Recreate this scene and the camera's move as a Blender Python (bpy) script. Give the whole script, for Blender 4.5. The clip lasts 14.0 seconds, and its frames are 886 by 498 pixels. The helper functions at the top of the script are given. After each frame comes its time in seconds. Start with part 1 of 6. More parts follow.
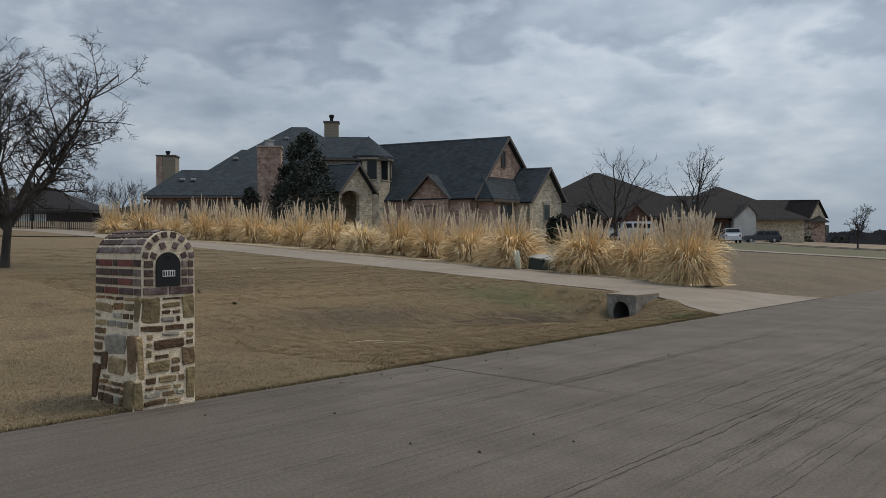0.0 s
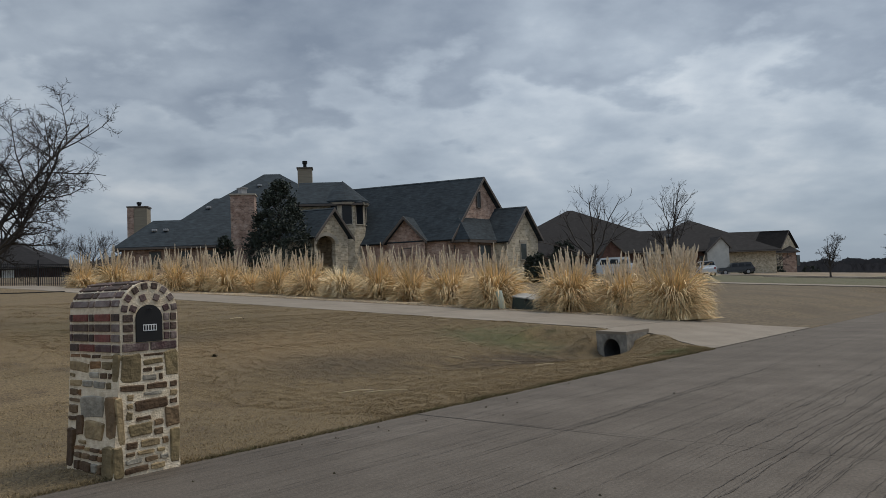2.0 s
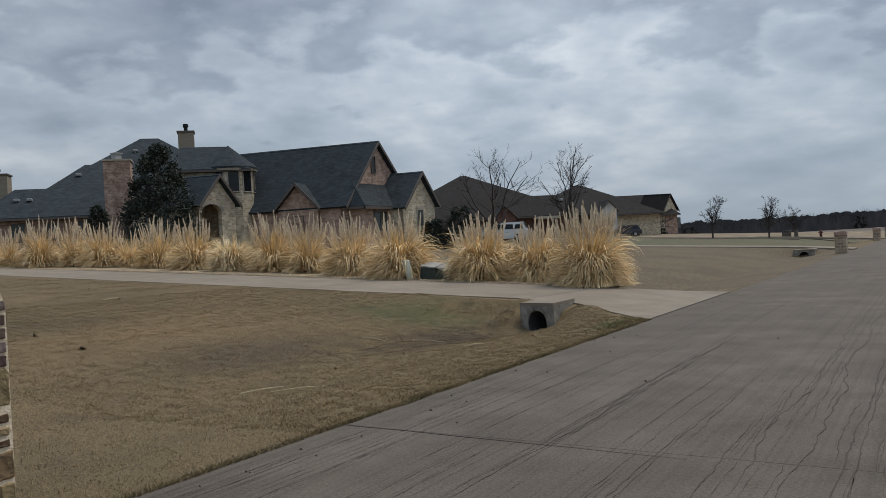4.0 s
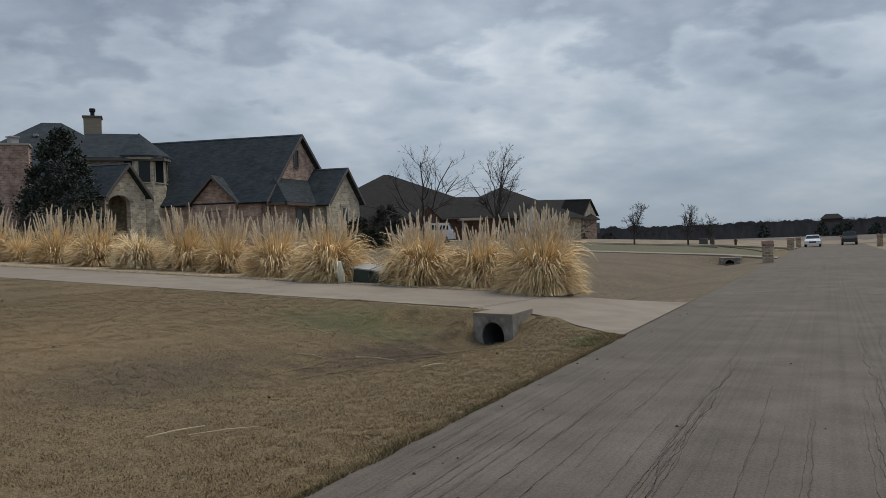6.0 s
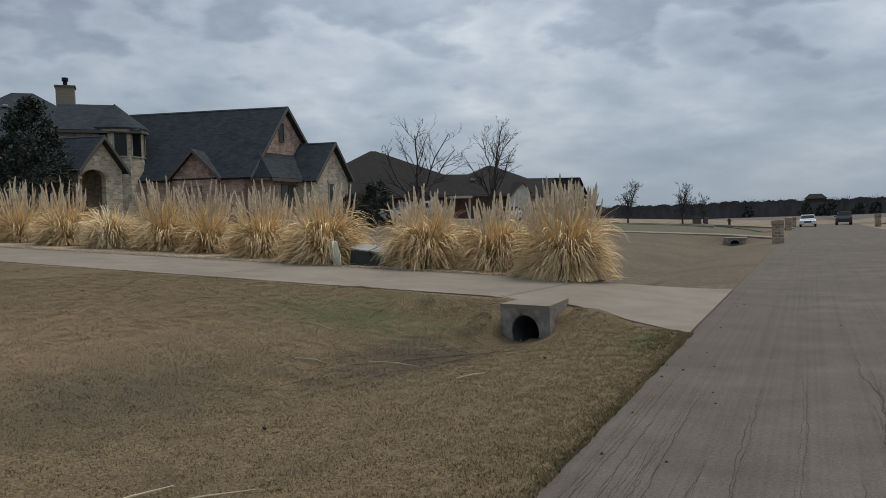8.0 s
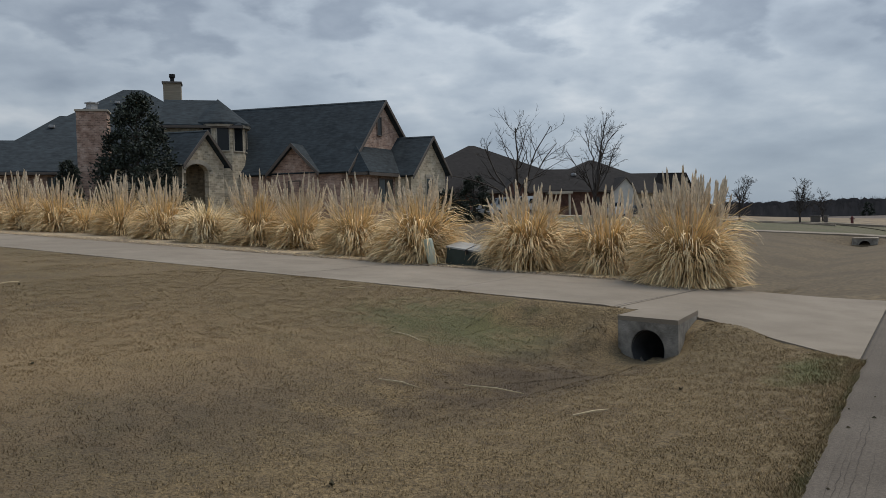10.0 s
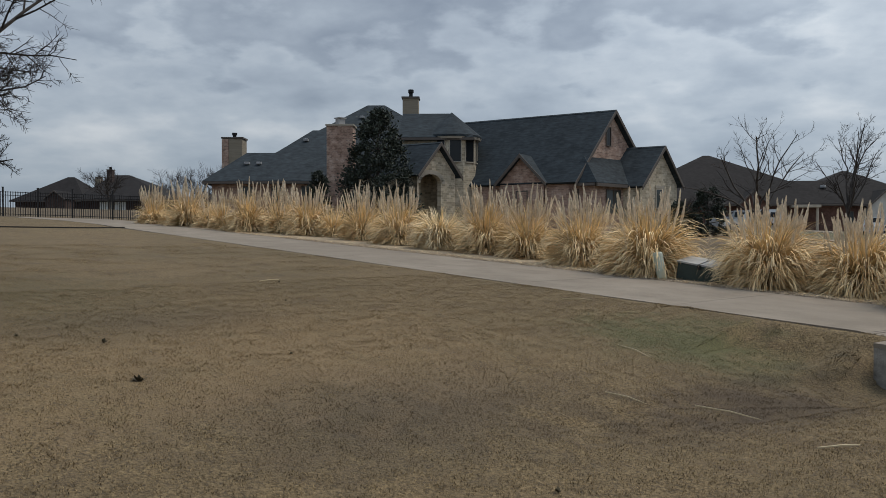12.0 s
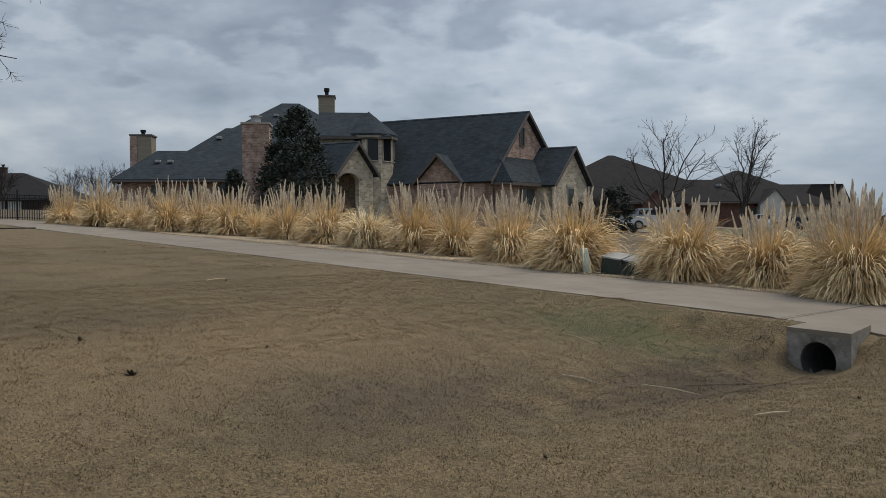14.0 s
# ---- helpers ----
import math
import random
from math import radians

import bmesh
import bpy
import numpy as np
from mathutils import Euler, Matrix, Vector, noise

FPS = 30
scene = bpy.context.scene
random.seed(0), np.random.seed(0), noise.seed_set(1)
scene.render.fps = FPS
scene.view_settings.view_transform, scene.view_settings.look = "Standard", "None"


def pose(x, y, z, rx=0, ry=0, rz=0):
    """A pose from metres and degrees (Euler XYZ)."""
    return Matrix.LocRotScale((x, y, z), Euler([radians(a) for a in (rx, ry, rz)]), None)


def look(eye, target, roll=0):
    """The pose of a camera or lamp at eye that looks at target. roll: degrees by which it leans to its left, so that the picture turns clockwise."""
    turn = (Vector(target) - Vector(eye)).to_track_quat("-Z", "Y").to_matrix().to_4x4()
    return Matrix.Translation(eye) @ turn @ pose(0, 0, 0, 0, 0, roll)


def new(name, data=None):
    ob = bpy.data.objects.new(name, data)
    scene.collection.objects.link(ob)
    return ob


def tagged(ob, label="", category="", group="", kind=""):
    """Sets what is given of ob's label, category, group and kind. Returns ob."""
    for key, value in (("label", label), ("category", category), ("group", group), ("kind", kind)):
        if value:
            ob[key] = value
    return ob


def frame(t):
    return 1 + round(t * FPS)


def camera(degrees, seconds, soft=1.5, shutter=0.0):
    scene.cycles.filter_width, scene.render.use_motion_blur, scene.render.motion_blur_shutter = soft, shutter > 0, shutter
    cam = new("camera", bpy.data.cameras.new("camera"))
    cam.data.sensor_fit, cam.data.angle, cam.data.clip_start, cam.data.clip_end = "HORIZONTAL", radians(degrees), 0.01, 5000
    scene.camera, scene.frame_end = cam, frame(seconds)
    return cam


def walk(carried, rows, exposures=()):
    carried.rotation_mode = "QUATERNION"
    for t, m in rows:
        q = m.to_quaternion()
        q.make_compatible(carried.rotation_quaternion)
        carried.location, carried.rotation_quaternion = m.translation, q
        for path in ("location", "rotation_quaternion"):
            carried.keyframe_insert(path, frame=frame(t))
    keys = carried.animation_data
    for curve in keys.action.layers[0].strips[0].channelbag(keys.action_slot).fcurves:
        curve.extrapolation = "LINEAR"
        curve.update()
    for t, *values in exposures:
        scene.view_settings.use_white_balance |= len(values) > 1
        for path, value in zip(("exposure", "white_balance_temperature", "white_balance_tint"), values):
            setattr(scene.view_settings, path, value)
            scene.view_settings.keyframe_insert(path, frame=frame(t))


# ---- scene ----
cam = camera(59.1, 14.0, 0.65)
PATH = [
    (0, (0.052, 0.652, 1.405), (-1.291, 2.134, 1.401), -0.2),
    (0.5, (0.049, 0.66, 1.411), (-1.199, 2.223, 1.414), -0.3),
    (1, (0.048, 0.681, 1.397), (-1.144, 2.287, 1.41), -1.1),
    (1.5, (-0.054, 0.704, 1.37), (-1.281, 2.284, 1.405), -1.3),
    (2, (-0.38, 0.807, 1.404), (-1.671, 2.331, 1.507), -2.2),
    (2.5, (-0.744, 0.982, 1.401), (-2.069, 2.477, 1.5), -3.5),
    (3, (-1.149, 1.275, 1.454), (-2.48, 2.767, 1.508), -4.0),
    (3.5, (-1.552, 1.603, 1.513), (-2.724, 3.223, 1.531), -3.4),
    (3.7, (-1.686, 1.756, 1.513), (-2.811, 3.41, 1.524), -3.4),
    (5.8, (-3.196, 3.21, 1.575), (-4.085, 5.001, 1.571), -2.1),
    (6, (-3.378, 3.374, 1.58), (-4.265, 5.166, 1.575), -2.1),
    (6.5, (-3.762, 3.803, 1.564), (-4.632, 5.605, 1.555), -2.2),
    (7, (-4.157, 4.243, 1.574), (-5.012, 6.051, 1.548), -1.8),
    (7.2, (-4.344, 4.408, 1.58), (-5.192, 6.219, 1.522), -1.9),
    (9.3, (-5.644, 6.347, 1.62), (-6.534, 8.137, 1.554), -1.2),
    (9.5, (-5.71, 6.43, 1.615), (-6.694, 8.17, 1.55), -1.2),
    (10, (-5.786, 6.555, 1.642), (-6.854, 8.245, 1.576), -1.4),
    (10.5, (-5.789, 6.605, 1.643), (-6.875, 8.283, 1.575), -0.6),
    (11, (-5.784, 6.614, 1.646), (-6.896, 8.275, 1.576), -0.6),
    (11.5, (-5.767, 6.547, 1.657), (-7.21, 7.93, 1.595), -0.6),
    (12, (-5.756, 6.419, 1.653), (-7.256, 7.742, 1.62), -0.0),
    (12.5, (-5.762, 6.07, 1.64), (-7.231, 7.427, 1.606), -0.3),
    (13, (-5.703, 5.805, 1.641), (-7.115, 7.222, 1.605), -0.4),
    (13.5, (-5.723, 5.616, 1.652), (-7.099, 7.067, 1.614), -0.3),
    (14, (-5.77, 5.513, 1.651), (-7.106, 7.001, 1.613), -0.4),
]
walk(cam, [(t, look(eye, target, roll)) for t, eye, target, roll in PATH],
     [(0, 0.0), (0.5, -0.1), (1.5, -0.1), (2, -0.08), (2.5, -0.2), (3, -0.22), (3.5, 0.02), (6, -0.06), (9.5, -0.06), (11, 0.0), (14, 0.0)])

# ---- light: an overcast winter sky ----
SUN_ROT = radians(22)
SUN_ELEV = radians(58)
world = bpy.data.worlds.new("overcast")
scene.world = world
world.use_nodes = True
wn, wl = world.node_tree.nodes, world.node_tree.links
wn.clear()


def wnode(kind, **kw):
    n = wn.new(kind)
    for k, v in kw.items():
        if k == "op":
            n.operation = v
        elif k == "blend":
            n.blend_type, n.data_type = v, "RGBA"
        else:
            n.inputs[k].default_value = v
    return n


sky = wn.new("ShaderNodeTexSky")
sky.sky_type = "NISHITA"
sky.sun_disc = False
sky.sun_elevation, sky.sun_rotation = SUN_ELEV, SUN_ROT
sky_dim = wnode("ShaderNodeVectorMath", op="SCALE")
sky_dim.inputs["Scale"].default_value = 0.055
wl.new(sky.outputs["Color"], sky_dim.inputs[0])
coord = wn.new("ShaderNodeTexCoord")
split = wn.new("ShaderNodeSeparateXYZ")
wl.new(coord.outputs["Generated"], split.inputs[0])
absz = wn.new("ShaderNodeMath")
absz.operation = "ABSOLUTE"
wl.new(split.outputs["Z"], absz.inputs[0])
# the cloud deck: a level sheet of billows, seen in perspective towards the horizon
lifted = wnode("ShaderNodeMath", op="ADD")
lifted.inputs[1].default_value = 0.27
wl.new(absz.outputs[0], lifted.inputs[0])
sheet = wn.new("ShaderNodeVectorMath")
sheet.operation = "DIVIDE"
wl.new(coord.outputs["Generated"], sheet.inputs[0])
wl.new(lifted.outputs[0], sheet.inputs[1])
turned = wn.new("ShaderNodeMapping")
turned.inputs["Rotation"].default_value = (0, 0, radians(-42))
turned.inputs["Scale"].default_value = (1.0, 1.0, 0.0)
turned.inputs["Location"].default_value = (1.55, 0.3, 1.1)
wl.new(sheet.outputs[0], turned.inputs["Vector"])
big = wnode("ShaderNodeTexNoise", Scale=1.75, Detail=7.0, Roughness=0.52, Distortion=0.0)
fine = wnode("ShaderNodeTexNoise", Scale=4.6, Detail=6.0, Roughness=0.5, Distortion=0.0)
wl.new(turned.outputs[0], big.inputs["Vector"])
wl.new(turned.outputs[0], fine.inputs["Vector"])
both = wn.new("ShaderNodeMix")
both.data_type = "FLOAT"
both.inputs[0].default_value = 0.36
wl.new(big.outputs["Fac"], both.inputs[2])
wl.new(fine.outputs["Fac"], both.inputs[3])
cloud = wn.new("ShaderNodeValToRGB")
el = cloud.color_ramp.elements
el[0].position, el[0].color = 0.32, (0.25, 0.305, 0.39, 1)
el[1].position, el[1].color = 0.70, (0.98, 1.01, 1.03, 1)
for pos, col in ((0.41, (0.35, 0.413, 0.50, 1)), (0.49, (0.455, 0.527, 0.615, 1)), (0.57, (0.60, 0.67, 0.745, 1))):
    e = el.new(pos)
    e.color = col
# a lower, darker deck hangs above a paler band
deck = wn.new("ShaderNodeMath")
deck.operation = "MULTIPLY_ADD"
deck.inputs[1].default_value = 0.55
wl.new(fine.outputs["Fac"], deck.inputs[0])
wl.new(split.outputs["Z"], deck.inputs[2])
step = wn.new("ShaderNodeMapRange")
step.interpolation_type = "SMOOTHSTEP"
step.inputs["From Min"].default_value, step.inputs["From Max"].default_value = 0.475, 0.56
step.inputs["To Min"].default_value, step.inputs["To Max"].default_value = 0.03, -0.115
wl.new(deck.outputs[0], step.inputs["Value"])
height = wn.new("ShaderNodeMath")
height.operation = "ADD"
wl.new(both.outputs[0], height.inputs[0])
wl.new(step.outputs[0], height.inputs[1])
wl.new(height.outputs[0], cloud.inputs[0])
# near the horizon the deck thins into an even blue-grey veil
veil = wn.new("ShaderNodeMapRange")
veil.inputs["From Min"].default_value, veil.inputs["From Max"].default_value = 0.0, 0.24
wl.new(absz.outputs[0], veil.inputs["Value"])
low = wn.new("ShaderNodeMix")
low.data_type = "RGBA"
low.inputs[6].default_value = (0.305, 0.37, 0.444, 1)
wl.new(veil.outputs[0], low.inputs[0])
wl.new(cloud.outputs[0], low.inputs[7])
# an overcast sky is brighter overhead
zen = wn.new("ShaderNodeMapRange")
zen.inputs["From Min"].default_value, zen.inputs["From Max"].default_value = 0.40, 1.0
zen.inputs["To Min"].default_value, zen.inputs["To Max"].default_value = 1.0, 2.7
wl.new(split.outputs["Z"], zen.inputs["Value"])
lit = wn.new("ShaderNodeVectorMath")
lit.operation = "SCALE"
wl.new(low.outputs[2], lit.inputs[0])
toward = wn.new("ShaderNodeVectorMath")
toward.operation = "DOT_PRODUCT"
toward.inputs[1].default_value = (math.sin(SUN_ROT), math.cos(SUN_ROT), 0.25)
wl.new(coord.outputs["Generated"], toward.inputs[0])
glow = wn.new("ShaderNodeMapRange")
glow.inputs["From Min"].default_value, glow.inputs["From Max"].default_value = 0.2, 0.62
glow.inputs["To Min"].default_value, glow.inputs["To Max"].default_value = 0.89, 1.02
wl.new(toward.outputs["Value"], glow.inputs["Value"])
gain = wn.new("ShaderNodeMath")
gain.operation = "MULTIPLY"
wl.new(zen.outputs[0], gain.inputs[0])
wl.new(glow.outputs[0], gain.inputs[1])
wl.new(gain.outputs[0], lit.inputs["Scale"])
mixed = wn.new("ShaderNodeMix")
mixed.data_type = "RGBA"
mixed.inputs[0].default_value = 0.92
wl.new(sky_dim.outputs[0], mixed.inputs[6])
wl.new(lit.outputs[0], mixed.inputs[7])
bg = wn.new("ShaderNodeBackground")
bg.inputs["Strength"].default_value = 1.0
wl.new(mixed.outputs[2], bg.inputs["Color"])
wout = wn.new("ShaderNodeOutputWorld")
wl.new(bg.outputs[0], wout.inputs["Surface"])

sun_data = bpy.data.lights.new("sun", "SUN")
sun_data.energy, sun_data.angle, sun_data.color = 1.8, radians(25), (1.0, 0.90, 0.76)
sun = new("sun", sun_data)
sun.matrix_world = look((60 * math.sin(SUN_ROT), 60 * math.cos(SUN_ROT), 60 * math.tan(SUN_ELEV)), (0, 0, 0))


# ---- materials ----
def material(name, ramp, scale=4.0, detail=6.0, rough=0.9, metal=0.0, bump=0.0, bump_scale=40.0, spread=0.0, large=None,
             stretch=None, island=0.0, objvar=0.0, coat=0.0):
    """A surface whose colour runs through ramp by noise at scale (per metre); large = (scale, colour, amount): a second, wider
    variation; stretch: scale of the three axes; island / objvar: brightness that varies by loose piece or by object."""
    m = bpy.data.materials.new(name)
    m.use_nodes = True
    n, l = m.node_tree.nodes, m.node_tree.links
    b = n["Principled BSDF"]
    b.inputs["Roughness"].default_value, b.inputs["Metallic"].default_value = rough, metal
    b.inputs["Coat Weight"].default_value = coat
    geo = n.new("ShaderNodeNewGeometry")
    where = geo.outputs["Position"]
    if stretch:
        mp = n.new("ShaderNodeMapping")
        mp.inputs["Scale"].default_value = stretch
        l.new(where, mp.inputs["Vector"])
        where = mp.outputs[0]
    t = n.new("ShaderNodeTexNoise")
    t.inputs["Scale"].default_value, t.inputs["Detail"].default_value, t.inputs["Roughness"].default_value = scale, detail, 0.62
    l.new(where, t.inputs["Vector"])
    r = n.new("ShaderNodeValToRGB")
    stops = r.color_ramp.elements
    lo, hi = 0.32, 0.68
    stops[0].position, stops[0].color = lo, (*ramp[0], 1)
    stops[1].position, stops[1].color = hi, (*ramp[-1], 1)
    for k, c in enumerate(ramp[1:-1]):
        s = stops.new(lo + (hi - lo) * (k + 1) / (len(ramp) - 1))
        s.color = (*c, 1)
    l.new(t.outputs["Fac"], r.inputs[0])
    col = r.outputs[0]
    if large:
        t2 = n.new("ShaderNodeTexNoise")
        t2.inputs["Scale"].default_value, t2.inputs["Detail"].default_value = large[0], 5.0
        l.new(geo.outputs["Position"], t2.inputs["Vector"])
        mr = n.new("ShaderNodeMapRange")
        mr.inputs["From Min"].default_value, mr.inputs["From Max"].default_value = 0.42, 0.66
        mr.inputs["To Max"].default_value = large[2]
        l.new(t2.outputs["Fac"], mr.inputs["Value"])
        mx = n.new("ShaderNodeMix")
        mx.data_type = "RGBA"
        mx.inputs[7].default_value = (*large[1], 1)
        l.new(mr.outputs[0], mx.inputs[0])
        l.new(col, mx.inputs[6])
        col = mx.outputs[2]
    for amount, source in ((island, geo.outputs["Random Per Island"]), (objvar, None)):
        if amount:
            if source is None:
                source = n.new("ShaderNodeObjectInfo").outputs["Random"]
            mr = n.new("ShaderNodeMapRange")
            mr.inputs["To Min"].default_value, mr.inputs["To Max"].default_value = 1 - amount, 1 + amount
            l.new(source, mr.inputs["Value"])
            sc = n.new("ShaderNodeVectorMath")
            sc.operation = "SCALE"
            l.new(col, sc.inputs[0])
            l.new(mr.outputs[0], sc.inputs["Scale"])
            col = sc.outputs[0]
    l.new(col, b.inputs["Base Color"])
    if bump:
        t3 = n.new("ShaderNodeTexNoise")
        t3.inputs["Scale"].default_value, t3.inputs["Detail"].default_value = bump_scale, 4.0
        l.new(where, t3.inputs["Vector"])
        bp = n.new("ShaderNodeBump")
        bp.inputs["Strength"].default_value, bp.inputs["Distance"].default_value = min(1, bump), 0.02
        l.new(t3.outputs["Fac"], bp.inputs["Height"])
        l.new(bp.outputs[0], b.inputs["Normal"])
    return m


def brickwork(name, c1, c2, c3, mortar, width, height, gap=0.012, swap=False):
    """Courses too small to be told apart at their distance: a brick pattern on the wall, upright."""
    m = material(name, [c1, c2, c3], scale=2.2, bump=0.3, bump_scale=18)
    n, l = m.node_tree.nodes, m.node_tree.links
    b = n["Principled BSDF"]
    was = b.inputs["Base Color"].links[0].from_socket
    geo = n.new("ShaderNodeNewGeometry")
    sep = n.new("ShaderNodeSeparateXYZ")
    l.new(geo.outputs["Position"], sep.inputs[0])
    add = n.new("ShaderNodeMath")
    add.operation = "ADD"
    l.new(sep.outputs["X"], add.inputs[0])
    l.new(sep.outputs["Y"], add.inputs[1])
    com = n.new("ShaderNodeCombineXYZ")
    l.new(add.outputs[0], com.inputs["X"])
    l.new(sep.outputs["Z"], com.inputs["Y"])
    bt = n.new("ShaderNodeTexBrick")
    bt.inputs["Scale"].default_value = 1.0
    bt.inputs["Brick Width"].default_value, bt.inputs["Row Height"].default_value = width, height
    bt.inputs["Mortar Size"].default_value = gap
    bt.inputs["Color1"].default_value = (0.58, 0.58, 0.58, 1)
    bt.inputs["Color2"].default_value = (1.25, 1.25, 1.25, 1)
    bt.inputs["Mortar"].default_value = (*mortar, 1)
    l.new(com.outputs[0], bt.inputs["Vector"])
    mx = n.new("ShaderNodeMix")
    mx.data_type, mx.blend_type = "RGBA", "MULTIPLY"
    mx.inputs[0].default_value = 0.85
    l.new(was, mx.inputs[6])
    l.new(bt.outputs["Color"], mx.inputs[7])
    l.new(mx.outputs[2], b.inputs["Base Color"])
    return m


def shingles(name, c1, c2):
    """Asphalt shingles: courses that follow the height of the slope."""
    m = material(name, [c1, c2], scale=1.4, rough=0.92, large=(0.25, c2, 0.5))
    n, l = m.node_tree.nodes, m.node_tree.links
    b = n["Principled BSDF"]
    was = b.inputs["Base Color"].links[0].from_socket
    geo = n.new("ShaderNodeNewGeometry")
    mp = n.new("ShaderNodeMapping")
    mp.inputs["Scale"].default_value = (2.2, 2.2, 9.0)
    l.new(geo.outputs["Position"], mp.inputs["Vector"])
    ns = n.new("ShaderNodeTexNoise")
    ns.inputs["Scale"].default_value, ns.inputs["Detail"].default_value = 1.0, 2.0
    l.new(mp.outputs[0], ns.inputs["Vector"])
    mr = n.new("ShaderNodeMapRange")
    mr.inputs["From Min"].default_value, mr.inputs["From Max"].default_value = 0.3, 0.7
    mr.inputs["To Min"].default_value, mr.inputs["To Max"].default_value = 0.72, 1.28
    l.new(ns.outputs["Fac"], mr.inputs["Value"])
    sc = n.new("ShaderNodeVectorMath")
    sc.operation = "SCALE"
    l.new(was, sc.inputs[0])
    l.new(mr.outputs[0], sc.inputs["Scale"])
    l.new(sc.outputs[0], b.inputs["Base Color"])
    b.inputs["Specular IOR Level"].default_value = 0.25
    bp = n.new("ShaderNodeBump")
    bp.inputs["Strength"].default_value, bp.inputs["Distance"].default_value = 0.5, 0.03
    l.new(ns.outputs["Fac"], bp.inputs["Height"])
    l.new(bp.outputs[0], b.inputs["Normal"])
    return m


def plain(name, color, rough=0.5, metal=0.0, coat=0.0):
    return material(name, [tuple(c * 0.9 for c in color), tuple(min(1, c * 1.1) for c in color)], scale=3, rough=rough, metal=metal, coat=coat)


def patches(n, l, geo, was):
    """Damp, green and bleached stretches of the lawn, with ragged edges."""
    for (cx, cy, rx, ry), colour, most in (((-11.7, 16.2, 1.9, 1.5), (0.082, 0.092, 0.032), 0.7), ((-6.9, 15.4, 0.4, 0.9), (0.10, 0.13, 0.045), 0.55),
                                          ((-9.75, 14.6, 1.0, 3.0), (0.066, 0.045, 0.026), 0.85), ((-11.2, 10.6, 1.5, 2.6), (0.066, 0.050, 0.030), 0.8), ((-15.6, 10.0, 1.2, 2.3), (0.072, 0.054, 0.030), 0.75), ((-13.6, 10.6, 3.0, 4.2), (0.27, 0.18, 0.088), 0.5), ((-8.6, 34, 3.2, 12.0), (0.07, 0.052, 0.037), 0.7),
                                          ((-19, 9.5, 4.5, 2.2), (0.115, 0.092, 0.043), 0.6)):
        mp = n.new("ShaderNodeMapping")
        mp.vector_type = "TEXTURE"
        mp.inputs["Location"].default_value, mp.inputs["Scale"].default_value = (cx, cy, 0), (rx, ry, 50)
        l.new(geo.outputs["Position"], mp.inputs["Vector"])
        ln = n.new("ShaderNodeVectorMath")
        ln.operation = "LENGTH"
        l.new(mp.outputs[0], ln.inputs[0])
        ns = n.new("ShaderNodeTexNoise")
        ns.inputs["Scale"].default_value, ns.inputs["Detail"].default_value = 2.4, 7.0
        l.new(geo.outputs["Position"], ns.inputs["Vector"])
        ad = n.new("ShaderNodeMath")
        ad.operation = "MULTIPLY_ADD"
        ad.inputs[1].default_value, ad.inputs[2].default_value = 1.9, -0.95
        l.new(ns.outputs["Fac"], ad.inputs[0])
        su = n.new("ShaderNodeMath")
        su.operation = "ADD"
        l.new(ad.outputs[0], su.inputs[0])
        l.new(ln.outputs["Value"], su.inputs[1])
        mr = n.new("ShaderNodeMapRange")
        mr.inputs["From Min"].default_value, mr.inputs["From Max"].default_value = 1.1, 0.2
        mr.inputs["To Min"].default_value, mr.inputs["To Max"].default_value = 0.0, most
        l.new(su.outputs[0], mr.inputs["Value"])
        mx = n.new("ShaderNodeMix")
        mx.data_type = "RGBA"
        mx.inputs[7].default_value = (*colour, 1)
        l.new(mr.outputs[0], mx.inputs[0])
        l.new(was, mx.inputs[6])
        was = mx.outputs[2]
    return was


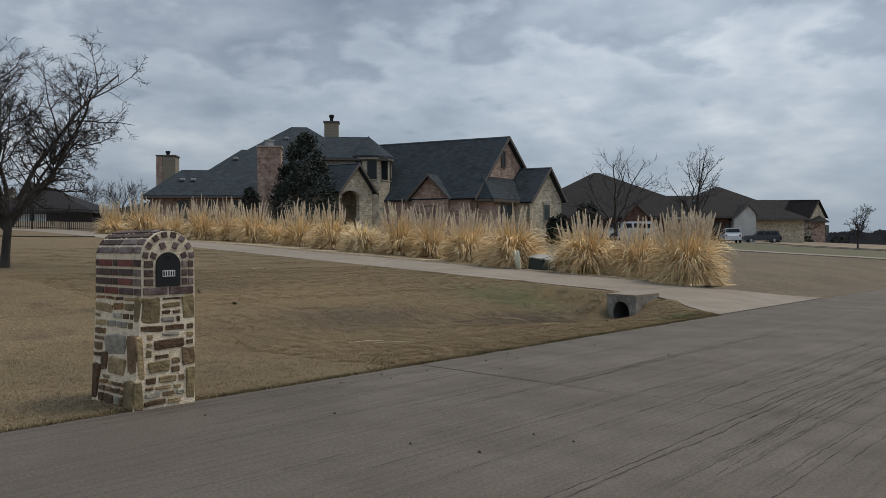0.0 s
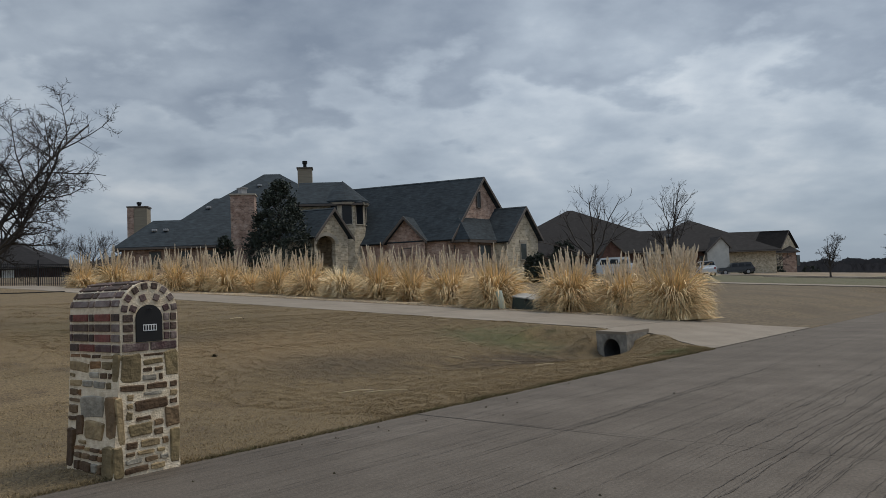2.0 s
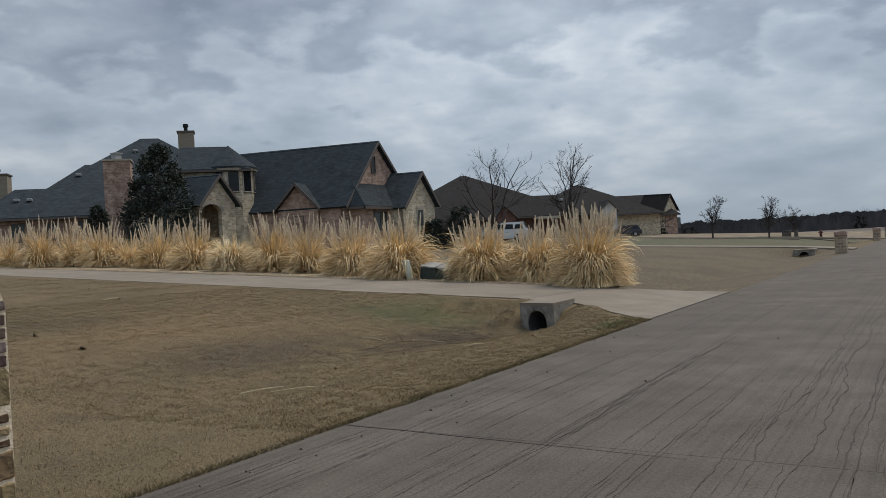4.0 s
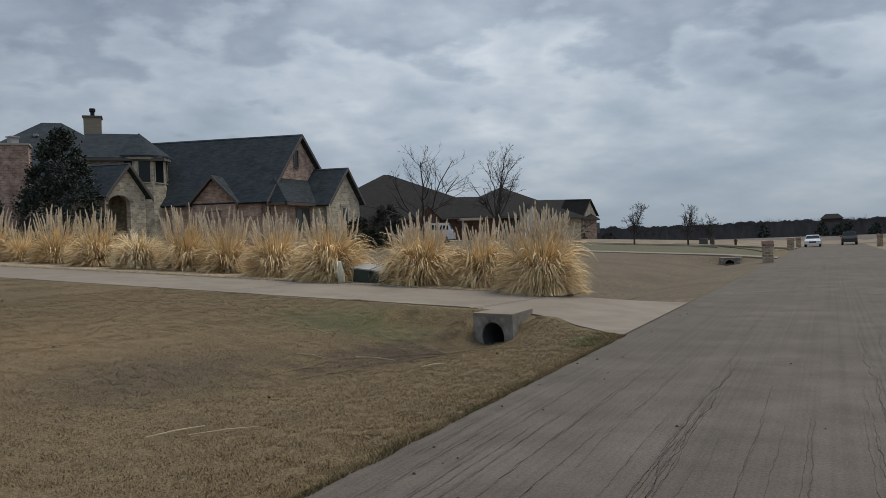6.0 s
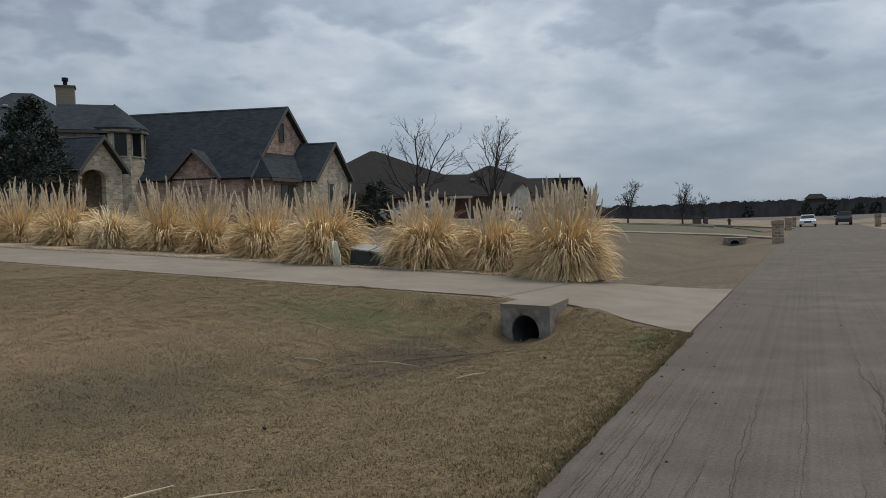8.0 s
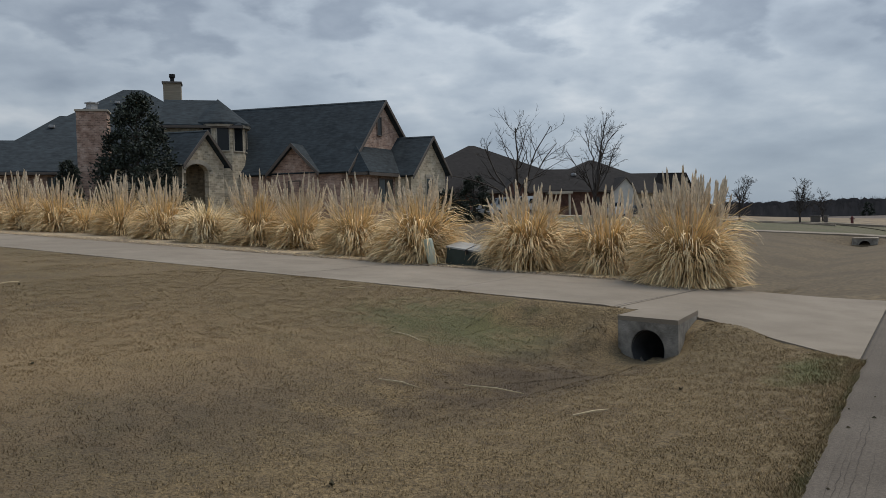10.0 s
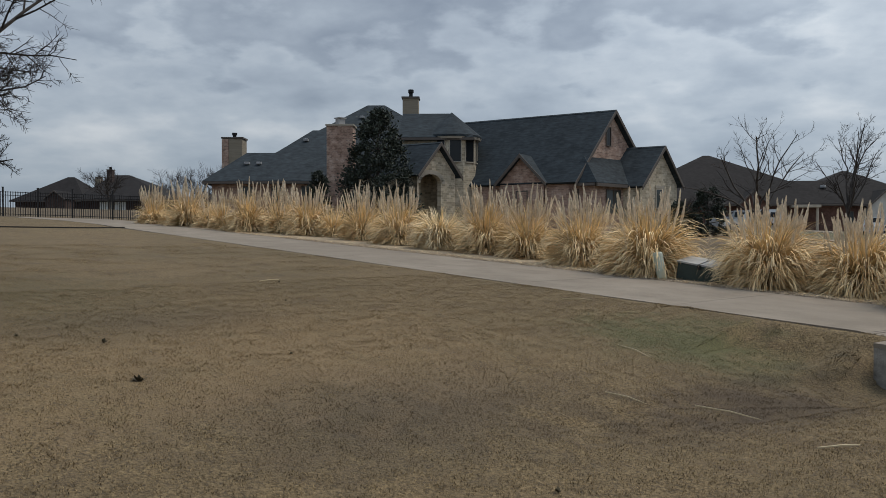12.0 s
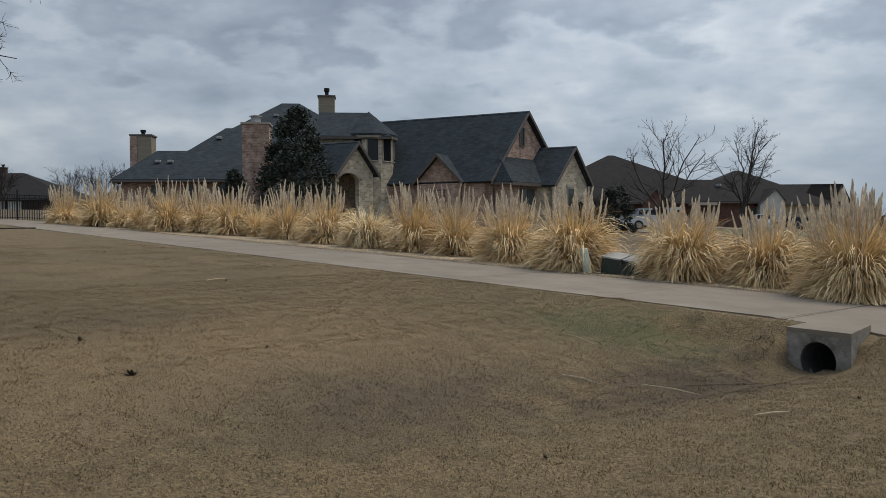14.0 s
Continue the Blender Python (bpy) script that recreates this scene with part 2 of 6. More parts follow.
def lawn_material():
    """Dormant lawn: straw-coloured blades over brown soil, worn and damp patches, some green by the ditch."""
    m = material("dormant_grass", [(0.068, 0.046, 0.021), (0.170, 0.118, 0.055), (0.285, 0.203, 0.100)], scale=30, detail=8, rough=0.95,
                 bump=1.0, bump_scale=55, large=(0.33, (0.13, 0.096, 0.045), 0.6))
    n, l = m.node_tree.nodes, m.node_tree.links
    b = n["Principled BSDF"]
    was = b.inputs["Base Color"].links[0].from_socket
    geo = n.new("ShaderNodeNewGeometry")
    clump = n.new("ShaderNodeTexNoise")
    clump.inputs["Scale"].default_value, clump.inputs["Detail"].default_value, clump.inputs["Roughness"].default_value = 1.5, 9.0, 0.75
    l.new(geo.outputs["Position"], clump.inputs["Vector"])
    cm = n.new("ShaderNodeMapRange")
    cm.inputs["From Min"].default_value, cm.inputs["From Max"].default_value = 0.5, 0.64
    cm.inputs["To Max"].default_value = 0.55
    l.new(clump.outputs["Fac"], cm.inputs["Value"])
    cx_ = n.new("ShaderNodeMix")
    cx_.data_type = "RGBA"
    cx_.inputs[7].default_value = (0.070, 0.046, 0.024, 1)
    l.new(cm.outputs[0], cx_.inputs[0])
    l.new(was, cx_.inputs[6])
    was = cx_.outputs[2]
    was = patches(n, l, geo, was)
    gap = n.new("ShaderNodeTexNoise")
    gap.inputs["Scale"].default_value, gap.inputs["Detail"].default_value = 34.0, 3.0
    l.new(geo.outputs["Position"], gap.inputs["Vector"])
    gm = n.new("ShaderNodeMapRange")
    gm.inputs["From Min"].default_value, gm.inputs["From Max"].default_value = 0.55, 0.66
    gm.inputs["To Max"].default_value = 0.6
    l.new(gap.outputs["Fac"], gm.inputs["Value"])
    gmix = n.new("ShaderNodeMix")
    gmix.data_type = "RGBA"
    gmix.inputs[7].default_value = (0.026, 0.018, 0.010, 1)
    l.new(gm.outputs[0], gmix.inputs[0])
    l.new(was, gmix.inputs[6])
    l.new(gmix.outputs[2], b.inputs["Base Color"])
    return m


def concrete(name, c1, c2, c3, streak):
    """Broom-finished, weathered concrete; streak = how much darker the drawn-out marks are, along the road."""
    m = material(name, [c1, c2, c3], scale=1.1, detail=9, rough=0.88, bump=0.35, bump_scale=90, large=(0.16, c1, 0.6))
    if not streak:
        return m
    n, l = m.node_tree.nodes, m.node_tree.links
    b = n["Principled BSDF"]
    was = b.inputs["Base Color"].links[0].from_socket
    geo = n.new("ShaderNodeNewGeometry")
    mp = n.new("ShaderNodeMapping")
    mp.inputs["Scale"].default_value = (19.0, 0.07, 1)
    mp.inputs["Rotation"].default_value = (0, 0, radians(0.4))
    l.new(geo.outputs["Position"], mp.inputs["Vector"])
    ns = n.new("ShaderNodeTexNoise")
    ns.inputs["Scale"].default_value, ns.inputs["Detail"].default_value, ns.inputs["Distortion"].default_value = 1.0, 3.0, 0.0
    l.new(mp.outputs[0], ns.inputs["Vector"])
    mr = n.new("ShaderNodeMapRange")
    mr.inputs["From Min"].default_value, mr.inputs["From Max"].default_value = 0.3, 0.56
    mr.inputs["To Min"].default_value, mr.inputs["To Max"].default_value = 1 - streak, 1.04
    l.new(ns.outputs["Fac"], mr.inputs["Value"])
    sc = n.new("ShaderNodeVectorMath")
    sc.operation = "SCALE"
    l.new(was, sc.inputs[0])
    l.new(mr.outputs[0], sc.inputs["Scale"])
    # fine aggregate and dark specks
    grit = n.new("ShaderNodeTexNoise")
    grit.inputs["Scale"].default_value, grit.inputs["Detail"].default_value, grit.inputs["Roughness"].default_value = 42.0, 5.0, 0.7
    l.new(geo.outputs["Position"], grit.inputs["Vector"])
    gr = n.new("ShaderNodeMapRange")
    gr.inputs["From Min"].default_value, gr.inputs["From Max"].default_value = 0.3, 0.7
    gr.inputs["To Min"].default_value, gr.inputs["To Max"].default_value = 0.68, 1.3
    l.new(grit.outputs["Fac"], gr.inputs["Value"])
    sp = n.new("ShaderNodeVectorMath")
    sp.operation = "SCALE"
    l.new(sc.outputs[0], sp.inputs[0])
    l.new(gr.outputs[0], sp.inputs["Scale"])
    l.new(sp.outputs[0], b.inputs["Base Color"])
    b.inputs["Specular IOR Level"].default_value = 0.3
    return m


def glass_material(name, tint):
    m = bpy.data.materials.new(name)
    m.use_nodes = True
    b = m.node_tree.nodes["Principled BSDF"]
    b.inputs["Base Color"].default_value = (*tint, 1)
    b.inputs["Roughness"].default_value = 0.12
    b.inputs["Specular IOR Level"].default_value = 0.3
    return m


M_LAWN = lawn_material()
M_GREENLAWN = material("winter_green_lawn", [(0.045, 0.044, 0.018), (0.08, 0.077, 0.03), (0.135, 0.112, 0.052)], scale=2.5, detail=9, bump=0.6, large=(0.12, (0.11, 0.088, 0.048), 0.7))
M_FIELD = material("tall_dry_field", [(0.115, 0.083, 0.047), (0.20, 0.147, 0.085), (0.28, 0.212, 0.128)], scale=0.6, detail=9, bump=0.6, bump_scale=5, stretch=(1, 0.25, 1), large=(0.02, (0.17, 0.13, 0.09), 0.8))
M_BARELAWN = material("thin_brown_lawn", [(0.060, 0.042, 0.020), (0.112, 0.080, 0.041), (0.182, 0.132, 0.072)], scale=7, detail=9, bump=0.8, bump_scale=30, large=(0.35, (0.078, 0.055, 0.029), 0.75))
M_WEEDFIELD = material("brown_weed_field", [(0.062, 0.047, 0.037), (0.095, 0.073, 0.056), (0.135, 0.105, 0.08)], scale=0.5, detail=9, bump=0.6, bump_scale=4, stretch=(1, 0.25, 1))
M_BLADE = material("dry_blades", [(0.14, 0.097, 0.045), (0.268, 0.192, 0.098)], scale=3, island=0.6)
bn, bl_ = M_BLADE.node_tree.nodes, M_BLADE.node_tree.links
blade_in = bn["Principled BSDF"].inputs["Base Color"]
bl_.new(patches(bn, bl_, bn.new("ShaderNodeNewGeometry"), blade_in.links[0].from_socket), blade_in)
M_EDGEGRASS = material("edge_grass", [(0.11, 0.10, 0.04), (0.26, 0.185, 0.095)], scale=1.6, island=0.4)
M_ROAD = concrete("road_concrete", (0.093, 0.076, 0.059), (0.117, 0.0965, 0.076), (0.145, 0.1215, 0.097), 0.13)
M_DRIVE = concrete("drive_concrete", (0.19, 0.155, 0.115), (0.238, 0.197, 0.149), (0.285, 0.239, 0.184), 0.0)
M_CRACK = plain("crack_dark", (0.055, 0.045, 0.036), 0.95)
M_WALLCON = material("headwall_concrete", [(0.085, 0.075, 0.062), (0.185, 0.168, 0.142), (0.30, 0.276, 0.236)], scale=4, detail=9, bump=0.5, bump_scale=30)
M_PIPE = material("pipe_concrete", [(0.035, 0.035, 0.036), (0.07, 0.07, 0.07)], scale=5, bump=0.3)
M_GRAVEL = material("gravel_mulch", [(0.16, 0.115, 0.07), (0.34, 0.26, 0.165), (0.52, 0.42, 0.29)], scale=22, detail=6, bump=1.0, bump_scale=30)
M_PEBBLE = material("pebbles", [(0.2, 0.15, 0.1), (0.46, 0.38, 0.28)], scale=6, island=0.4)
M_LEAF = material("pampas_blades", [(0.56, 0.39, 0.18), (0.80, 0.605, 0.33), (0.93, 0.755, 0.475)], scale=2.6, rough=0.8, island=0.45)
M_LEAFPALE = material("pale_pampas_blades", [(0.62, 0.47, 0.25), (0.82, 0.66, 0.40), (0.92, 0.78, 0.53)], scale=2.6, rough=0.8, island=0.4)
M_STALK = material("pampas_stalks", [(0.52, 0.39, 0.24), (0.74, 0.59, 0.40)], scale=2.2, rough=0.85, island=0.35)
# dark brown that stands in for the shade inside a clump
M_CORE = material("pampas_shade_core", [(0.085, 0.055, 0.028), (0.18, 0.12, 0.06)], scale=9, bump=0.8, bump_scale=25)
M_PLUME = material("pampas_plume", [(0.66, 0.545, 0.40), (0.85, 0.745, 0.585)], scale=6, rough=0.9, island=0.2, objvar=0.15)
M_BARK = material("bark", [(0.028, 0.023, 0.02), (0.075, 0.062, 0.052)], scale=9, bump=0.8, bump_scale=30, stretch=(1, 1, 0.25))
M_TWIG = material("twigs", [(0.022, 0.018, 0.017), (0.055, 0.044, 0.038)], scale=4)
M_EVERGREEN = material("evergreen_leaves", [(0.013, 0.019, 0.013), (0.033, 0.045, 0.029)], scale=3, rough=0.75, island=0.5)
M_WOODS = material("far_bare_woods", [(0.045, 0.041, 0.041), (0.078, 0.070, 0.068)], scale=0.35, island=0.15, stretch=(1, 1, 0.4))
M_ROOF = shingles("slate_shingles", (0.0185, 0.0245, 0.029), (0.036, 0.046, 0.0525))
M_ROOFBROWN = shingles("brown_shingles", (0.012, 0.0105, 0.0102), (0.022, 0.0195, 0.019))
M_BRICKWALL = brickwork("house_brick", (0.23, 0.145, 0.108), (0.35, 0.24, 0.187), (0.48, 0.365, 0.295), (1.2, 1.18, 1.15), 0.30, 0.11, 0.016)
M_BRICKRED = brickwork("red_brick", (0.075, 0.036, 0.028), (0.11, 0.058, 0.044), (0.15, 0.085, 0.065), (1.2, 1.18, 1.15), 0.22, 0.078, 0.012)
# brick for distant facades, with the shade under their eaves in its colour
M_BRICKSHADE = brickwork("shaded_brick", (0.030, 0.019, 0.016), (0.05, 0.031, 0.026), (0.075, 0.05, 0.042), (1.2, 1.18, 1.15), 0.22, 0.078, 0.012)
M_STONEWALL = brickwork("cream_stone", (0.35, 0.29, 0.205), (0.47, 0.40, 0.29), (0.57, 0.50, 0.385), (1.1, 1.1, 1.1), 0.34, 0.15, 0.015)
M_PIERSTONE = brickwork("pier_stone", (0.19, 0.145, 0.10), (0.29, 0.23, 0.16), (0.40, 0.33, 0.25), (1.3, 1.3, 1.3), 0.34, 0.16, 0.03)
M_STUCCO = material("pale_stucco", [(0.46, 0.44, 0.40), (0.58, 0.56, 0.51)], scale=1.5, bump=0.2)
M_SIDING = material("tan_siding", [(0.22, 0.185, 0.135), (0.30, 0.26, 0.195)], scale=2, stretch=(0.3, 0.3, 6))
M_TRIM = plain("brown_trim", (0.10, 0.082, 0.068), 0.6)
M_PALETRIM = plain("stone_trim", (0.40, 0.355, 0.285), 0.8)
M_GLASS = glass_material("dark_window_glass", (0.012, 0.014, 0.016))
M_GREYGLASS = glass_material("blind_window_glass", (0.07, 0.08, 0.075))
M_FLUE = plain("black_flue", (0.014, 0.014, 0.015), 0.6, 0.5)
M_VENT = plain("vent_grey", (0.30, 0.30, 0.30), 0.6)
M_DARKWOOD = plain("dark_entry", (0.02, 0.017, 0.015), 0.7)
M_IRON = plain("black_iron", (0.013, 0.013, 0.014), 0.5, 0.4)
M_MORTAR = material("mailbox_mortar", [(0.56, 0.445, 0.30), (0.73, 0.605, 0.435), (0.81, 0.70, 0.53)], scale=14, bump=0.7, bump_scale=60)
M_MBDOOR = plain("mailbox_black", (0.004, 0.004, 0.0045), 0.75)
M_PLATE = plain("plate_white", (0.72, 0.72, 0.7), 0.5)
M_BOXGREEN = material("transformer_green", [(0.012, 0.024, 0.021), (0.022, 0.04, 0.034)], scale=5, rough=0.45, large=(1.5, (0.03, 0.045, 0.04), 0.6))
M_BOXTOP = material("pale_lid", [(0.27, 0.265, 0.25), (0.45, 0.44, 0.41)], scale=3, rough=0.6)
M_POST = material("pale_green_plastic", [(0.42, 0.47, 0.39), (0.54, 0.58, 0.49)], scale=5, rough=0.55)
M_CARWHITE = plain("white_paint", (0.62, 0.63, 0.64), 0.25, 0.0, 0.6)
M_CARBLACK = plain("black_paint", (0.012, 0.013, 0.015), 0.25, 0.0, 0.6)
M_CARGREY = plain("grey_paint", (0.24, 0.25, 0.26), 0.3, 0.3, 0.5)
M_TYRE = plain("tyre_rubber", (0.012, 0.012, 0.012), 0.9)
M_RIM = plain("alloy_rim", (0.4, 0.4, 0.41), 0.3, 0.9)
M_LAMP = plain("lamp_glass", (0.6, 0.6, 0.58), 0.15)
M_TAIL = plain("tail_red", (0.25, 0.01, 0.01), 0.3)
M_STRAW = plain("straw", (0.52, 0.42, 0.26), 0.8)
M_WEED = material("weed_leaf", [(0.035, 0.03, 0.014), (0.08, 0.06, 0.03)], scale=9)
M_RED = plain("hydrant_red", (0.10, 0.018, 0.014), 0.5)
STONES = [material("stone_%s" % nm, [tuple(v * 0.62 for v in c), c, tuple(v * 1.3 for v in c)], scale=9, detail=9, bump=0.9, bump_scale=26, objvar=0.14, large=(5, tuple(v * 0.55 for v in c), 0.6))
          for nm, c in (("ochre", (0.255, 0.19, 0.095)), ("tan", (0.35, 0.255, 0.135)), ("grey", (0.35, 0.315, 0.25)), ("brown", (0.105, 0.062, 0.032)),
                        ("rust", (0.25, 0.135, 0.06)), ("umber", (0.20, 0.13, 0.068)))]
BRICKS = [material("brick_%s" % nm, [tuple(v * 0.6 for v in c), c, tuple(v * 1.35 for v in c)], scale=13, detail=8, bump=0.7, bump_scale=50, objvar=0.15, large=(9, w, 0.55))
          for nm, c, w in (("red", (0.21, 0.065, 0.05), (0.16, 0.08, 0.07)), ("plum", (0.09, 0.05, 0.048), (0.26, 0.21, 0.18)), ("brown", (0.095, 0.062, 0.048), (0.055, 0.042, 0.036)),
                           ("washed", (0.17, 0.12, 0.105), (0.36, 0.31, 0.27)))]


# ---- building helpers ----
class Mesh:
    """Points and faces of one part, in metres."""

    def __init__(self):
        self.v, self.f = [], []

    def add(self, verts, faces):
        k = len(self.v)
        self.v += [tuple(p) for p in verts]
        self.f += [tuple(i + k for i in f) for f in faces]
        return self

    def box(self, x0, x1, y0, y1, z0, z1, m=None):
        p = [(x, y, z) for x in (x0, x1) for y in (y0, y1) for z in (z0, z1)]
        if m is not None:
            p = [m @ Vector(q) for q in p]
        return self.add(p, [(0, 1, 3, 2), (4, 6, 7, 5), (0, 4, 5, 1), (2, 3, 7, 6), (0, 2, 6, 4), (1, 5, 7, 3)])

    def soft_box(self, x0, x1, y0, y1, z0, z1, r, m=None):
        """A box whose edges are cut by r."""
        bm = bmesh.new()
        bmesh.ops.create_cube(bm, size=1.0)
        for v in bm.verts:
            v.co = Vector(((x0 + x1) / 2 + v.co.x * (x1 - x0), (y0 + y1) / 2 + v.co.y * (y1 - y0), (z0 + z1) / 2 + v.co.z * (z1 - z0)))
        bmesh.ops.bevel(bm, geom=bm.edges[:], offset=r, segments=2, affect="EDGES", profile=0.5)
        bm.verts.index_update()
        pts = [(m @ v.co) if m is not None else v.co.copy() for v in bm.verts]
        self.add(pts, [tuple(v.index for v in f.verts) for f in bm.faces])
        bm.free()
        return self

    def prism(self, outline, z0, z1):
        """outline: (x, y) turning left; walls from z0 to z1 (numbers or one per corner)."""
        n = len(outline)
        lo = z0 if isinstance(z0, (list, tuple)) else [z0] * n
        hi = z1 if isinstance(z1, (list, tuple)) else [z1] * n
        v = [(x, y, lo[i]) for i, (x, y) in enumerate(outline)] + [(x, y, hi[i]) for i, (x, y) in enumerate(outline)]
        f = [tuple(range(n - 1, -1, -1)), tuple(range(n, 2 * n))] + [(i, (i + 1) % n, n + (i + 1) % n, n + i) for i in range(n)]
        return self.add(v, f)

    def slab(self, corners, thick):
        """A flat sheet through corners (3D), thickened downwards along its normal."""
        p = [Vector(c) for c in corners]
        nrm = (p[1] - p[0]).cross(p[2] - p[0]).normalized()
        if nrm.z < 0:
            p.reverse()
            nrm = -nrm
        n = len(p)
        return self.add([*p, *[q - nrm * thick for q in p]],
                        [tuple(range(n)), tuple(range(2 * n - 1, n - 1, -1))] + [(i, n + i, n + (i + 1) % n, (i + 1) % n) for i in range(n)])

    def tube(self, path, radii, sides=6, cap=True):
        rings = []
        for i, p in enumerate(path):
            p = Vector(p)
            d = (Vector(path[min(i + 1, len(path) - 1)]) - Vector(path[max(i - 1, 0)])).normalized()
            a = d.orthogonal().normalized() if i == 0 else (a - d * a.dot(d)).normalized()
            b = d.cross(a)
            rings.append([p + (a * math.cos(2 * math.pi * k / sides) + b * math.sin(2 * math.pi * k / sides)) * radii[i] for k in range(sides)])
        n = len(rings)
        faces = [(i * sides + k, i * sides + (k + 1) % sides, (i + 1) * sides + (k + 1) % sides, (i + 1) * sides + k) for i in range(n - 1) for k in range(sides)]
        if cap:
            faces += [tuple(range(sides - 1, -1, -1)), tuple(range((n - 1) * sides, n * sides))]
        return self.add([q for r in rings for q in r], faces)

    def data(self, name, mat, smooth=False):
        me = bpy.data.meshes.new(name)
        me.from_pydata([tuple(q) for q in self.v], [], self.f)
        me.materials.append(mat)
        if smooth:
            me.shade_smooth()
        me.update()
        return me


def thing(name, label, category, at=(0, 0, 0), group="", kind=""):
    ob = new(name)
    ob.location = at
    ob.empty_display_size = 0.2
    return tagged(ob, label, category, group, kind)


def part(name, shape, mat, parent, label="", smooth=False):
    """Links a Mesh (or mesh data) given in world places as one object under a thing or a part."""
    me = shape.data(name, mat, smooth) if isinstance(shape, Mesh) else shape
    ob = new(name, me)
    if parent is not None:
        ob.parent = parent
        if parent.type == "EMPTY":
            ob.matrix_parent_inverse = Matrix.Translation(-parent.location)
    return tagged(ob, label)


def solid(name, shape, mat, label, category, group="", kind="", smooth=False):
    """A thing or a piece of the setting that is one mesh."""
    return tagged(part(name, shape, mat, None, "", smooth), label, category, group, kind)


def smoothstep(a, b, t):
    t = max(0.0, min(1.0, (t - a) / (b - a)))
    return t * t * (3 - 2 * t)


def curve_at(knots, s):
    """Smooth interpolation through (s, z) knots."""
    if s <= knots[0][0]:
        return knots[0][1]
    for (a, za), (b, zb) in zip(knots, knots[1:]):
        if s <= b:
            return za + (zb - za) * (s - a) / (b - a)
    return knots[-1][1]


# ---- the lie of the land: road along y, the lawn climbs away from it ----
EDGE = -6.49          # the road's edge by the lawn
ROAD_RIGHT = 0.6
DITCH = [(0, 0.0), (0.6, -0.03), (1.5, -0.12), (2.2, -0.22), (2.9, -0.32), (3.6, -0.23), (4.6, 0.0), (6.4, 0.28), (8.5, 0.52), (11, 0.72)]
EVEN = [(0, 0.0), (2, 0.0), (4, 0.12), (6.4, 0.32), (9, 0.56), (11, 0.72)]
RUT = [(11.0, -10.25), (12.0, -10.15), (13.5, -10.1), (14.8, -9.7), (16.6, -9.2)]
RUT_TWO = [(11.0, -9.7), (13.2, -9.57), (14.2, -9.46), (15.5, -9.28), (16.6, -9.15)]
RAMP = [(0, 0.0), (1, 0.07), (2, 0.17), (3, 0.28)]


def climb(s):
    """Height of the rising ground s metres from the road's edge."""
    return 0.115 + 0.055 * s if s < 70 else 3.965 + 2.2 * (1 - math.exp(-(s - 70) / 60))


def drive_height(x):
    s = EDGE - x
    return curve_at(RAMP, s) if s < 3 else climb(s)


def drive_near(s):
    return 16.19 + (18.03 - 16.19) * min(1.0, s / 2.2) if s < 2.2 else 18.0 + 0.022 * max(0, s - 8)


def drive_far(s):
    return 23.0 - 1.1 * min(1.0, s / 2.9)


def far_fade(x, y):
    """The plain beyond the houses is level."""
    return 1 - smoothstep(135, 260, y) * smoothstep(-400, -60, x)


def ground_height(x, y):
    if x > EDGE + 0.02:
        if x < ROAD_RIGHT - 0.02:
            return -0.12
        s = x - ROAD_RIGHT
        return -0.28 * math.exp(-((s - 3.2) / 1.3) ** 2) + 0.012 * s * (1 - smoothstep(10, 60, s)) - 0.01
    s = EDGE - x
    if s > 11:
        z = climb(s)
    else:
        g = curve_at([(-5, 0.25), (8, 0.3), (13.3, 0.45), (16.2, 1.0), (60, 1.0)], y)
        z = curve_at(DITCH, s) * g + curve_at(EVEN, s) * (1 - g)
    z = z * (far_fade(x, y)) + 0.2 * (1 - far_fade(x, y)) if y > 135 else z
    # the driveway's bed
    if 12 < y < 28 and s < 46:
        near, far = drive_near(s), drive_far(s)
        d = max(near - y, y - far)
        bed = drive_height(x)
        if -9.46 < x < -8.74 and y > 17.1 - 0.3 * (x + 9.5):
            return -0.75 if d > 0 else bed - 0.9
        if d <= 0.0:
            return bed - 0.05
        w = 1 - smoothstep(-0.35 if s < 2.5 else 0.0, 2.4 if s < 2.6 else 1.1 if s < 5 else 2.5, d)
        z = z * (1 - w) + (bed + 0.004) * w
    # worn hollow before the pipe's mouth
    if -11 < x < -7 and 14.5 < y < 17.1:
        w = math.exp(-((x + 9.1) / 0.62) ** 2 - ((y - 16.65) / 0.55) ** 2)
        z = z * (1 - w) - 0.29 * w
    # earth banked against the headwall's two ends
    if -11.5 < x < -6.5 and 15.5 < y < 18.1:
        z += 0.30 * math.exp(-((x + 9.9) / 0.36) ** 2 - ((y - 17.0) / 0.42) ** 2)
        z += 0.10 * math.exp(-((x + 8.15) / 0.42) ** 2 - ((y - 17.15) / 0.45) ** 2)
    # two wheel ruts through the soft ditch towards the pipe
    if -11.5 < x < -8.6 and 10.5 < y < 16.6:
        for rut in (RUT, RUT_TWO):
            off = x - curve_at(rut, y) + 0.06 * noise.noise((y * 1.7, 3, 0))
            z -= 0.055 * math.exp(-(off / 0.1) ** 2) * smoothstep(10.6, 12.5, y) * (1 - smoothstep(16.0, 16.6, y)) * (0.5 + 0.8 * abs(noise.noise((y * 2.1, 9, 1))))
    # the second driveway over the ditch
    if 54 < y < 66 and s < 12:
        w = 1 - smoothstep(1.6, 3.4, abs(y - 60.3))
        z = z * (1 - w) + (max(0.0, climb(s)) * smoothstep(0, 3, s)) * w
    return z


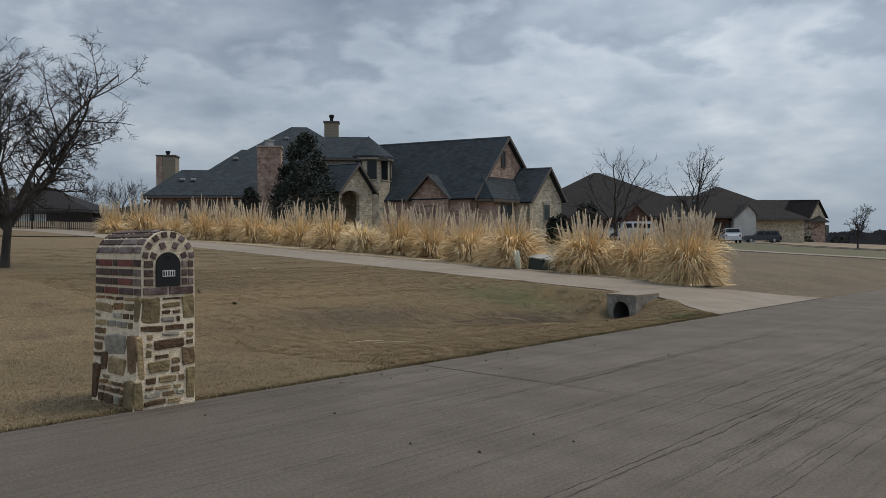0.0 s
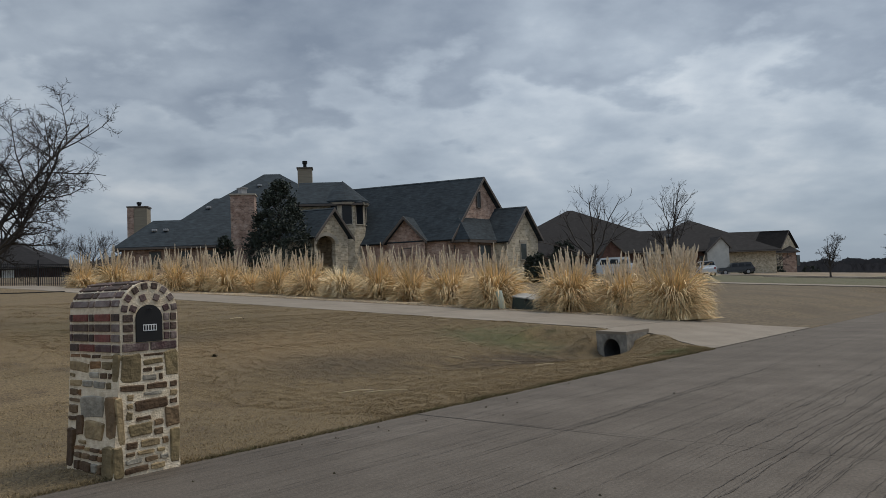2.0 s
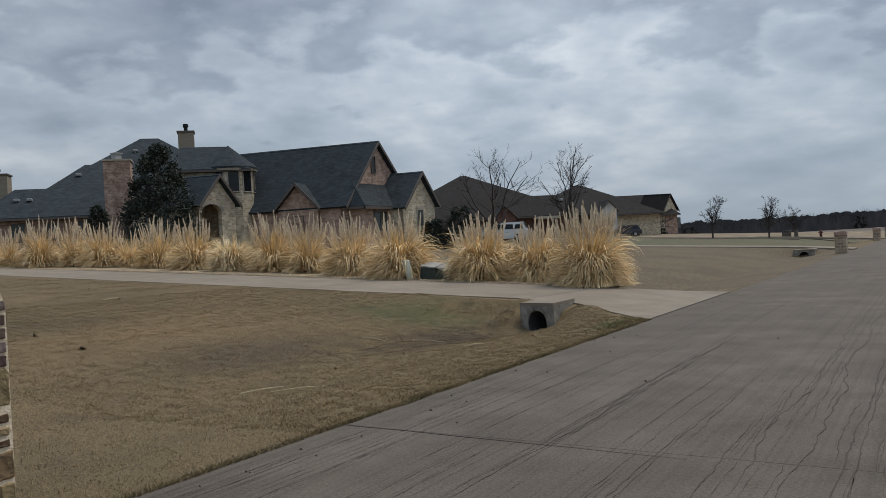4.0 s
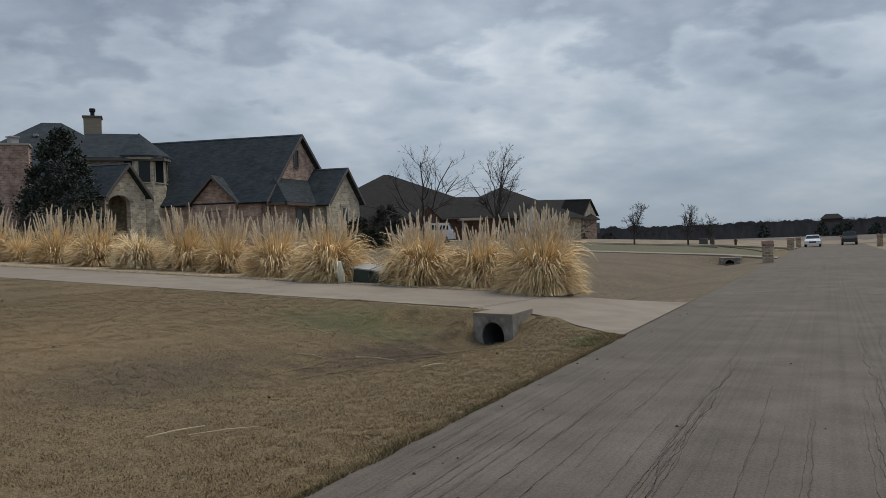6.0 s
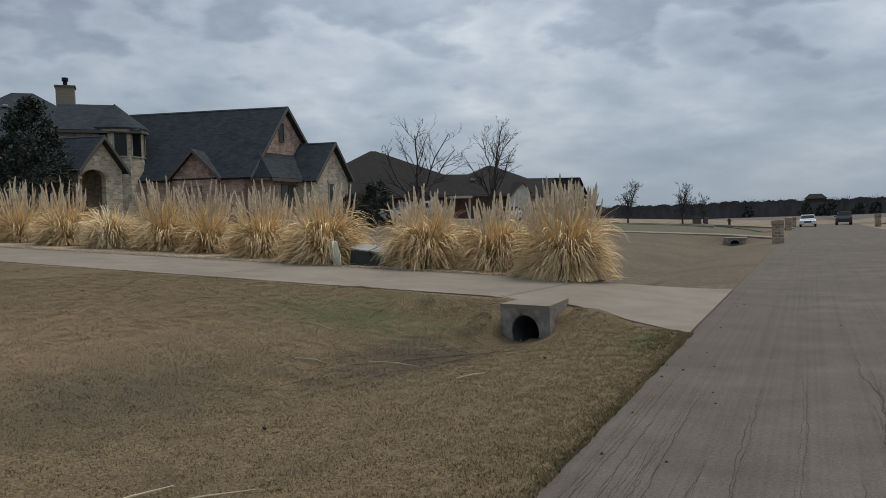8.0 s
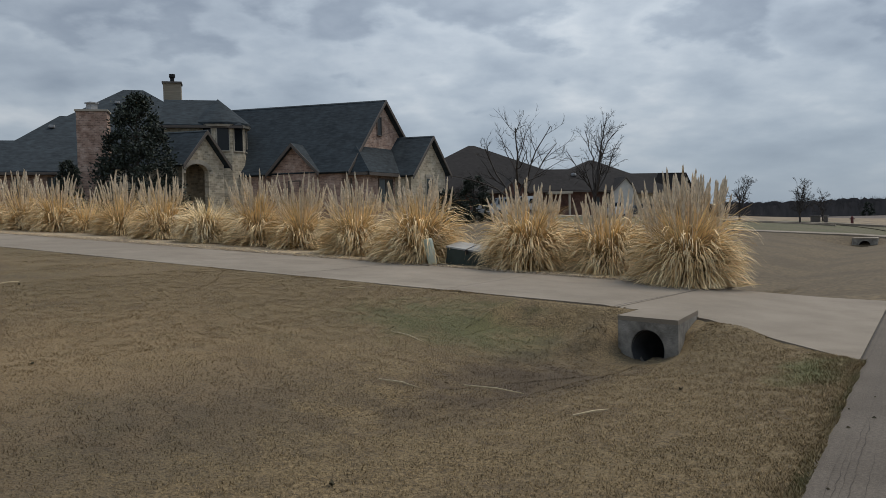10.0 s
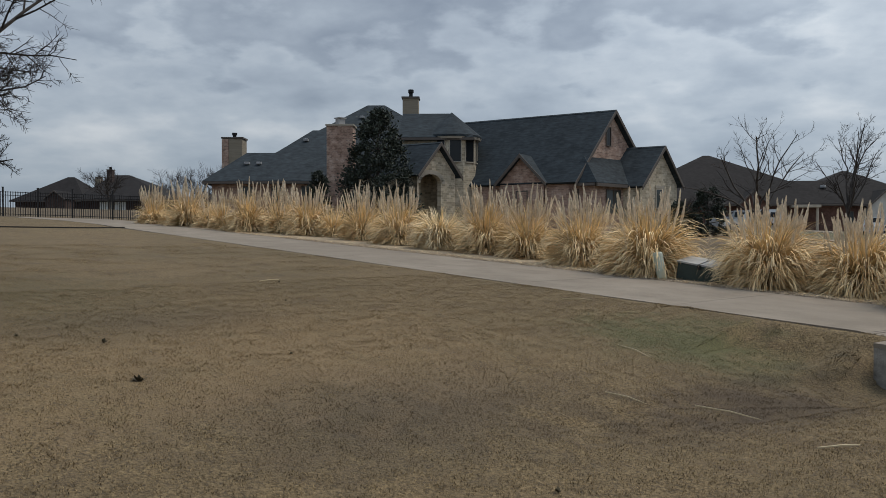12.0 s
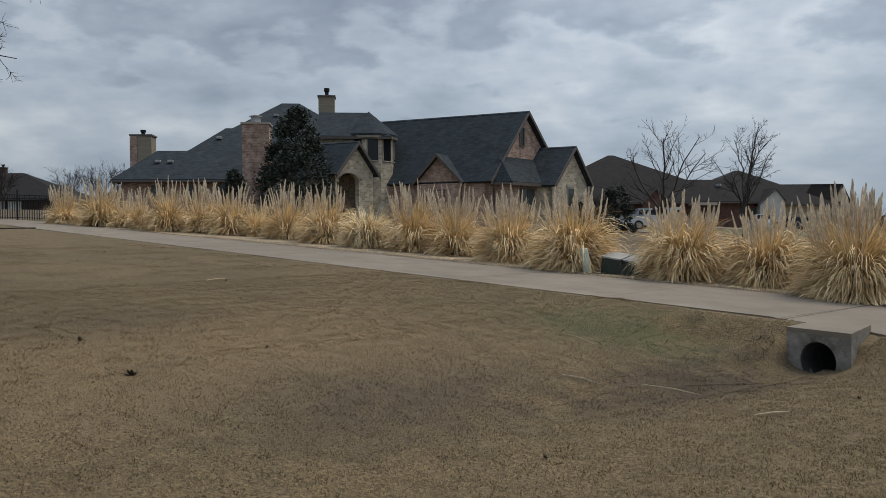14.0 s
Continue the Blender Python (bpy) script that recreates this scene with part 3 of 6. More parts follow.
def strip(a, b, step):
    n = max(1, round((b - a) / step))
    return [a + (b - a) * i / n for i in range(n)]


gx = strip(-3000, -400, 400) + strip(-400, -120, 40) + strip(-120, -60, 6) + strip(-60, -20, 1.6) + strip(-20, -13, 0.22) + strip(-13, EDGE - 0.05, 0.1) + \
     [EDGE - 0.05, EDGE, EDGE + 0.03, -3.0, ROAD_RIGHT - 0.03, ROAD_RIGHT] + strip(ROAD_RIGHT + 0.4, 8, 0.6) + strip(8, 60, 6) + strip(60, 400, 40) + strip(400, 3000, 400) + [3000]
gy = strip(-3000, -300, 450) + strip(-300, -40, 30) + strip(-40, 0, 4) + strip(0, 10, 0.22) + strip(10, 18.4, 0.1) + strip(18.4, 27, 0.22) + strip(27, 75, 1.0) + strip(75, 140, 5) + strip(140, 420, 20) + strip(420, 3200, 400) + [3200]
rough = Mesh()
for y in gy:
    for x in gx:
        z = ground_height(x, y)
        if x < EDGE - 0.02 and -24 < x and 0 < y < 26.5:
            z += 0.03 * noise.noise((x * 0.9, y * 0.9, 0)) + 0.012 * noise.noise((x * 3.1, y * 3.1, 5)) if not (drive_near(EDGE - x) - 0.3 < y < drive_far(EDGE - x) + 0.3) else 0
        if x <= EDGE:
            z += 0.006
        rough.v.append((x, y, z))
nx = len(gx)
which = []
for j in range(len(gy) - 1):
    for i in range(nx - 1):
        rough.f.append((j * nx + i, j * nx + i + 1, (j + 1) * nx + i + 1, (j + 1) * nx + i))
        cx, cy = (gx[i] + gx[i + 1]) / 2, (gy[j] + gy[j + 1]) / 2
        if cy > 200 and cx > -200:
            which.append(3)
        elif cy > 108 + 0.3 * (cx + 20) and cx > -45 or cy > 190 or cx < -200:
            which.append(2)
        elif cx < EDGE - 3 and 61 < cy < 108:
            which.append(1)
        elif -52 < cx < EDGE and 22.4 < cy <= 61 or cx <= -53 and -40 < cy <= 61:
            which.append(4)
        elif cx > ROAD_RIGHT and cy > 70:
            which.append(2)
        else:
            which.append(0)
ground_mesh = rough.data("ground", M_LAWN, True)
ground_mesh.materials.append(M_GREENLAWN)
ground_mesh.materials.append(M_FIELD)
ground_mesh.materials.append(M_WEEDFIELD)
ground_mesh.materials.append(M_BARELAWN)
ground_mesh.polygons.foreach_set("material_index", which)
ground = tagged(new("ground", ground_mesh), "dormant brown lawn with a shallow roadside ditch", "ground", "", "structure")

# ---- road: concrete slabs with open joints ----
road = thing("road", "grey weathered concrete road with wandering dark cracks", "road", (-3, 40, 0), "", "structure")
joints = [7.41 + 14.34 * k for k in range(-3, 9)]
for a, b in zip(joints, joints[1:]):
    g, c, x0, x1 = 0.0015, 0.004, EDGE, ROAD_RIGHT
    m = Mesh()
    m.add([(x0, a + g, -0.2), (x1, a + g, -0.2), (x1, b - g, -0.2), (x0, b - g, -0.2),
           (x0, a + g, -c), (x1, a + g, -c), (x1, b - g, -c), (x0, b - g, -c),
           (x0 + c, a + g + c, 0), (x1 - c, a + g + c, 0), (x1 - c, b - g - c, 0), (x0 + c, b - g - c, 0)],
          [(0, 1, 5, 4), (1, 2, 6, 5), (2, 3, 7, 6), (3, 0, 4, 7), (4, 5, 9, 8), (5, 6, 10, 9), (6, 7, 11, 10), (7, 4, 8, 11), (8, 9, 10, 11)])
    part("slab", m, M_ROAD, road)
far_road = Mesh()
# beyond the cars the road bends away
bend = [(0, 122.13), (2.5, 127), (9, 132), (22, 138), (44, 144), (80, 150)]
for (ox, oy), (qx, qy) in zip(bend, bend[1:]):
    far_road.add([(EDGE + ox, oy, 0.0), (ROAD_RIGHT + ox, oy, 0.0), (ROAD_RIGHT + qx, qy, 0.02), (EDGE + qx, qy, 0.02)], [(0, 1, 2, 3)])
part("far_stretch", far_road, M_ROAD, road)
behind = Mesh().add([(EDGE, -300, -0.002), (ROAD_RIGHT, -300, -0.002), (ROAD_RIGHT, -35.6, -0.002), (EDGE, -35.6, -0.002)], [(0, 1, 2, 3)])
part("near_stretch", behind, M_ROAD, road)

# drawn-out cracks: thin dark ribbons that wander along the slabs
rng = random.Random(7)


def crack(x, y0, y1, width, wander):
    m = Mesh()
    n = max(8, int((y1 - y0) / 0.07))
    drift = rng.uniform(0, 50)
    left, right = [], []
    for i in range(n + 1):
        y = y0 + (y1 - y0) * i / n
        xx = x + wander * noise.noise((drift, y * 0.55, 0)) + 0.35 * wander * noise.noise((drift + 9, y * 2.3, 0)) + 0.012 * noise.noise((drift + 5, y * 7.0, 0)) + 0.006 * noise.noise((drift + 7, y * 17.0, 0))
        w = width * (0.22 + 1.3 * abs(noise.noise((drift + 3, y * 3.4, 0)))) * min(1, 6 * i / n, 6 * (n - i) / n)
        left.append((xx - w / 2, y, 0.004))
        right.append((xx + w / 2, y, 0.004))
    m.add(left + right, [(i, n + 1 + i, n + 2 + i, i + 1) for i in range(n)])
    part("crack", m, M_CRACK, road)


for x, y0, y1, width, wander in ((-2.45, 2.6, 20, 0.016, 0.05), (-2.38, 3.4, 14, 0.009, 0.06), (-4.52, 5.6, 15.4, 0.014, 0.12), (-4.43, 6.6, 14.6, 0.009, 0.1),
                                 (-3.0, 6, 19, 0.011, 0.14), (-2.75, 5.4, 21, 0.014, 0.12), (-2.1, 5, 19, 0.012, 0.14)):
    crack(x, y0, y1, width, wander)
# a swarm of hairline marks drawn along the slab by the finishing
lanes = [-6.25, -6.1, -5.9, -5.55, -5.0, -4.5, -4.1, -3.75, -3.1, -2.75, -2.3, -2.0, -1.55, -0.9, -0.2]
for _ in range(150):
    y0 = rng.uniform(2.4, 9.5)
    crack(rng.choice(lanes) + rng.gauss(0, 0.11), y0, y0 + rng.uniform(1.2, 6.5), rng.uniform(0.003, 0.0078), rng.uniform(0.015, 0.06))
cross = Mesh()
for k, (y, x0, x1) in enumerate(((7.41, EDGE, -3.4), (21.75, -6.2, -3.2))):
    n = 40
    q = len(cross.v)
    for i in range(n + 1):
        xx = x0 + (x1 - x0) * i / n
        yy = y - 0.09 * (xx - x0) / 2.6 + 0.012 * noise.noise((xx * 2, k, 0))
        w = 0.008 * (1 - i / n) + 0.003
        cross.v += [(xx, yy - w, 0.004), (xx, yy + w, 0.004)]
    cross.f += [(q + 2 * i, q + 2 * i + 2, q + 2 * i + 3, q + 2 * i + 1) for i in range(n)]
part("crack", cross, M_CRACK, road, "thin dark transverse crack")
seam = Mesh()
prev = None
for i in range(90):
    y = 16.2 + 6.8 * i / 89
    w = 0.008 + 0.016 * abs(noise.noise((y * 2, 3, 0)))
    xx = EDGE + 0.01 * noise.noise((y * 3, 8, 0))
    seam.v += [(xx - w, y, 0.012), (xx + w * 0.6, y, 0.005)]
    if i:
        seam.f.append((2 * i - 2, 2 * i - 1, 2 * i + 1, 2 * i))
part("crack", seam, M_CRACK, road, "dark dirty seam between road and drive")

# ---- driveway ----
drive = thing("driveway", "pale concrete driveway with a flared mouth", "driveway", (-20, 20, 0.8), "", "structure")
cuts = [0.012, 3.02, 6.6, 10.3, 14.0, 17.7, 21.4, 25.1, 28.8, 32.5, 36.2, 41.0, 46.0]
for a, b in zip(cuts, cuts[1:]):
    m = Mesh()
    n = 6
    top = []
    for i in range(n + 1):
        s = a + 0.006 + (b - a - 0.012) * i / n
        x = EDGE - s
        z = drive_height(x)
        # the saw cut by the mouth runs aslant
        k = 0.42 if abs(s - 3.02) < 0.05 else 0.0
        top.append(((x - k, drive_near(s), z + 0.015), (x + k * 0.2, drive_far(s), z + 0.015)))
    for (p, q) in top:
        m.v += [p, q, (p[0], p[1], p[2] - 0.14), (q[0], q[1], q[2] - 0.14)]
    for i in range(n):
        k = 4 * i
        m.f += [(k, k + 1, k + 5, k + 4), (k, k + 4, k + 6, k + 2), (k + 1, k + 3, k + 7, k + 5)]
    m.f += [(0, 2, 3, 1), (4 * n, 4 * n + 1, 4 * n + 3, 4 * n + 2)]
    part("slab", m, M_DRIVE, drive)

for s, slant, w in ((3.02, 0.42, 0.012), (10.3, 0.0, 0.005), (17.7, 0.0, 0.004), (25.1, 0.0, 0.004)):
    m = Mesh()
    n = 24
    for i in range(n + 1):
        y = drive_near(s) + (drive_far(s) - drive_near(s)) * i / n
        x = EDGE - s - slant * (1 - 1.2 * i / n) + 0.01 * noise.noise((s, y * 2, 0))
        ww = w * (0.7 + 0.6 * abs(noise.noise((y * 3, s, 1))))
        m.v += [(x - ww, y, drive_height(x - ww) + 0.0195), (x + ww, y, drive_height(x + ww) + 0.0195)]
    m.f += [(2 * i, 2 * i + 1, 2 * i + 3, 2 * i + 2) for i in range(n)]
    part("joint", m, M_CRACK, drive, "dark joint across the drive")

# ---- culvert under the driveway's mouth ----
def culvert(corners, top, floor, radius, sink, label, depth=3.0):
    """corners: front left, front right, back right, back left (x, y); a headwall with a round pipe in its front."""
    fl, fr, br, bl = [Vector((*c, 0)) for c in corners]
    base = (fl + fr) / 2
    ob = thing("culvert", label, "culvert", (base.x, base.y, floor))
    e = (fr - fl)
    wide = e.length
    e.normalize()
    back = Vector((-e.y, e.x, 0))
    centre = base + Vector((0, 0, top - sink - radius))
    # front face: ring between the pipe's mouth and the wall's outline
    m = Mesh()
    n = 32
    hw, zt, zb = wide / 2, top - 0.05, floor
    up, dn = zt - centre.z, zb - centre.z
    turns = sorted([2 * math.pi * k / n for k in range(n)] + [math.atan2(v, w) % (2 * math.pi) for v in (up, dn) for w in (hw, -hw)])
    n = len(turns)
    for a in turns:
        c, s = math.cos(a), math.sin(a)
        inner = centre + e * (c * radius) + Vector((0, 0, s * radius))
        reach = min(hw / abs(c) if abs(c) > 1e-6 else 1e9, (up / s if s > 1e-6 else dn / s if s < -1e-6 else 1e9))
        outer = centre + e * (c * reach) + Vector((0, 0, s * reach))
        m.v += [inner, outer, inner + back * 0.18]
    for k in range(n):
        a, b = 3 * k, 3 * ((k + 1) % n)
        m.f += [(a, b, b + 1, a + 1), (a + 2, b + 2, b, a)]
    outline = [fl, fr, br, bl]
    for p, q in ((fr, br), (br, bl), (bl, fl)):
        k = len(m.v)
        m.v += [p + Vector((0, 0, zb)), q + Vector((0, 0, zb)), q + Vector((0, 0, zt)), p + Vector((0, 0, zt))]
        m.f.append((k, k + 1, k + 2, k + 3))
    part("headwall", m, M_WALLCON, ob, "stained concrete headwall")
    lid = Mesh()
    mid_ = (fl + fr + br + bl) / 4
    lid.prism([tuple((p + (p - mid_) * 0.004)[:2]) for p in outline], zt, top + 0.012)
    part("cap", lid, M_DRIVE, ob, "pale concrete cap slab")
    pipe = Mesh()
    fall = Vector((0, 0, -0.16))
    pipe.tube([centre + back * 0.02, centre + (back + fall) * depth], [radius - 0.012] * 2, 28, False)
    pipe.tube([centre + (back + fall) * depth, centre + (back + fall) * (depth + 0.02)], [radius, 0.001], 28, False)
    rim = len(pipe.v)
    for k in range(28):
        a = 2 * math.pi * k / 28
        d = e * math.cos(a) + Vector((0, 0, math.sin(a)))
        pipe.v += [centre + back * 0.02 + d * (radius - 0.012), centre + back * 0.02 + d * (radius + 0.005)]
    pipe.f += [(rim + 2 * k, rim + 2 * k + 1, rim + 2 * ((k + 1) % 28) + 1, rim + 2 * ((k + 1) % 28)) for k in range(28)]
    part("pipe", pipe, M_PIPE, ob, "dark concrete drain pipe", True)
    return ob


culvert([(-9.56, 17.06), (-8.64, 16.77), (-8.70, 18.02), (-9.50, 17.99)], 0.285, -0.62, 0.27, 0.15, "small concrete culvert headwall with a round pipe under the drive")
culvert([(-9.9, 57.2), (-8.6, 57.1), (-8.6, 58.8), (-9.9, 58.8)], 0.2, -0.6, 0.30, 0.14, "concrete culvert headwall under the neighbouring drive")

# ---- the house: frames of plan and wings ----
class Plan:
    """A plan that faces one way: lat metres to the right, deep metres back, from a point."""

    def __init__(self, x, y, bx, by):
        self.o = Vector((x, y))
        self.back = Vector((bx, by)).normalized()
        self.e = Vector((self.back.y, -self.back.x))

    def at(self, lat, deep, z=None):
        p = self.o + self.e * lat + self.back * deep
        return (p.x, p.y) if z is None else (p.x, p.y, z)


def hip_roof(parent, plan, ridge, eave, mat, fascia=0.22, name="roof", label=""):
    """ridge: lat0, lat1, deep, z; eave: lat0, lat1, front, back, z."""
    r0, r1, rd, rz = ridge
    l0, l1, f, b, z = eave
    p = [plan.at(l0, f, z), plan.at(l1, f, z), plan.at(l1, b, z), plan.at(l0, b, z)]
    q = [(x, y, zz - fascia) for x, y, zz in p]
    t = [plan.at(r0, rd, rz), plan.at(r1, rd, rz)]
    m = Mesh().add(p + t + q, [(0, 1, 5, 4), (1, 2, 5), (2, 3, 4, 5), (3, 0, 4), (6, 7, 1, 0), (7, 8, 2, 1), (8, 9, 3, 2), (9, 6, 0, 3), (9, 8, 7, 6)])
    ob = part(name, m, mat, parent, label)
    # eave board along the front
    g = Mesh()
    for a, c in ((0, 1), (3, 0), (1, 2)):
        u = (Vector(p[c]) - Vector(p[a])).normalized()
        n = Vector((u.y, -u.x, 0)) * 0.05
        A, C = Vector(q[a]), Vector(q[c])
        up = Vector((0, 0, fascia - 0.05))
        g.add([A, C, C + up, A + up, A + n, C + n, C + up + n, A + up + n], [(4, 5, 6, 7), (7, 6, 2, 3), (0, 1, 5, 4), (0, 4, 7, 3), (1, 2, 6, 5)])
    part("fascia", g, M_TRIM, ob, "brown eave board")
    return ob


def wall_run(parent, corners, z0, z1, mat, thick=0.3, name="wall", label=""):
    """An upright wall along corners, thickened to the left of its way."""
    pts = [Vector(c) for c in corners]
    inner = []
    for i, p in enumerate(pts):
        d = (pts[min(i + 1, len(pts) - 1)] - pts[max(i - 1, 0)]).normalized()
        inner.append(p + Vector((-d.y, d.x)) * thick)
    m = Mesh().prism([tuple(p) for p in pts] + [tuple(p) for p in reversed(inner)], z0, z1)
    return part(name, m, mat, parent, label)


def window(parent, centre, right, w, h, mullions=0, glass=None, frame_mat=None, deep=0.05, arched=False):
    """A framed window on a wall: right is the wall's way (2D) as seen from outside."""
    r = Vector((*right, 0)).normalized()
    out = Vector((r.y, -r.x, 0))
    m = Matrix.Translation(centre) @ Matrix((r, out, (0, 0, 1))).transposed().to_4x4()
    t = 0.07
    fr = Mesh()
    fr.box(-w / 2 - t, -w / 2, -0.1, deep, -h / 2 - t, h / 2 + t, m).box(w / 2, w / 2 + t, -0.1, deep, -h / 2 - t, h / 2 + t, m)
    fr.box(-w / 2, w / 2, -0.1, deep, h / 2, h / 2 + t, m).box(-w / 2, w / 2, -0.1, deep + 0.03, -h / 2 - t, -h / 2, m)
    for k in range(mullions):
        x = -w / 2 + w * (k + 1) / (mullions + 1)
        fr.box(x - 0.04, x + 0.04, -0.1, deep, -h / 2, h / 2, m)
    ob = part("window", fr, frame_mat or M_TRIM, parent)
    pane = Mesh().box(-w / 2, w / 2, -0.08, 0.012, -h / 2, h / 2, m)
    part("pane", pane, glass or M_GLASS, ob, "dark reflecting glass")
    return ob


def gable_wing(parent, peak, side, back, run_l, run_r, drop_l, drop_r, length, roof_mat, wall_mat, base, out=0.35, opening=None, thick=0.16):
    """A gabled wing: the front's peak, side = the front's way to the right, back = the ridge's way (2D)."""
    P = Vector(peak)
    s, b = Vector((*side, 0)).normalized(), Vector((*back, 0)).normalized()
    L = P - s * run_l - Vector((0, 0, drop_l))
    R = P + s * run_r - Vector((0, 0, drop_r))
    # wall under the gable, set back under the overhang
    inset = b * out
    pl, pr, pk = L + inset + s * 0.3, R + inset - s * 0.3, P + inset - Vector((0, 0, 0.24))
    kl, kr = drop_l / run_l, drop_r / run_r
    pl.z, pr.z = pk.z - kl * ((pk - pl).dot(s)), pk.z - kr * ((pr - pk).dot(s))
    wall = Mesh()

    def both(poly):
        n = len(poly)
        far = [p + b * 0.3 for p in poly]
        wall.add(poly + far, [tuple(range(n)), tuple(range(2 * n - 1, n - 1, -1))] + [(i, n + i, n + (i + 1) % n, (i + 1) % n) for i in range(n)])

    lo = lambda p: Vector((p.x, p.y, base))  # noqa: E731
    if opening:
        # opening: centre along side from the peak, half width, spring height
        c, hw, spring = opening
        k = 12
        arch = [(c - hw * math.cos(math.pi * i / k), spring + hw * 0.62 * math.sin(math.pi * i / k)) for i in range(k + 1)]
        at = lambda u, z: Vector((pk.x, pk.y, z)) + s * u  # noqa: E731
        ul, ur = -(pk - pl).dot(s), (pr - pk).dot(s)
        roof_z = lambda u: pk.z - (kl * -u if u < 0 else kr * u)  # noqa: E731
        both([at(ul, base), at(c - hw, base), at(c - hw, roof_z(c - hw)), at(ul, roof_z(ul))])
        both([at(c + hw, base), at(ur, base), at(ur, roof_z(ur)), at(c + hw, roof_z(c + hw))])
        for (u0, z0), (u1, z1) in zip(arch, arch[1:]):
            both([at(u0, z0), at(u1, z1), at(u1, roof_z(u1)), at(u0, roof_z(u0))])
    else:
        both([lo(pl), lo(pr), pr, pk, pl])
    for p, way in ((pl, 1), (pr, -1)):
        q = p + b * length
        t = s * 0.3 * way
        wall.add([lo(p), lo(q), q, p, lo(p) + t, lo(q) + t, q + t, p + t], [(0, 1, 2, 3), (7, 6, 5, 4), (3, 2, 6, 7), (1, 5, 6, 2)])
    w = part("wall", wall, wall_mat, parent)
    rf = Mesh()
    F = P + b * length
    rf.slab([P, L, L + b * length, F], thick)
    rf.slab([P, F, R + b * length, R], thick)
    rf.add([P, L, L - Vector((0, 0, thick * 1.6)), P - Vector((0, 0, thick * 1.6))], [(0, 1, 2, 3)])
    roof = part("roof", rf, roof_mat, parent)
    for A, name in ((L, 1), (R, 2)):
        rk = Mesh()
        d = Vector((0, 0, 0.26))
        o = -b * 0.05
        rk.add([P + o, A + o, A + o - d, P + o - d, P, A, A - d, P - d], [(0, 1, 2, 3), (7, 6, 5, 4), (0, 4, 5, 1), (1, 5, 6, 2), (2, 6, 7, 3)])
        part("rake_board", rk, M_TRIM, roof, "brown rake board")
    return w, roof


def chimney(parent, plan, lat0, lat1, deep0, deep1, z0, z1, mat, cap_mat, flue=None, name="chimney", label=""):
    ring = [plan.at(lat0, deep0), plan.at(lat1, deep0), plan.at(lat1, deep1), plan.at(lat0, deep1)]
    ob = part(name, Mesh().prism(ring, z0, z1), mat, parent, label)
    lip = [plan.at(lat0 - 0.08, deep0 - 0.08), plan.at(lat1 + 0.08, deep0 - 0.08), plan.at(lat1 + 0.08, deep1 + 0.08), plan.at(lat0 - 0.08, deep1 + 0.08)]
    part("cap", Mesh().prism(lip, z1, z1 + 0.12), cap_mat, ob)
    if flue:
        x, y = plan.at((lat0 + lat1) / 2, (deep0 + deep1) / 2)
        f = Mesh().tube([(x, y, z1 + 0.1), (x, y, z1 + flue * 0.6)], [0.15, 0.15], 12)
        f.tube([(x, y, z1 + flue * 0.6), (x, y, z1 + flue * 0.7), (x, y, z1 + flue)], [0.15, 0.22, 0.22], 12)
        part("flue", f, M_FLUE, ob, "black metal flue")
    return ob


FACING = Plan(-5.76, 6.07, -0.735, 0.678)
house = thing("house", "large brick and stone house with steep dark slate-grey shingle roofs", "house", (-48, 48, 2.2))
SIDE, BACK = (0.0, 1.0), (-0.951, -0.309)
# the tall gable and the wing behind it
gable_wing(house, (-38.85, 51.75, 10.5), SIDE, BACK, 4.45, 3.2, 5.25, 3.4, 12.5, M_ROOF, M_BRICKWALL, 1.0)
# the lower gable towards the road
gable_wing(house, (-36.6, 54.4, 8.0), SIDE, BACK, 2.75, 2.4, 2.95, 2.75, 7.5, M_ROOF, M_STONEWALL, 1.0)
# lean-to roof below the tall gable
pent = Mesh().slab([(-39.15, 48.6, 7.05), (-39.15, 52.9, 7.05), (-37.6, 53.0, 5.2), (-37.6, 48.0, 5.2)], 0.16)
pent.add([(-39.15, 48.6, 7.05), (-37.6, 48.0, 5.2), (-39.9, 47.3, 5.2)], [(0, 2, 1)])
pent_roof = part("roof", pent, M_ROOF, house)
part("fascia", Mesh().box(-37.66, -37.56, 48.0, 52.8, 4.95, 5.17), M_TRIM, pent_roof, "brown eave board")
wall_run(house, [(-38.05, 48.35), (-38.05, 52.2)], 1.0, 5.0, M_BRICKWALL)
# the long side wall below the main slope
C0 = Vector((-38.05, 48.35))
U = Vector(BACK)
wall_run(house, [tuple(C0 + U * 12), tuple(C0)], 1.0, 5.05, M_BRICKWALL)
part("fascia", Mesh().slab([(*(C0 + U * 12 + Vector((0.12, -0.38))), 5.18), (*(C0 + Vector((0.3, -0.38))), 5.18), (*(C0 + Vector((0.3, 0.1))), 5.18), (*(C0 + U * 12 + Vector((0.12, 0.1))), 5.18)], 0.18), M_TRIM, house, "brown eave board")
# the small gable in that wall
G0 = C0 + U * 5.0
gable_wing(house, (G0.x + 0.3, G0.y - 1.0, 7.3), (0.951, 0.309), (-0.309, 0.951), 1.95, 1.95, 2.05, 2.05, 3.6, M_ROOF, M_BRICKWALL, 1.0)
for along, w, h in ((1.6, 0.85, 1.5), (5.0, 0.75, 1.4), (8.0, 0.75, 1.4)):
    c = C0 + U * along + Vector((0.309, -0.951)) * (0.02 if along != 5.0 else 0.68)
    window(house, (c.x, c.y, 4.0), (0.951, 0.309), w, h, 0, M_GREYGLASS)
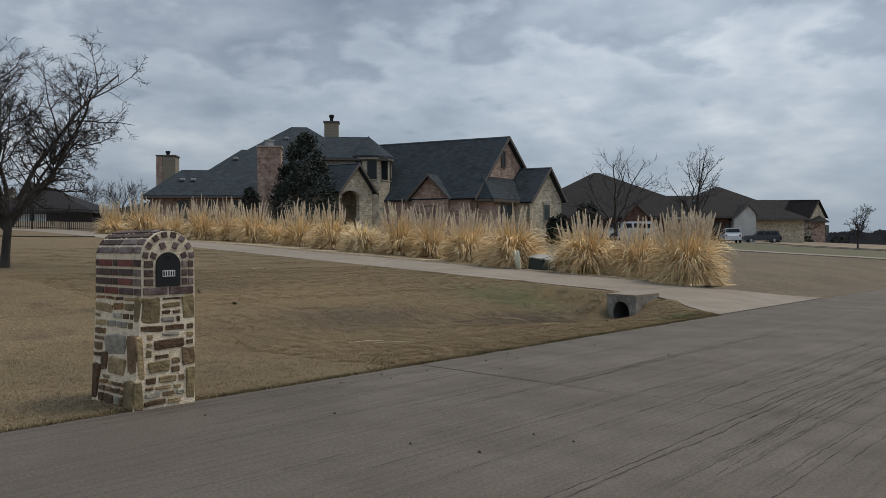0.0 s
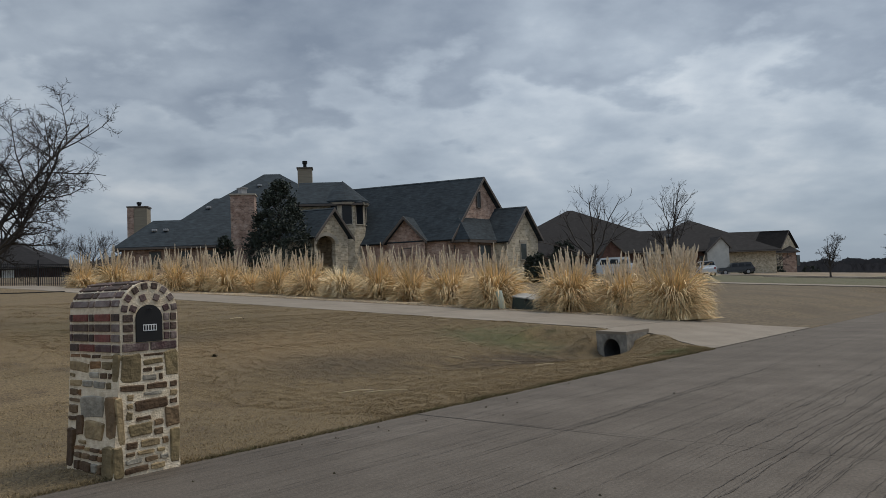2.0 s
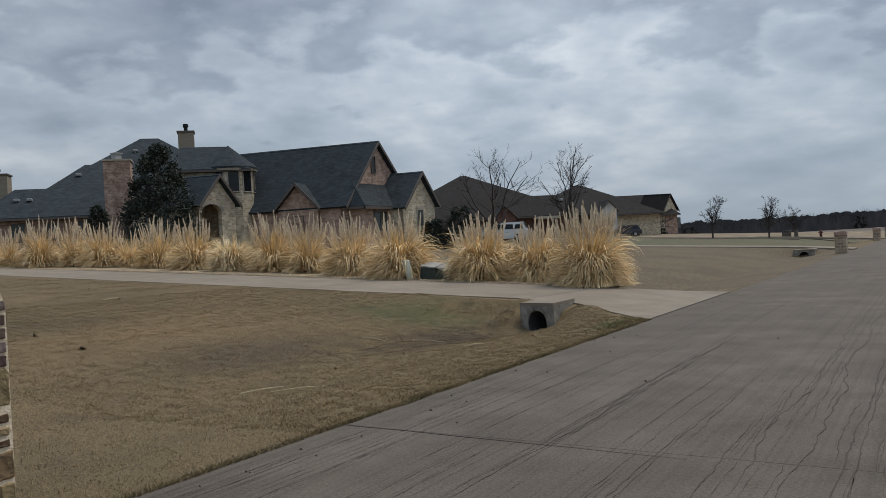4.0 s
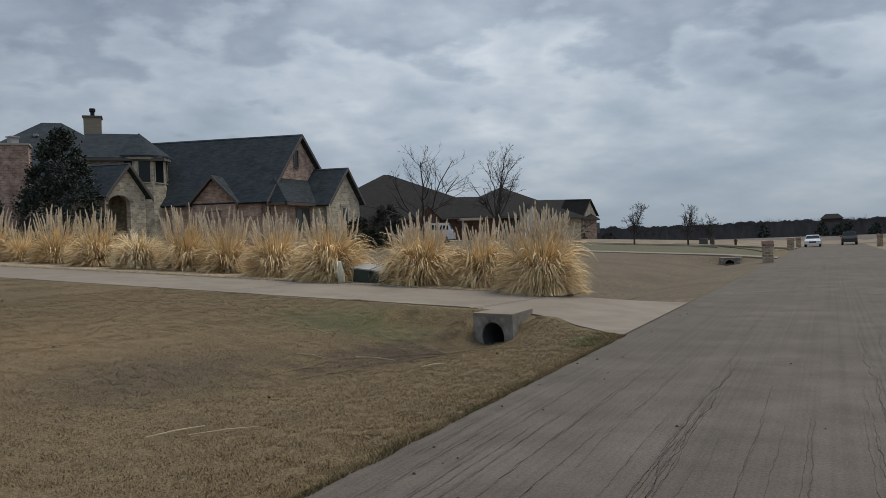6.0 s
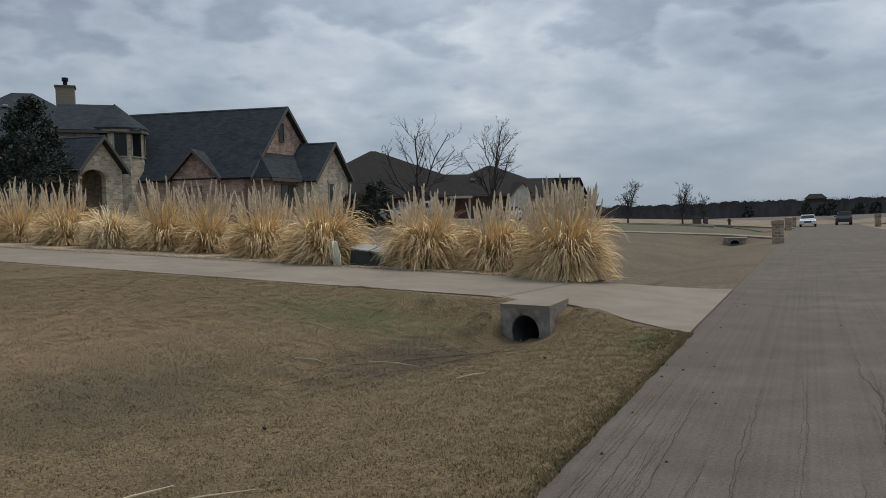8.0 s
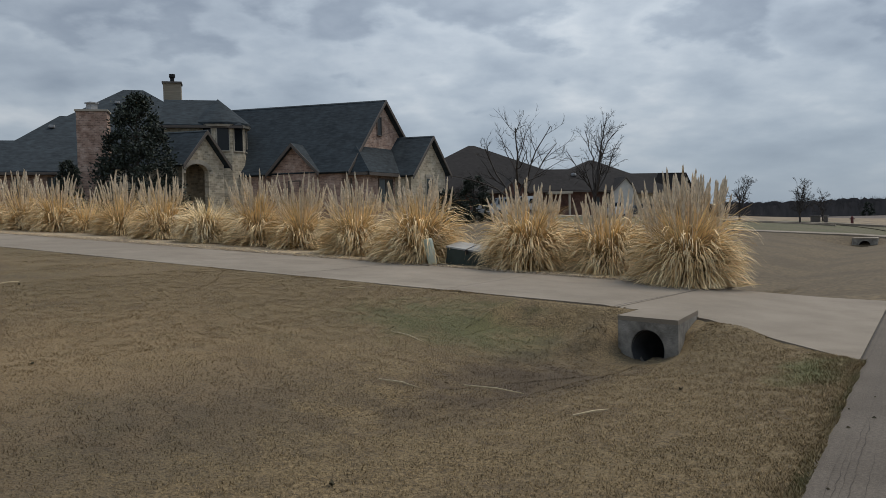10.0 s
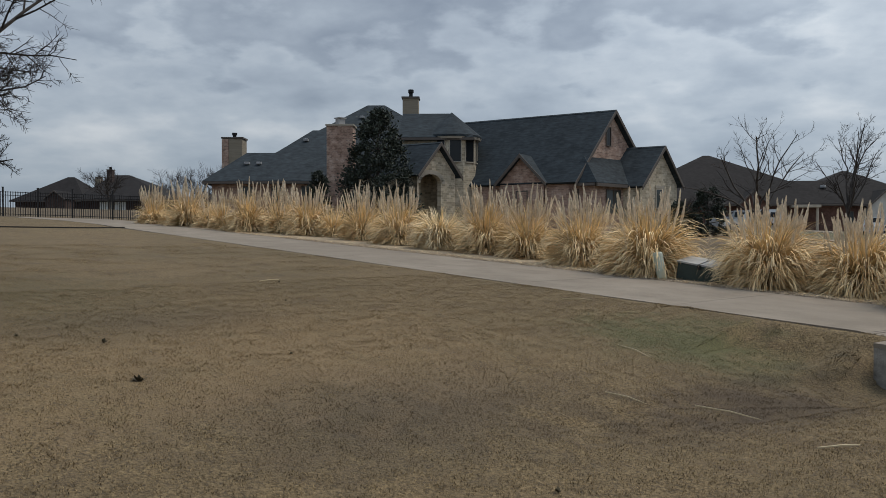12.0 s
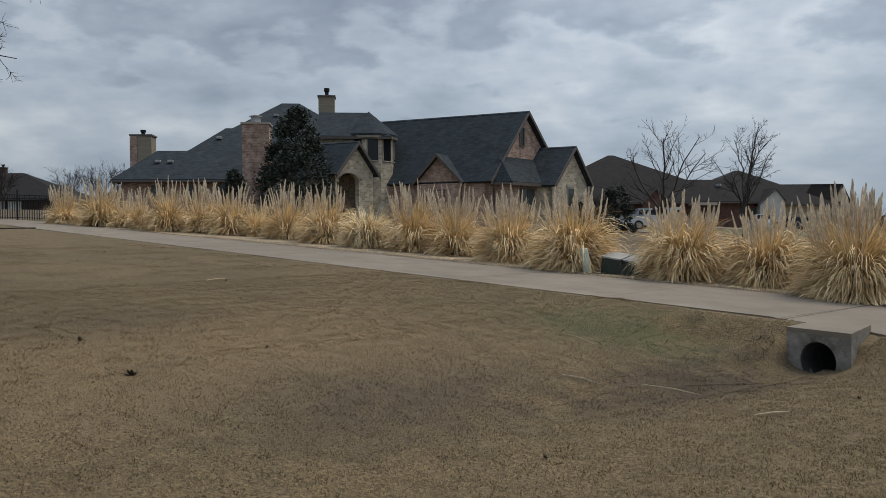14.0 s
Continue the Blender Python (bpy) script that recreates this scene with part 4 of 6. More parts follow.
window(house, (-38.03, 50.35, 4.0), (0, 1), 1.5, 1.5, 1, M_GREYGLASS)
window(house, (-39.16, 51.3, 8.6), (0, 1), 0.42, 1.25)
window(house, (-36.93, 54.2, 4.25), (0, 1), 0.8, 1.3, 0, M_GREYGLASS, M_PALETRIM)
part("lintel", Mesh().box(-36.95, -36.88, 53.65, 54.75, 5.0, 5.2), M_PALETRIM, house)
# turret with a ring of tall windows
TC = Vector((-48.3, 44.8))
turret = Mesh()
ring = [(TC.x + 1.9 * math.cos(radians(a)), TC.y + 1.9 * math.sin(radians(a))) for a in range(-52, 308, 36)]
turret.prism(ring, 1.0, 8.75)
tw = part("turret", turret, M_STONEWALL, house, "cream stone stair turret")
for a in (-70, -34, 2, 38):
    d = Vector((math.cos(radians(a)), math.sin(radians(a))))
    c = TC + d * (1.9 * math.cos(radians(18)) + 0.01)
    window(tw, (c.x, c.y, 7.78), (-d.y, d.x), 0.78, 1.65, 0, M_GLASS, M_PALETRIM)
cone = Mesh()
n = 20
edge = [(TC.x + 2.2 * math.cos(2 * math.pi * k / n), TC.y + 2.2 * math.sin(2 * math.pi * k / n)) for k in range(n)]
cone.v += [(x, y, 8.72) for x, y in edge] + [(x, y, 8.86) for x, y in edge] + [(TC.x, TC.y, 10.7)]
cone.f += [(k, (k + 1) % n, n + (k + 1) % n, n + k) for k in range(n)] + [(n + k, n + (k + 1) % n, 2 * n) for k in range(n)] + [tuple(range(n - 1, -1, -1))]
tr = part("roof", cone, M_ROOF, house)
part("fascia", Mesh().tube([(TC.x, TC.y, 8.56), (TC.x, TC.y, 8.72)], [2.12, 2.17], 20), M_PALETRIM, tr, "pale turret cornice")
# upper storey beside the turret
hip_roof(house, FACING, (-4.0, -0.4, 58.2, 10.72), (-4.1, 1.2, 55.6, 63, 8.68), M_ROOF)
wall_run(house, [FACING.at(-3.9, 56.0), FACING.at(0.5, 56.0)], 2.0, 8.5, M_STONEWALL)
# the great roof, stepped down to the side, all in one slope
hip_roof(house, FACING, (-7.9, -6.4, 69.0, 13.15), (-17.1, 4.0, 57.6, 80, 5.9), M_ROOF)
hip_roof(house, FACING, (-11.9, -8.0, 64.5, 10.36), (-16.6, -3.0, 57.2, 72, 5.75), M_ROOF)
hip_roof(house, FACING, (-16.4, -13.0, 61.0, 8.15), (-18.6, -6.0, 57.0, 66, 5.7), M_ROOF)
wall_run(house, [FACING.at(-18.1, 66), FACING.at(-18.1, 57.6), FACING.at(-3.0, 57.6)], 1.5, 5.6, M_BRICKWALL)
for lat in (-15.5, -13.2, -11.0):
    x, y = FACING.at(lat, 57.58)
    window(house, (x, y, 4.6), tuple(FACING.e), 0.8, 1.3, 0, M_GREYGLASS)
gut = FACING.at(-18.25, 57.45)
part("downpipe", Mesh().tube([(*FACING.at(-18.5, 56.95), 5.5), (*gut, 5.2), (*gut, 2.5)], [0.05] * 3, 6), M_TRIM, house, "dark downpipe")
for lat, deep, z in ((-15.9, 59.2, 7.12), (-15.0, 59.2, 7.12), (-12.1, 62.7, 9.3), (-8.1, 66.6, 11.7)):
    x, y = FACING.at(lat, deep)
    part("roof_vent", Mesh().soft_box(-0.19, 0.19, -0.17, 0.17, 0, 0.2, 0.04, Matrix.Translation((x, y, z - 0.05)) @ pose(0, 0, 0, 0, 0, 47)), M_VENT, house, "grey roof vent")
chimney(house, FACING, -4.25, -3.02, 61.2, 62.4, 9.0, 12.4, M_SIDING, M_TRIM, 0.75, label="tan sided chimney with a black flue")
chimney(house, FACING, -19.5, -17.85, 64.8, 66.2, 4.0, 9.75, M_SIDING, M_TRIM, 0.55, label="tan sided chimney on the side wing")
chimney(house, FACING, -9.2, -7.35, 55.4, 56.9, 1.5, 9.45, M_BRICKWALL, M_PALETRIM, 0.0, label="tall brick chimney")
side_brick = [FACING.at(-19.53, 64.74), FACING.at(-18.98, 64.74), FACING.at(-18.98, 66.2), FACING.at(-19.53, 66.2)]
part("chimney_side", Mesh().prism(side_brick, 4.0, 9.7), M_BRICKWALL, house, "brick flank of the side chimney")
x, y = FACING.at(-8.35, 56.2)
part("chimney_pot", Mesh().box(-0.25, 0.25, -0.25, 0.25, 9.55, 10.05, Matrix.Translation((x, y, 0))).box(-0.32, 0.32, -0.32, 0.32, 10.05, 10.13, Matrix.Translation((x, y, 0))), M_VENT, house, "grey chimney cap")
# porch with its arch
porch_at = (-46.0, 41.75, 8.1)
gable_wing(house, porch_at, SIDE, BACK, 2.05, 2.0, 2.35, 2.3, 6.0, M_ROOF, M_STONEWALL, 1.0, opening=(-0.62, 1.0, 5.3))
arch_ring = Mesh()
for i in range(13):
    a = math.pi * (i + 0.5) / 13
    cy, cz = porch_at[1] - 0.62 - 1.1 * math.cos(a), 5.3 + 0.72 * math.sin(a)
    arch_ring.box(-0.05, 0.05, -0.13, 0.13, -0.14, 0.14, pose(-46.36, cy, cz, -math.degrees(a) + 90))
part("arch_stones", arch_ring, M_PALETRIM, house, "stone voussoirs of the porch arch")
part("front_door", Mesh().box(-48.6, -48.5, 40.2, 42.0, 2.2, 4.9), M_DARKWOOD, house, "dark wooden front door in the porch")
part("porch_back", Mesh().box(-48.9, -48.7, 39.4, 43.4, 1.5, 6.2), M_BRICKWALL, house)
part("porch_floor", Mesh().box(-49, -46, 39.4, 43.4, 1.9, 2.2), M_DRIVE, house)

# ---- the neighbouring houses ----
FIRST = Plan(0.05, 0.65, -0.6715, 0.741)
second = thing("house", "low brick house with brown hip roofs behind bare trees", "house", (*FIRST.at(30, 116), 3.0))
hip_roof(second, FIRST, (22.4, 23.2, 116, 12.4), (8.0, 37.5, 104, 130, 5.45), M_ROOFBROWN)
hip_roof(second, FIRST, (29.0, 40.0, 113, 8.75), (24.0, 43.0, 107, 122, 5.5), M_ROOFBROWN)
hip_roof(second, FIRST, (45.3, 46.0, 130, 11.3), (33.0, 56.0, 119, 142, 5.6), M_ROOFBROWN)
wall_run(second, [FIRST.at(9, 105), FIRST.at(36.5, 105)], 1.5, 5.3, M_BRICKRED)
wall_run(second, [FIRST.at(30, 107.8), FIRST.at(42.6, 107.8)], 1.5, 5.4, M_BRICKRED)
wall_run(second, [FIRST.at(36, 120), FIRST.at(55.5, 120)], 1.5, 5.4, M_STONEWALL)
gable_wing(second, FIRST.at(25.6, 103.2, 7.2), tuple(FIRST.e), tuple(FIRST.back), 1.9, 1.9, 1.9, 1.9, 6, M_ROOFBROWN, M_BRICKRED, 1.5)
gable_wing(second, FIRST.at(41.7, 106.5, 7.3), (0.741, 0.6715), (-0.6715, 0.741), 2.3, 1.35, 2.2, 1.6, 8, M_ROOFBROWN, M_STUCCO, 1.5, 0.2)
for k in (-1.2, 1.2):
    x, y = FIRST.at(31.5 + k, 103.4)
    part("porch_column", Mesh().tube([(x, y, 1.8), (x, y, 5.0)], [0.16, 0.16], 8), M_PALETRIM, second)
part("porch_roof", Mesh().box(-1.5, 1.5, -1.0, 1.0, 5.0, 5.3, Matrix.Translation((*FIRST.at(31.5, 104), 0)) @ pose(0, 0, 0, 0, 0, 42)), M_PALETRIM, second)
for lat in (13, 17, 21, 37.8, 39.6):
    x, y = FIRST.at(lat, 104.97 if lat < 37 else 107.77)
    window(second, (x, y, 3.9), tuple(FIRST.e), 1.1, 1.4, 1, M_GREYGLASS)
for lat, deep, z in ((12.5, 105.5, 6.2), (36, 111, 7.75)):
    x, y = FIRST.at(lat, deep)
    part("roof_vent", Mesh().soft_box(-0.3, 0.3, -0.25, 0.25, 0, 0.35, 0.06, Matrix.Translation((x, y, z - 0.05))), M_VENT, second, "grey roof vent")

third = thing("house", "long brick house with brown hip roof and pale gable end", "house", (*FIRST.at(62, 140), 3.0))
hip_roof(third, FIRST, (50.0, 65.0, 145, 10.0), (46.0, 68.2, 138, 153, 5.8), M_ROOFBROWN)
gable_wing(third, FIRST.at(67.2, 139.5, 9.7), (0.3, 0.954), (-0.78, -0.63), 2.6, 2.6, 3.2, 3.2, 5.2, M_ROOFBROWN, M_STONEWALL, 1.5)
gable_wing(third, FIRST.at(69.6, 144.5, 8.2), (0.3, 0.954), (-0.78, -0.63), 1.8, 1.8, 2.0, 2.0, 5, M_ROOFBROWN, M_STONEWALL, 1.5)
wall_run(third, [FIRST.at(47.5, 138.6), FIRST.at(67.8, 138.6)], 1.5, 5.7, M_BRICKWALL)
gx_, gy_ = FIRST.at(51.8, 138.5)
window(third, (gx_, gy_, 3.7), tuple(FIRST.e), 3.2, 2.6, 0, M_DARKWOOD, M_TRIM)
for k in (0.9, 2.6):
    x, y = FIRST.at(68.7 + k * 0.35, 139.5 + k)
    window(third, (x, y, 4.2), (0.3, 0.954), 0.8, 1.8, 0, M_GREYGLASS)

WEST = Plan(-5.76, 6.42, -0.75, 0.6615)
fourth = thing("house", "brown-roofed brick house far behind the iron fence", "house", (*WEST.at(-42, 116), 6.0))
hip_roof(fourth, WEST, (-50.7, -48.1, 120, 11.0), (-52.3, -38.5, 111, 130, 6.9), M_ROOFBROWN)
wall_run(fourth, [WEST.at(-51.8, 112), WEST.at(-39, 112)], 4.0, 6.8, M_BRICKSHADE)
for lat in (-48.3, -46.2):
    x, y = WEST.at(lat, 111.95)
    window(fourth, (x, y, 5.6), tuple(WEST.e), 1.6, 1.8, 1, M_PLATE, M_PALETRIM)
chimney(fourth, WEST, -50.3, -49.5, 117, 118, 8, 11.5, M_BRICKSHADE, M_TRIM, 0.5)
fifth = thing("house", "distant low house with dark hip roof and small gable", "house", (*WEST.at(-68, 145), 6.5))
hip_roof(fifth, WEST, (-69.0, -67.8, 144, 12.5), (-76, -62.6, 137, 152, 7.9), M_ROOFBROWN)
wall_run(fifth, [WEST.at(-75.5, 138), WEST.at(-63, 138)], 4.5, 7.8, M_BRICKSHADE)
gable_wing(fifth, WEST.at(-66.2, 133.0, 9.5), (0.6615, 0.75), (-0.75, 0.6615), 1.9, 1.9, 1.5, 1.5, 6, M_ROOFBROWN, M_BRICKSHADE, 4.5)
chimney(fifth, WEST, -64.9, -64.0, 146, 147.2, 8, 12.6, M_SIDING, M_TRIM, 0.4)
sixth = thing("house", "distant house with long brown roof and dormer", "house", (*WEST.at(-33, 135), 6.5))
hip_roof(sixth, WEST, (-36, -22, 140, 10.3), (-44, -15, 131, 150, 7.6), M_ROOFBROWN)
wall_run(sixth, [WEST.at(-43, 132), WEST.at(-16, 132)], 4.5, 7.5, M_BRICKSHADE)


# ---- pampas grass along the drive ----
def pampas_blades(rnd, count, width, height):
    """Strands in a rosette that fans out of one narrow root: a low skirt, an arching body and an upright heart."""
    m = Mesh()
    n = 8
    for _ in range(count // 6):
        az0 = rnd.uniform(0, 2 * math.pi)
        sort = rnd.random()
        if sort < 0.32:
            tilt0, bend0, power, goal, rise = rnd.uniform(44, 76), rnd.uniform(38, 80), 1.5, rnd.uniform(0.7, 1.03), 0.7
        elif sort < 0.62:
            tilt0, bend0, power, goal, rise = rnd.uniform(6, 36), rnd.uniform(88, 138), 2.1, rnd.uniform(0.6, 1.1), rnd.uniform(0.7, 1.15)
        elif sort < 0.90:
            tilt0, bend0, power, goal, rise = rnd.uniform(14, 58), rnd.uniform(62, 122), 1.7, rnd.uniform(0.66, 1.06), rnd.uniform(0.5, 1.12)
        else:
            tilt0, bend0, power, goal, rise = rnd.uniform(2, 22), rnd.uniform(10, 50), 1.8, 0.85, rnd.uniform(0.8, 1.2)
        twist0 = rnd.uniform(-0.5, 0.5)
        for _ in range(6):
            az = az0 + rnd.gauss(0, 0.09)
            tilt, bend = radians(tilt0 + rnd.gauss(0, 4)), radians(bend0 + rnd.gauss(0, 9))
            angles = [tilt + bend * (i / n) ** power for i in range(1, n + 1)]
            out = sum(math.sin(a) for a in angles) / n
            top = max(sum(math.cos(a) for a in angles[:k]) for k in range(1, n + 1)) / n
            length = max(0.3, min(rise * height / max(top, 0.15), goal * width / 2 / max(out, 0.1))) * rnd.uniform(0.8, 1.06)
            w = rnd.uniform(0.015, 0.036)
            r0 = width * 0.085 * math.sqrt(rnd.random())
            p = Vector((r0 * math.cos(az), r0 * math.sin(az), 0.02))
            side = Vector((-math.sin(az), math.cos(az), rnd.uniform(-0.7, 0.7))).normalized()
            twist = twist0 + rnd.gauss(0, 0.12)
            k = len(m.v)
            for i in range(n + 1):
                u = i / n
                ww = w * (1 - u ** 2.6) * 0.5 + 0.0015
                if i:
                    ang = angles[i - 1]
                    d = Vector((math.cos(az + twist * u) * math.sin(ang), math.sin(az + twist * u) * math.sin(ang), math.cos(ang)))
                    p = p + d * (length / n)
                    if p.z < 0.03:
                        p.z = 0.03
                m.v += [tuple(p - side * ww), tuple(p + side * ww)]
            m.f += [(k + 2 * i, k + 2 * i + 1, k + 2 * i + 3, k + 2 * i + 2) for i in range(n)]
    return m


def pampas_stems(rnd, count, width, height):
    """Upright dead flower stalks and narrow leaves between the mound and the plumes."""
    m = Mesh()
    for _ in range(count):
        az, r = rnd.uniform(0, 2 * math.pi), width * 0.2 * math.sqrt(rnd.random())
        lean = r / width * 4.6 * radians(17) + radians(rnd.gauss(0, 3))
        h, w = height * rnd.uniform(0.45, 0.78) * (1 - 0.5 * (r / width) ** 2), rnd.uniform(0.007, 0.014)
        a = rnd.uniform(0, 6.283)
        side = Vector((math.cos(a), math.sin(a), 0))
        k = len(m.v)
        for i in range(4):
            u = i / 3
            q = Vector((math.cos(az), math.sin(az), 0)) * (r * 0.5 + h * u * math.sin(lean) * (0.7 + 0.5 * u)) + Vector((0, 0, h * u * math.cos(lean)))
            ww = w * (1 - 0.8 * u) / 2 + 0.001
            m.v += [tuple(q - side * ww), tuple(q + side * ww)]
        m.f += [(k + 2 * i, k + 2 * i + 1, k + 2 * i + 3, k + 2 * i + 2) for i in range(3)]
    return m


def plume_mesh(rnd, name):
    """A stem one metre high with a narrow feathery head in its top third."""
    m = Mesh()
    m.tube([(0, 0, 0), (0.004, 0, 0.4), (0.0, 0.004, 0.72)], [0.0035, 0.003, 0.0025], 4)
    lean = rnd.uniform(-0.03, 0.03)
    for i in range(170):
        u = rnd.random()
        z = 0.66 + 0.29 * u
        az = rnd.uniform(0, 2 * math.pi)
        ln = 0.05 + 0.03 * rnd.random()
        spread = (0.016 * (1 - u) ** 0.8 + 0.004) * rnd.uniform(0.4, 1.0) * (0.5 + min(0.5, u * 3))
        b = Vector((lean * u * u, 0, z))
        tip = b + Vector((math.cos(az) * spread, math.sin(az) * spread, ln))
        s = Vector((-math.sin(az), math.cos(az), 0)) * rnd.uniform(0.004, 0.0075)
        mid_ = (b + tip) / 2 + Vector((math.cos(az), math.sin(az), 0)) * spread * 0.35
        m.add([b, mid_ - s, mid_ + s, tip], [(0, 1, 2), (1, 3, 2)])
    return m.data(name, M_PLUME)


prnd = random.Random(21)
PLUMES = [plume_mesh(prnd, "plume") for _ in range(5)]


def pampas(x, y, width, height, plumes, blades=1500, pale=False, label="tan clump of dormant pampas grass with upright pale plumes", mound=0.64):
    z = drive_height(x) - 0.03
    ob = thing("pampas_grass", label, "grass clump", (x, y, z), "pampas grass beside the drive")
    tuft = pampas_blades(prnd, int(blades * 1.85), width * 1.17, height * mound)
    tuft.v = [(p[0] + x, p[1] + y, p[2] + z) for p in tuft.v]
    part("blades", tuft, M_LEAFPALE if pale else M_LEAF, ob)
    stalks = pampas_stems(prnd, int(plumes * 9), width, height)
    stalks.v = [(p[0] + x, p[1] + y, p[2] + z) for p in stalks.v]
    part("stalks", stalks, M_STALK, ob, "grey-tan upright stalks")
    # added dome whose dark colour paints the shade between the blades
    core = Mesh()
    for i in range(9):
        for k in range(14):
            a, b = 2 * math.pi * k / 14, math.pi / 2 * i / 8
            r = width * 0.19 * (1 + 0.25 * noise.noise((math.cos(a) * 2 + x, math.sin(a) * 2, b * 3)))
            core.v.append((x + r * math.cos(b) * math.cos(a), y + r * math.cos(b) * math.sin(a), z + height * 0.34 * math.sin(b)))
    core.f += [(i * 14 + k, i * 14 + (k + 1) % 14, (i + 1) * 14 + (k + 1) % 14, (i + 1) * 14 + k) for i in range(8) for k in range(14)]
    part("dead_core", core, M_CORE, ob, "dark brown core in the heart, coloured as shade between the blades")
    for _ in range(int(plumes * 1.6)):
        p = new("plume", prnd.choice(PLUMES))
        az, r = prnd.uniform(0, 2 * math.pi), width * 0.25 * math.sqrt(prnd.random())
        h = height * prnd.uniform(0.74, 1.02) * (1 - 2.2 * (r / width) ** 2)
        lean = r / width * 3.4 * radians(15) + radians(prnd.uniform(-3, 4))
        m = Matrix.Translation((r * math.cos(az), r * math.sin(az), 0)) @ Matrix.Rotation(az, 4, "Z") @ Matrix.Rotation(lean, 4, "Y") @ Matrix.Rotation(prnd.uniform(0, 6.3), 4, "Z")
        p.parent = ob
        p.matrix_basis = m @ Matrix.Diagonal((h * 1.25 * prnd.uniform(0.8, 1.2), h * 1.25 * prnd.uniform(0.8, 1.2), h, 1))
    return ob


# x, y, width, height, plumes, blades
for row in ((-45.9, 21.9, 1.7, 2.2, 22, 900), (-43.3, 22.6, 2.3, 2.5, 22, 1100), (-41.6, 23.0, 1.5, 1.95, 12, 800), (-39.7, 22.8, 1.3, 2.15, 12, 800)):
    pampas(*row)
for row in ((-38.0, 23.2, 2.1, 2.5, 24, 1200), (-36.6, 24.0, 1.7, 2.55, 18, 1000), (-34.9, 24.4, 2.2, 2.4, 22, 1200), (-33.4, 24.7, 1.5, 1.95, 10, 1000), (-31.2, 24.6, 1.9, 2.4, 20, 1200)):
    pampas(*row)
for row in ((-28.6, 24.4, 2.1, 2.4, 22, 1400), (-23.9, 24.3, 2.0, 2.45, 30, 1500), (-22.0, 24.2, 1.9, 2.4, 26, 1500), (-19.4, 23.6, 2.0, 2.3, 24, 1600)):
    pampas(*row)
pampas(-26.0, 24.1, 1.9, 1.55, 3, 1600, True, "pale straw low clump of pampas grass with few plumes", 0.86)
pampas(-16.9, 23.0, 2.3, 2.3, 26, 1900)
pampas(-13.9, 23.1, 2.1, 2.15, 34, 2200, label="tan pampas grass clump beside the green utility box")
pampas(-12.1, 23.5, 2.0, 2.0, 26, 2000)
pampas(-10.02, 22.4, 2.08, 2.4, 56, 3000, label="largest tan pampas grass clump at the drive's mouth with dense plumes")

# gravel bed under them
bed = Mesh()
pts = []
for i in range(60):
    s = 2.6 + 37.5 * i / 59
    x = EDGE - s
    wob = 0.12 * noise.noise((x * 1.3, 4, 0))
    bow = 2.1 * smoothstep(5, 14, s) * (1 - smoothstep(27, 34, s)) + 0.9
    pts.append(((x, drive_far(s) + 0.02, drive_height(x) + 0.024), (x, drive_far(s) + bow + 1.0 + wob, drive_height(x) + 0.02)))
for p, q in pts:
    bed.v += [p, q]
bed.f += [(2 * i, 2 * i + 2, 2 * i + 3, 2 * i + 1) for i in range(59)]
solid("gravel_bed", bed, M_GRAVEL, "tan gravel and straw mulch strip along the drive", "gravel", "", "structure")
peb = Mesh()
for _ in range(11000):
    s = 2.6 + 24 * prnd.random() ** 1.3
    x = EDGE - s
    y = drive_far(s) - 0.04 + abs(prnd.gauss(0, 0.34))
    r = prnd.uniform(0.008, 0.024)
    z = drive_height(x) + (0.018 if y < drive_far(s) + 0.02 else 0.026)
    a = prnd.uniform(0, 3)
    e1, e2 = Vector((math.cos(a), math.sin(a), 0)) * r, Vector((-math.sin(a), math.cos(a), 0)) * r * 0.7
    c = Vector((x, y, z))
    peb.add([c + e1, c + e2, c - e1, c - e2, c + Vector((0, 0, r))], [(0, 1, 4), (1, 2, 4), (2, 3, 4), (3, 0, 4)])
solid("gravel", peb, M_PEBBLE, "loose tan pebbles spilling onto the drive", "gravel", "", "stuff")
litter = Mesh()
for _ in range(2600):
    s = 2.6 + 30 * prnd.random() ** 1.2
    x = EDGE - s
    y = drive_far(s) + abs(prnd.gauss(0.1, 0.5))
    z = drive_height(x) + 0.032 + 0.03 * prnd.random()
    a, ln, w = prnd.uniform(0, math.pi), prnd.uniform(0.1, 0.4), 0.005
    d, sd = Vector((math.cos(a), math.sin(a), prnd.uniform(-0.1, 0.1))) * ln, Vector((-math.sin(a), math.cos(a), 0)) * w
    c = Vector((x, y, z))
    litter.add([c - d / 2 - sd, c + d / 2 - sd, c + d / 2 + sd, c - d / 2 + sd], [(0, 1, 2, 3)])
solid("leaf_litter", litter, M_LEAF, "fallen straw-coloured grass blades on the gravel", "leaf litter", "", "stuff")


